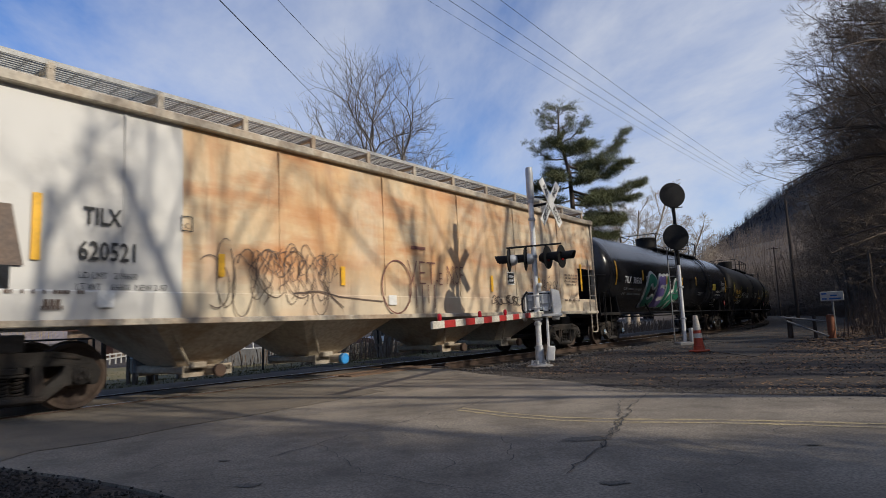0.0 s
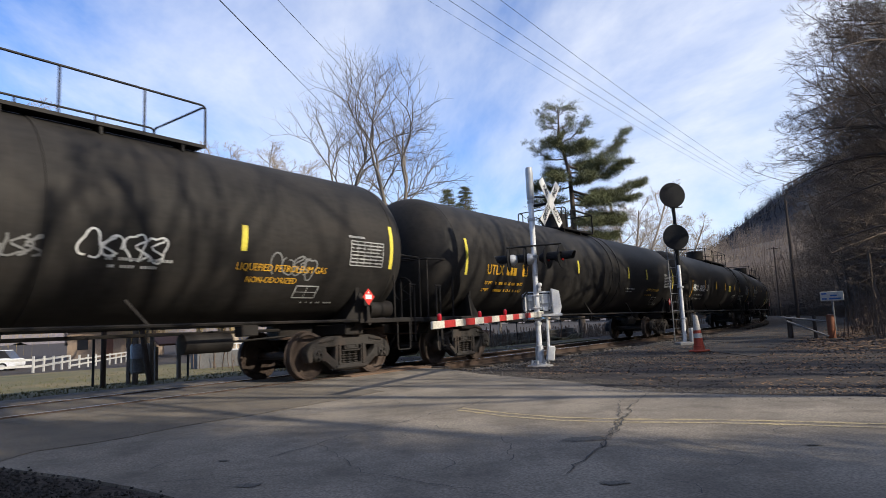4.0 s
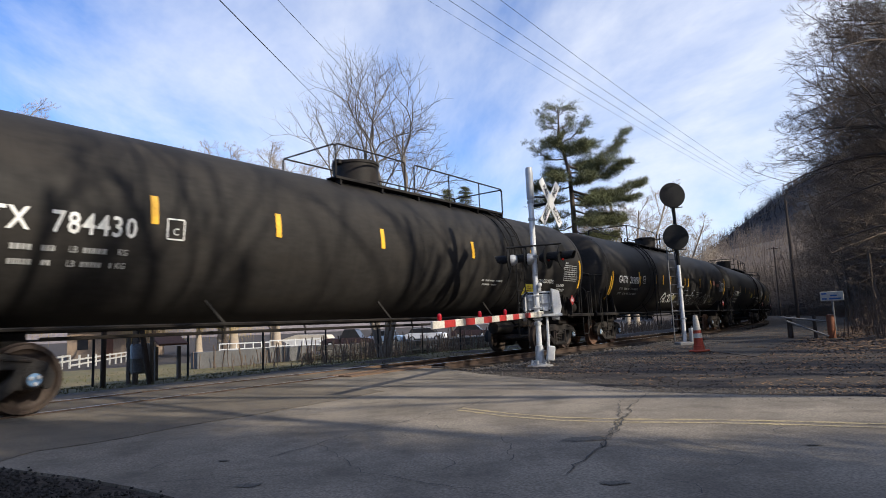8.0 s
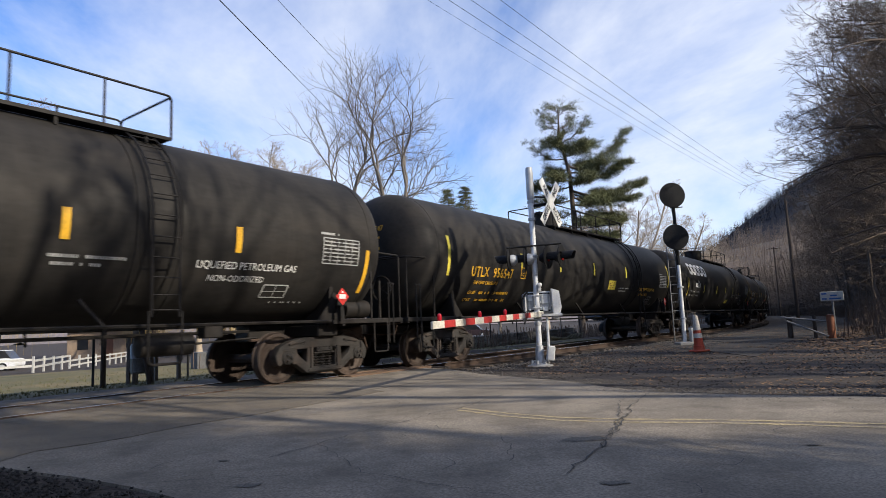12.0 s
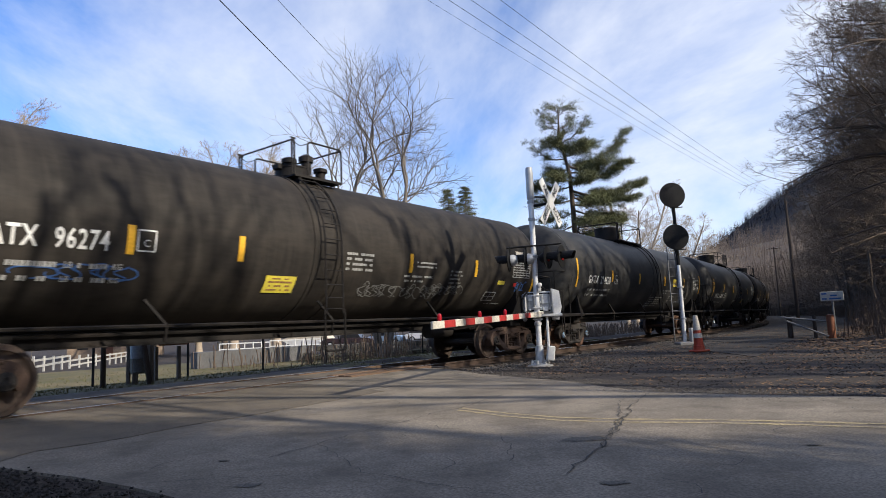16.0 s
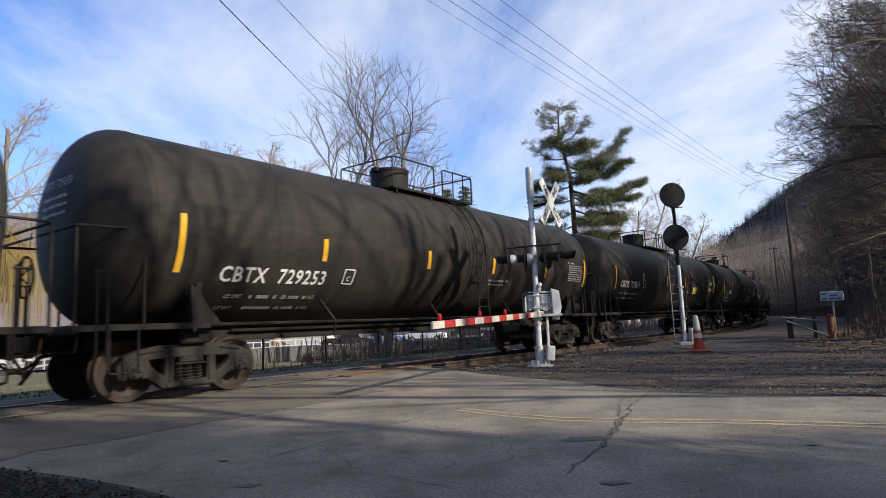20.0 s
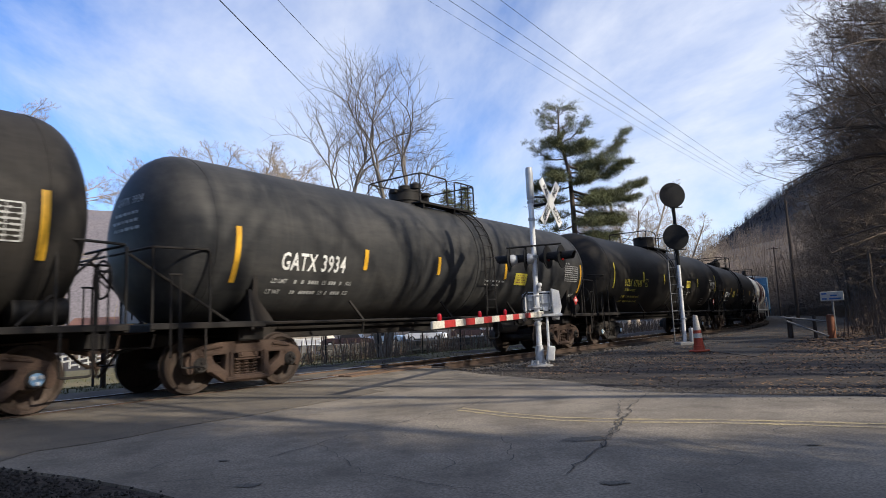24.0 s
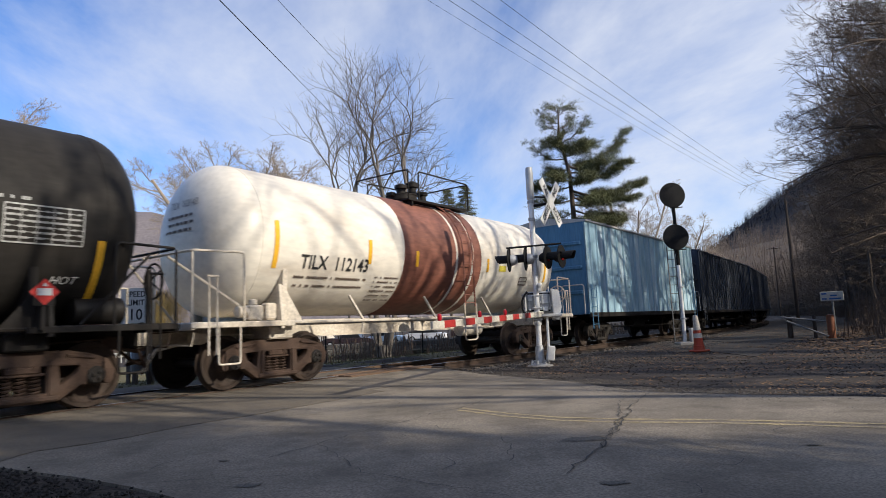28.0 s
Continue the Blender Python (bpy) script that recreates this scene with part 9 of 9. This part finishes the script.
def willow_mesh(seed, height, spread):
    w = Wood(seed)
    rnd = w.rnd
    w.limb([Vector((0, 0, -0.3)), Vector((0.1, 0, height * 0.2)), Vector((0, 0.1, height * 0.45))], 0.4, 0.28, 8, True)
    tips = []
    for i in range(16):
        a = 2 * math.pi * i / 16 + rnd.uniform(-0.2, 0.2)
        p0 = Vector((0, 0.1, height * rnd.uniform(0.3, 0.45)))
        ln = spread * rnd.uniform(0.6, 1.0)
        top = height * rnd.uniform(0.8, 1.0)
        p1 = Vector((math.cos(a) * ln * 0.5, math.sin(a) * ln * 0.5, top))
        p2 = Vector((math.cos(a) * ln, math.sin(a) * ln, top * rnd.uniform(0.80, 0.92)))
        w.limb([p0, p0.lerp(p1, 0.5) + Vector((0, 0, 0.5)), p1, p2], 0.13, 0.03, 4)
        tips += [(p1, p2)] * 90
    nf = len(w.f)
    for a, b in tips:
        q = a.lerp(b, rnd.uniform(-0.3, 1.05)) + Vector((rnd.gauss(0, 0.5), rnd.gauss(0, 0.5), rnd.gauss(0, 0.25)))
        ln = rnd.uniform(0.25, 0.62) * height
        sway = Vector((rnd.gauss(0, 0.25), rnd.gauss(0, 0.25), 0))
        w.limb([q, q + sway * 0.7 + Vector((0, 0, -ln * 0.35)), q + sway + Vector((0, 0, -ln))], 0.014, 0.007, 3)
    me = w.mesh("crown", M["bark_dark"])
    me.materials.append(M["willow_yellow"])
    me.polygons.foreach_set("material_index", [0] * nf + [1] * (len(w.f) - nf))
    return w.heavy.mesh("trunk", M["bark_dark"]), me


willow = willow_mesh(31, 11.5, 5.5)
for x, y, k, rz in ((-37.5, 50, 1.03, 0), (-31.2, 66, 0.62, 70), (-21.5, 60, 0.66, 140)):
    t = tree("willow_tree", "leafless yellow weeping willow by the meadow", willow, pose(x, y, ground_z(x, y), 0, 0, rz), "weeping willows", "willow tree")
    t.scale = (k, k, k)

# bare trees on the near-side bank, branches hanging over the lane
bank_a = bare_tree_meshes(41, 17.0, 1, [(15, 60, 0.42, 0.02, 0.07), (9, 42, 0.46, 0.10, 0.17), (7, 42, 0.5, 0.06, 0.2), (6, 42, 0.55, 0.02, 0.22), (0, 0, 0, 0.0, 0.25)], M["bark_dark"], 0.19, 0.18)
bank_b = bare_tree_meshes(42, 15.0, 2, [(12, 52, 0.44, 0.02, 0.08), (8, 42, 0.48, 0.10, 0.17), (7, 42, 0.5, 0.06, 0.2), (5, 42, 0.55, 0.02, 0.22), (0, 0, 0, 0.0, 0.25)], M["bark_dark"], 0.155, 0.10, 0.2)
bank_c = bare_tree_meshes(43, 13.0, 1, [(12, 46, 0.42, 0.03, 0.07), (7, 42, 0.5, 0.05, 0.13), (6, 42, 0.55, 0.03, 0.17), (4, 42, 0.6, 0.0, 0.2), (0, 0, 0, 0.0, 0.22)], M["bark_dark"], 0.15, 0.15)
limb_a = bare_tree_meshes(47, 16.0, 2, [(8, 46, 0.50, 0.03, 0.11), (5, 42, 0.55, 0.06, 0.15), (4, 42, 0.55, 0.03, 0.18), (0, 0, 0, 0.0, 0.22)], M["bark_dark"], 0.24, 0.16, 0.26)


def arching_tree_meshes(seed, height, reach, limbs, bark, r=0.2, steep=0.0):
    """A leaning bank tree whose limbs arch out over the lane, towards -x, and end in fine sprays."""
    w = Wood(seed)
    rnd = w.rnd
    w.least = 0.0042
    spec = [(9, 44, 0.46, 0.0, 0.10), (6, 36, 0.58, 0.03, 0.09), (4, 36, 0.75, 0.03, 0.10), (4, 34, 0.85, 0.02, 0.09), (0, 0, 0, 0.02, 0.09)]
    top = Vector((-reach * 0.25, 0, height))
    pts = [Vector((0, 0, -0.4)).lerp(top, f) + Vector((0.35 * math.sin(f * 5 + seed), 0.3 * math.sin(f * 4), 0)) * f for f in (i / 9 for i in range(10))]
    w.limb(pts, r, r * 0.3, 8, True)
    for i in range(limbs):
        f = 0.16 + 0.8 * (i + rnd.random() * 0.5) / limbs
        k = min(int(f * 9), 8)
        base = pts[k].lerp(pts[k + 1], f * 9 - k)
        a = rnd.gauss(0, 0.75)
        h = Vector((-math.cos(a), math.sin(a), rnd.uniform(0.5, 1.2) + steep)).normalized()
        ln = reach * rnd.uniform(0.65, 1.1) * (1.15 - 0.55 * f)
        q, line, steps = base.copy(), [base.copy()], 8
        for j in range(steps):
            # the limb climbs at first, then levels out and droops a little
            h = (h + Vector((-0.10, rnd.gauss(0, 0.07), -0.13 + 0.05 * steep + rnd.gauss(0, 0.06)))).normalized()
            q = q + h * ln / steps
            line.append(q.copy())
        rr = r * (0.50 - 0.25 * f)
        w.limb(line, rr, rr * 0.2, 6, True)
        for j in range(11):
            g = 0.22 + 0.78 * (j + rnd.random() * 0.6) / 11
            m = min(int(g * steps), steps - 1)
            p = line[m].lerp(line[m + 1], g * steps - m)
            along = (line[m + 1] - line[m]).normalized()
            out = Matrix.Rotation(rnd.uniform(0, 6.283), 3, along) @ along.orthogonal().normalized()
            d = along * math.cos(0.75) + out * math.sin(0.75) + Vector((-0.25, 0, 0.12))
            w.grow(p, d, ln * 0.34 * (1.25 - 0.6 * g) * rnd.uniform(0.7, 1.2), max(0.009, rr * 0.30 * (1.1 - 0.7 * g)), 1, spec)
    return w.heavy.mesh("trunk", bark), w.mesh("crown", bark)


M["bark_twig"] = surface("bark_twig", (0.105, 0.080, 0.062), (0.155, 0.120, 0.094), 0.95, 0, 3, 30, 0.3)
arch_a = arching_tree_meshes(61, 15.0, 7.0, 9, M["bark_twig"], 0.22)
arch_b = arching_tree_meshes(62, 12.0, 6.2, 8, M["bark_twig"], 0.18)
arch_c = arching_tree_meshes(63, 9.0, 5.0, 7, M["bark_twig"], 0.14)
arch_d = arching_tree_meshes(64, 14.0, 8.0, 11, M["bark_twig"], 0.24, 0.9)
arch_e = arching_tree_meshes(65, 12.0, 7.5, 10, M["bark_twig"], 0.20, 1.3)
fork_a = forked_tree_meshes(71, [(0, 0, -0.30, 0.05, 3.6, 2.15, 0.19, 8), (0.3, 0.2, -0.65, -0.1, 3.2, 1.9, 0.14, 7)], M["bark_twig"])
fork_b = forked_tree_meshes(72, [(0, 0, -0.50, -0.1, 3.0, 1.95, 0.17, 8), (0.2, 0.3, -0.15, 0.2, 3.4, 1.8, 0.13, 7)], M["bark_twig"])
BANK = [(fork_b, 27.8, 30.5, 0, 0.9), (fork_a, 20.8, 20.4, 30, 0.95), (fork_b, 19.6, 21.8, 15, 0.95), (fork_a, 23.4, 27.2, 10, 0.95),
        (arch_a, 17.4, 18.8, -5, 0.9), (arch_d, 19.8, 19.5, -30, 1.0), (arch_e, 25.0, 27.5, 0, 0.95),
        (arch_a, 18.3, 19.0, 20, 1.05), (arch_c, 18.2, 21.4, 0, 1.05), (arch_a, 25.6, 28.5, 15, 1.1),
        (arch_c, 21.5, 26.5, 25, 1.15), (arch_b, 28.2, 33.5, 10, 1.15), (arch_a, 30.5, 36.0, -20, 1.0), (arch_c, 25.5, 32.5, -10, 1.1), (arch_b, 32.5, 40.0, 30, 1.05),
        (arch_c, 29.5, 39.0, 15, 1.1), (arch_c, 34.0, 46.0, -5, 1.1),
        (bank_b, 30.5, 41.0, 250, 0.8), (bank_c, 28.0, 37.0, 10, 0.8), (bank_a, 36.0, 42.0, 300, 0.75), (bank_b, 36.0, 50.0, 330, 0.75), (bank_c, 33.0, 47.0, 140, 0.8),
        (bank_c, 40.0, 58.0, 30, 0.85), (bank_b, 44.0, 62.0, 75, 0.85), (bank_b, 29.8, 46.0, 60, 0.65), (bank_c, 23.0, 33.0, 90, 0.6), (bank_c, 26.2, 40.0, 200, 0.6)]
rnd = random.Random(88)
for i in range(46):
    # the rest of the wooded bank
    s, d = rnd.uniform(32, 105), -10.5 - 26 * rnd.random()
    p = track_pose(s) @ Vector((0, d, 0))
    BANK.append(((bank_a, bank_b, bank_c)[i % 3], p.x, p.y, rnd.uniform(0, 360), rnd.uniform(0.75, 1.1)))
for m, x, y, rz, k in BANK:
    t = tree("bare_tree", "dark bare tree on the leaf-covered bank", m, pose(x, y, ground_z(x, y), 0, 0, rz), "bare trees on the bank")
    t.scale = (k, k, k)
# unseen low evergreens added behind the viewpoint to shade the near road
shrub = pine_mesh(71, 4.2, 1.7, 46, 0.0, 0.5, 26, 0.09)
for x, y, k, rz in ((4.4, -1.0, 1.15, 0), (5.9, -2.2, 1.45, 60), (8.3, -3.4, 1.2, 140), (2.9, -0.3, 0.75, 200), (10.4, -5.4, 1.2, 250), (7.0, -4.8, 1.6, 80), (4.6, -3.0, 1.7, 300), (3.2, -1.9, 1.35, 40), (5.9, -0.7, 1.3, 110)):
    t = tree("shade_evergreen", "unseen low evergreen added to shade the road", shrub, pose(x, y, ground_z(x, y), 0, 0, rz), "evergreens beside the road", "shrub")
    t.scale = (k, k, k)
# unseen pines added to dapple the foreground with shade
for x, y, k, rz in ((16.6, -5.4, 0.95, 75), (10.2, -3.6, 0.55, 200)):
    t = tree("pine_tree", "unseen open-crowned pine added to shade the road", pine2, pose(x, y, ground_z(x, y), 0, 0, rz), "pines on the roadside", "pine tree")
    t.scale = (k, k, k)
# bare trees along the road behind the viewpoint, whose shadows fall on the road and the train
for m, x, y, rz, k in ((bank_a, 18.5, -7.4, 60, 1.0), (bank_c, 9.5, -1.6, 100, 1.0), (limb_a, 22.0, 2.5, 200, 1.1), (bank_a, 13.0, -10.0, 310, 1.0),
                       (bank_b, 6.5, -5.5, 140, 0.95), (bank_c, 25.5, -1.0, 40, 1.2), (limb_a, 28.0, 7.0, 95, 1.1), (limb_a, 24.5, 9.0, 220, 1.0), (bank_c, 19.5, 8.3, 350, 1.1), (bank_b, 31.0, 12.0, 10, 1.1),
                       (limb_a, 12.3, -2.7, 60, 0.9), (limb_a, 15.6, 2.9, 30, 1.0), (limb_a, 18.6, 4.4, 170, 0.9), (limb_a, 20.8, 0.2, 260, 1.15), (limb_a, 23.5, 6.0, 310, 1.1)):
    t = tree("bare_tree", "dark bare tree along the roadside", m, pose(x, y, ground_z(x, y), 0, 0, rz), "bare trees along the roadside")
    t.scale = (k, k, k)


def far_woods(name, label, spots, seed, hmin, hmax, material, twigs=26, thick=1.0):
    """Distant leafless woods: thin leaning trunks with tangled sprays of twigs, as one object."""
    w = Wood(seed)
    rnd = w.rnd
    for x, y, z in spots(rnd):
        h = rnd.uniform(hmin, hmax)
        lean = Vector((rnd.gauss(0, 0.10), rnd.gauss(0, 0.10), 1)).normalized()
        bow = Vector((rnd.gauss(0, 0.05), rnd.gauss(0, 0.05), 0)) * h
        b = Vector((x, y, z - 0.3))
        w.limb([b, b + lean * h * 0.5 + bow, b + lean * h], 0.009 * h * thick, 0.02, 3)
        for _ in range(twigs):
            t = rnd.uniform(0.12, 1.0)
            a = rnd.uniform(0, 6.283)
            ln = h * 0.36 * (1.2 - 0.8 * t) * rnd.uniform(0.4, 1.2)
            p = b + lean * h * t + bow * (1 - abs(2 * t - 1))
            d = Vector((math.cos(a), math.sin(a), rnd.uniform(-0.15, 1.1))).normalized()
            e = p + d * ln
            sd = (d.orthogonal() + Vector((rnd.gauss(0, 0.5), rnd.gauss(0, 0.5), 0))).normalized() * (0.0052 * h * (1.2 - t) * thick)
            k = len(w.v)
            w.v += [tuple(p - sd), tuple(p + sd), tuple(e)]
            w.f.append((k, k + 1, k + 2))
            for _j in range(3):
                f = rnd.uniform(0.25, 0.9)
                q = p.lerp(e, f)
                g = q + (d * 0.6 + Vector((rnd.gauss(0, 0.7), rnd.gauss(0, 0.7), rnd.gauss(0.1, 0.5)))).normalized() * ln * 0.55
                k = len(w.v)
                w.v += [tuple(q - sd * 0.45), tuple(q + sd * 0.45), tuple(g)]
                w.f.append((k, k + 1, k + 2))
    me = bpy.data.meshes.new(name)
    me.from_pydata(w.v, [], w.f)
    me.materials.append(material)
    return tagged(part(name, me, None, None), label, "woods", kind="stuff")


def near_bank(rnd):
    out = []
    while len(out) < 3300:
        s, d = rnd.uniform(24, 190), -9.5 - 75 * rnd.random() ** 1.5
        p = track_pose(s) @ Vector((0, d, 0))
        if p.x > 14 and p.length > 46:
            out.append((p.x, p.y, ground_z(p.x, p.y)))
    return out


far_woods("bare_woods", "thick bare woods on the near-side slope", near_bank, 51, 7, 13, M["wood_shaded"], 42)


def underbrush(rnd):
    out = []
    while len(out) < 2200:
        s, d = rnd.uniform(18, 110), -8.3 - 16 * rnd.random() ** 1.5
        p = track_pose(s) @ Vector((0, d, 0))
        if p.x > 12.4:
            out.append((p.x, p.y, ground_z(p.x, p.y)))
    return out


far_woods("underbrush", "tangled brown underbrush at the foot of the bank", underbrush, 52, 0.5, 2.2, M["brush"], 14)


def trackside_brush(rnd):
    out = []
    while len(out) < 1900:
        s, d = rnd.uniform(13, 75), 4.6 + 7.5 * rnd.random() ** 1.4
        p = track_pose(s) @ Vector((0, d, 0))
        if noise.noise((p.x * 0.4, p.y * 0.4, 9)) > -0.15:
            out.append((p.x, p.y, ground_z(p.x, p.y)))
    return out


far_woods("trackside_brush", "low bare brush along the far side of the track", trackside_brush, 53, 0.45, 1.25, M["brush"], 12)


def hill(name, label, ridge, depth_y, base_z, material, seed, rows=14):
    """A far slope: ridge is a run of (x, top) at one distance, falling towards the viewpoint and behind."""
    rnd = random.Random(seed)
    bm = bmesh.new()
    cols = []
    xs = [ridge[0][0] + (ridge[-1][0] - ridge[0][0]) * i / 60 for i in range(181)]
    for x in xs:
        for a, b in zip(ridge, ridge[1:]):
            if a[0] <= x <= b[0]:
                top = a[1] + (b[1] - a[1]) * (x - a[0]) / (b[0] - a[0])
                break
        col = []
        for j in range(rows + 1):
            t = j / rows
            f = math.sin(t * math.pi / 2) ** 0.9
            z = base_z + (top - base_z) * f + (noise.noise((x * 0.02, t * 5, seed)) * 0.05 * (top - base_z) if 0 < j < rows else noise.noise((x * 0.09, 3, seed)) * 0.06 * (top - base_z))
            col.append(bm.verts.new((x * (0.55 + 0.45 * t), depth_y * (0.55 + 0.45 * t), z)))
        col.append(bm.verts.new((x * 1.4, depth_y * 1.4, base_z)))
        cols.append(col)
    for a, b in zip(cols, cols[1:]):
        for j in range(len(a) - 1):
            bm.faces.new((a[j], b[j], b[j + 1], a[j + 1]))
    bmesh.ops.recalc_face_normals(bm, faces=bm.faces[:])
    return tagged(part(name, bm, material, None, smooth=True), label, "hill", kind="structure")


# Near-black albedo puts the slope's shade into the colour.
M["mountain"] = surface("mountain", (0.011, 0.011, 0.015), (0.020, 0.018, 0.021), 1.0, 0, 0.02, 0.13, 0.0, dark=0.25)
# Far, shaded look of the bare woods is put into this mauve-grey.
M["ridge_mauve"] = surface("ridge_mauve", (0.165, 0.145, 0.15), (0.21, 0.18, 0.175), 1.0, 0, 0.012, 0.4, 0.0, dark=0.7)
# Lighter wood colour that paints sunlight onto the woods past the bend.
M["wood_sunlit"] = surface("wood_sunlit", (0.17, 0.128, 0.095), (0.24, 0.185, 0.14), 0.95, 0, 0.05, 3, 0)
M["hill_brown"] = surface("hill_brown", (0.085, 0.064, 0.048), (0.12, 0.09, 0.068), 1.0, 0, 0.03, 0.6, 0.0, dark=0.65)
hill("backdrop_mountain", "wooded mountain slope, shade put into its dark colour", [(300, 30), (335, 60), (356, 80), (408, 117), (457, 150), (514, 184), (640, 240), (900, 320), (1300, 350)], 800, -2, M["mountain"], 5)
hill("backdrop_ridge", "wooded ridge across the river, shade put into its mauve-grey", [(-1300, 150), (-900, 170), (-640, 182), (-460, 176), (-300, 150), (-160, 110), (0, 70), (160, 40), (300, 20)], 880, -3, M["ridge_mauve"], 9)
# unseen hillside added so the tank heads reflect less bright sky
hill("backdrop_valley", "unseen hillside added behind the road to darken reflections", [(-1200, 120), (-800, 150), (-300, 140), (200, 120), (700, 110), (1200, 90)], -760, -3, M["ridge_mauve"], 15)
hill("backdrop_hill", "brown wooded hill beyond the bend", [(88, 8), (100, 20), (115, 25), (130, 27), (146, 30), (180, 35), (240, 42), (330, 50)], 262, -1, M["hill_brown"], 13)


def mountain_spots(rnd):
    ridge = [(300, 30), (335, 60), (356, 80), (408, 117), (457, 150), (514, 184), (640, 240)]
    out = []
    while len(out) < 1500:
        x, t = rnd.uniform(305, 640), 1 - 0.55 * rnd.random() ** 1.6
        for a, b in zip(ridge, ridge[1:]):
            if a[0] <= x <= b[0]:
                top = a[1] + (b[1] - a[1]) * (x - a[0]) / (b[0] - a[0])
        out.append((x * (0.55 + 0.45 * t), 800 * (0.55 + 0.45 * t), -2 + (top + 2) * math.sin(t * math.pi / 2) ** 0.9 - 3))
    return out


far_woods("mountain_woods", "bare woods on the mountain slope, shade put into the colour", mountain_spots, 66, 9, 17, M["mountain"], 12, 2.5)


def hill_spots(rnd):
    out = []
    while len(out) < 700:
        t = rnd.random()
        x = rnd.uniform(95, 200)
        y = 262 * (0.6 + 0.4 * t)
        top = 20 + (x - 100) * 0.19
        out.append((x * (0.55 + 0.45 * t), y, -1 + (top + 1) * math.sin(t * math.pi / 2) ** 0.9))
    return out


far_woods("bare_woods", "brown bare woods beyond the bend, sunlight put into the colour", hill_spots, 61, 7, 12, M["wood_sunlit"], 22)
motions()
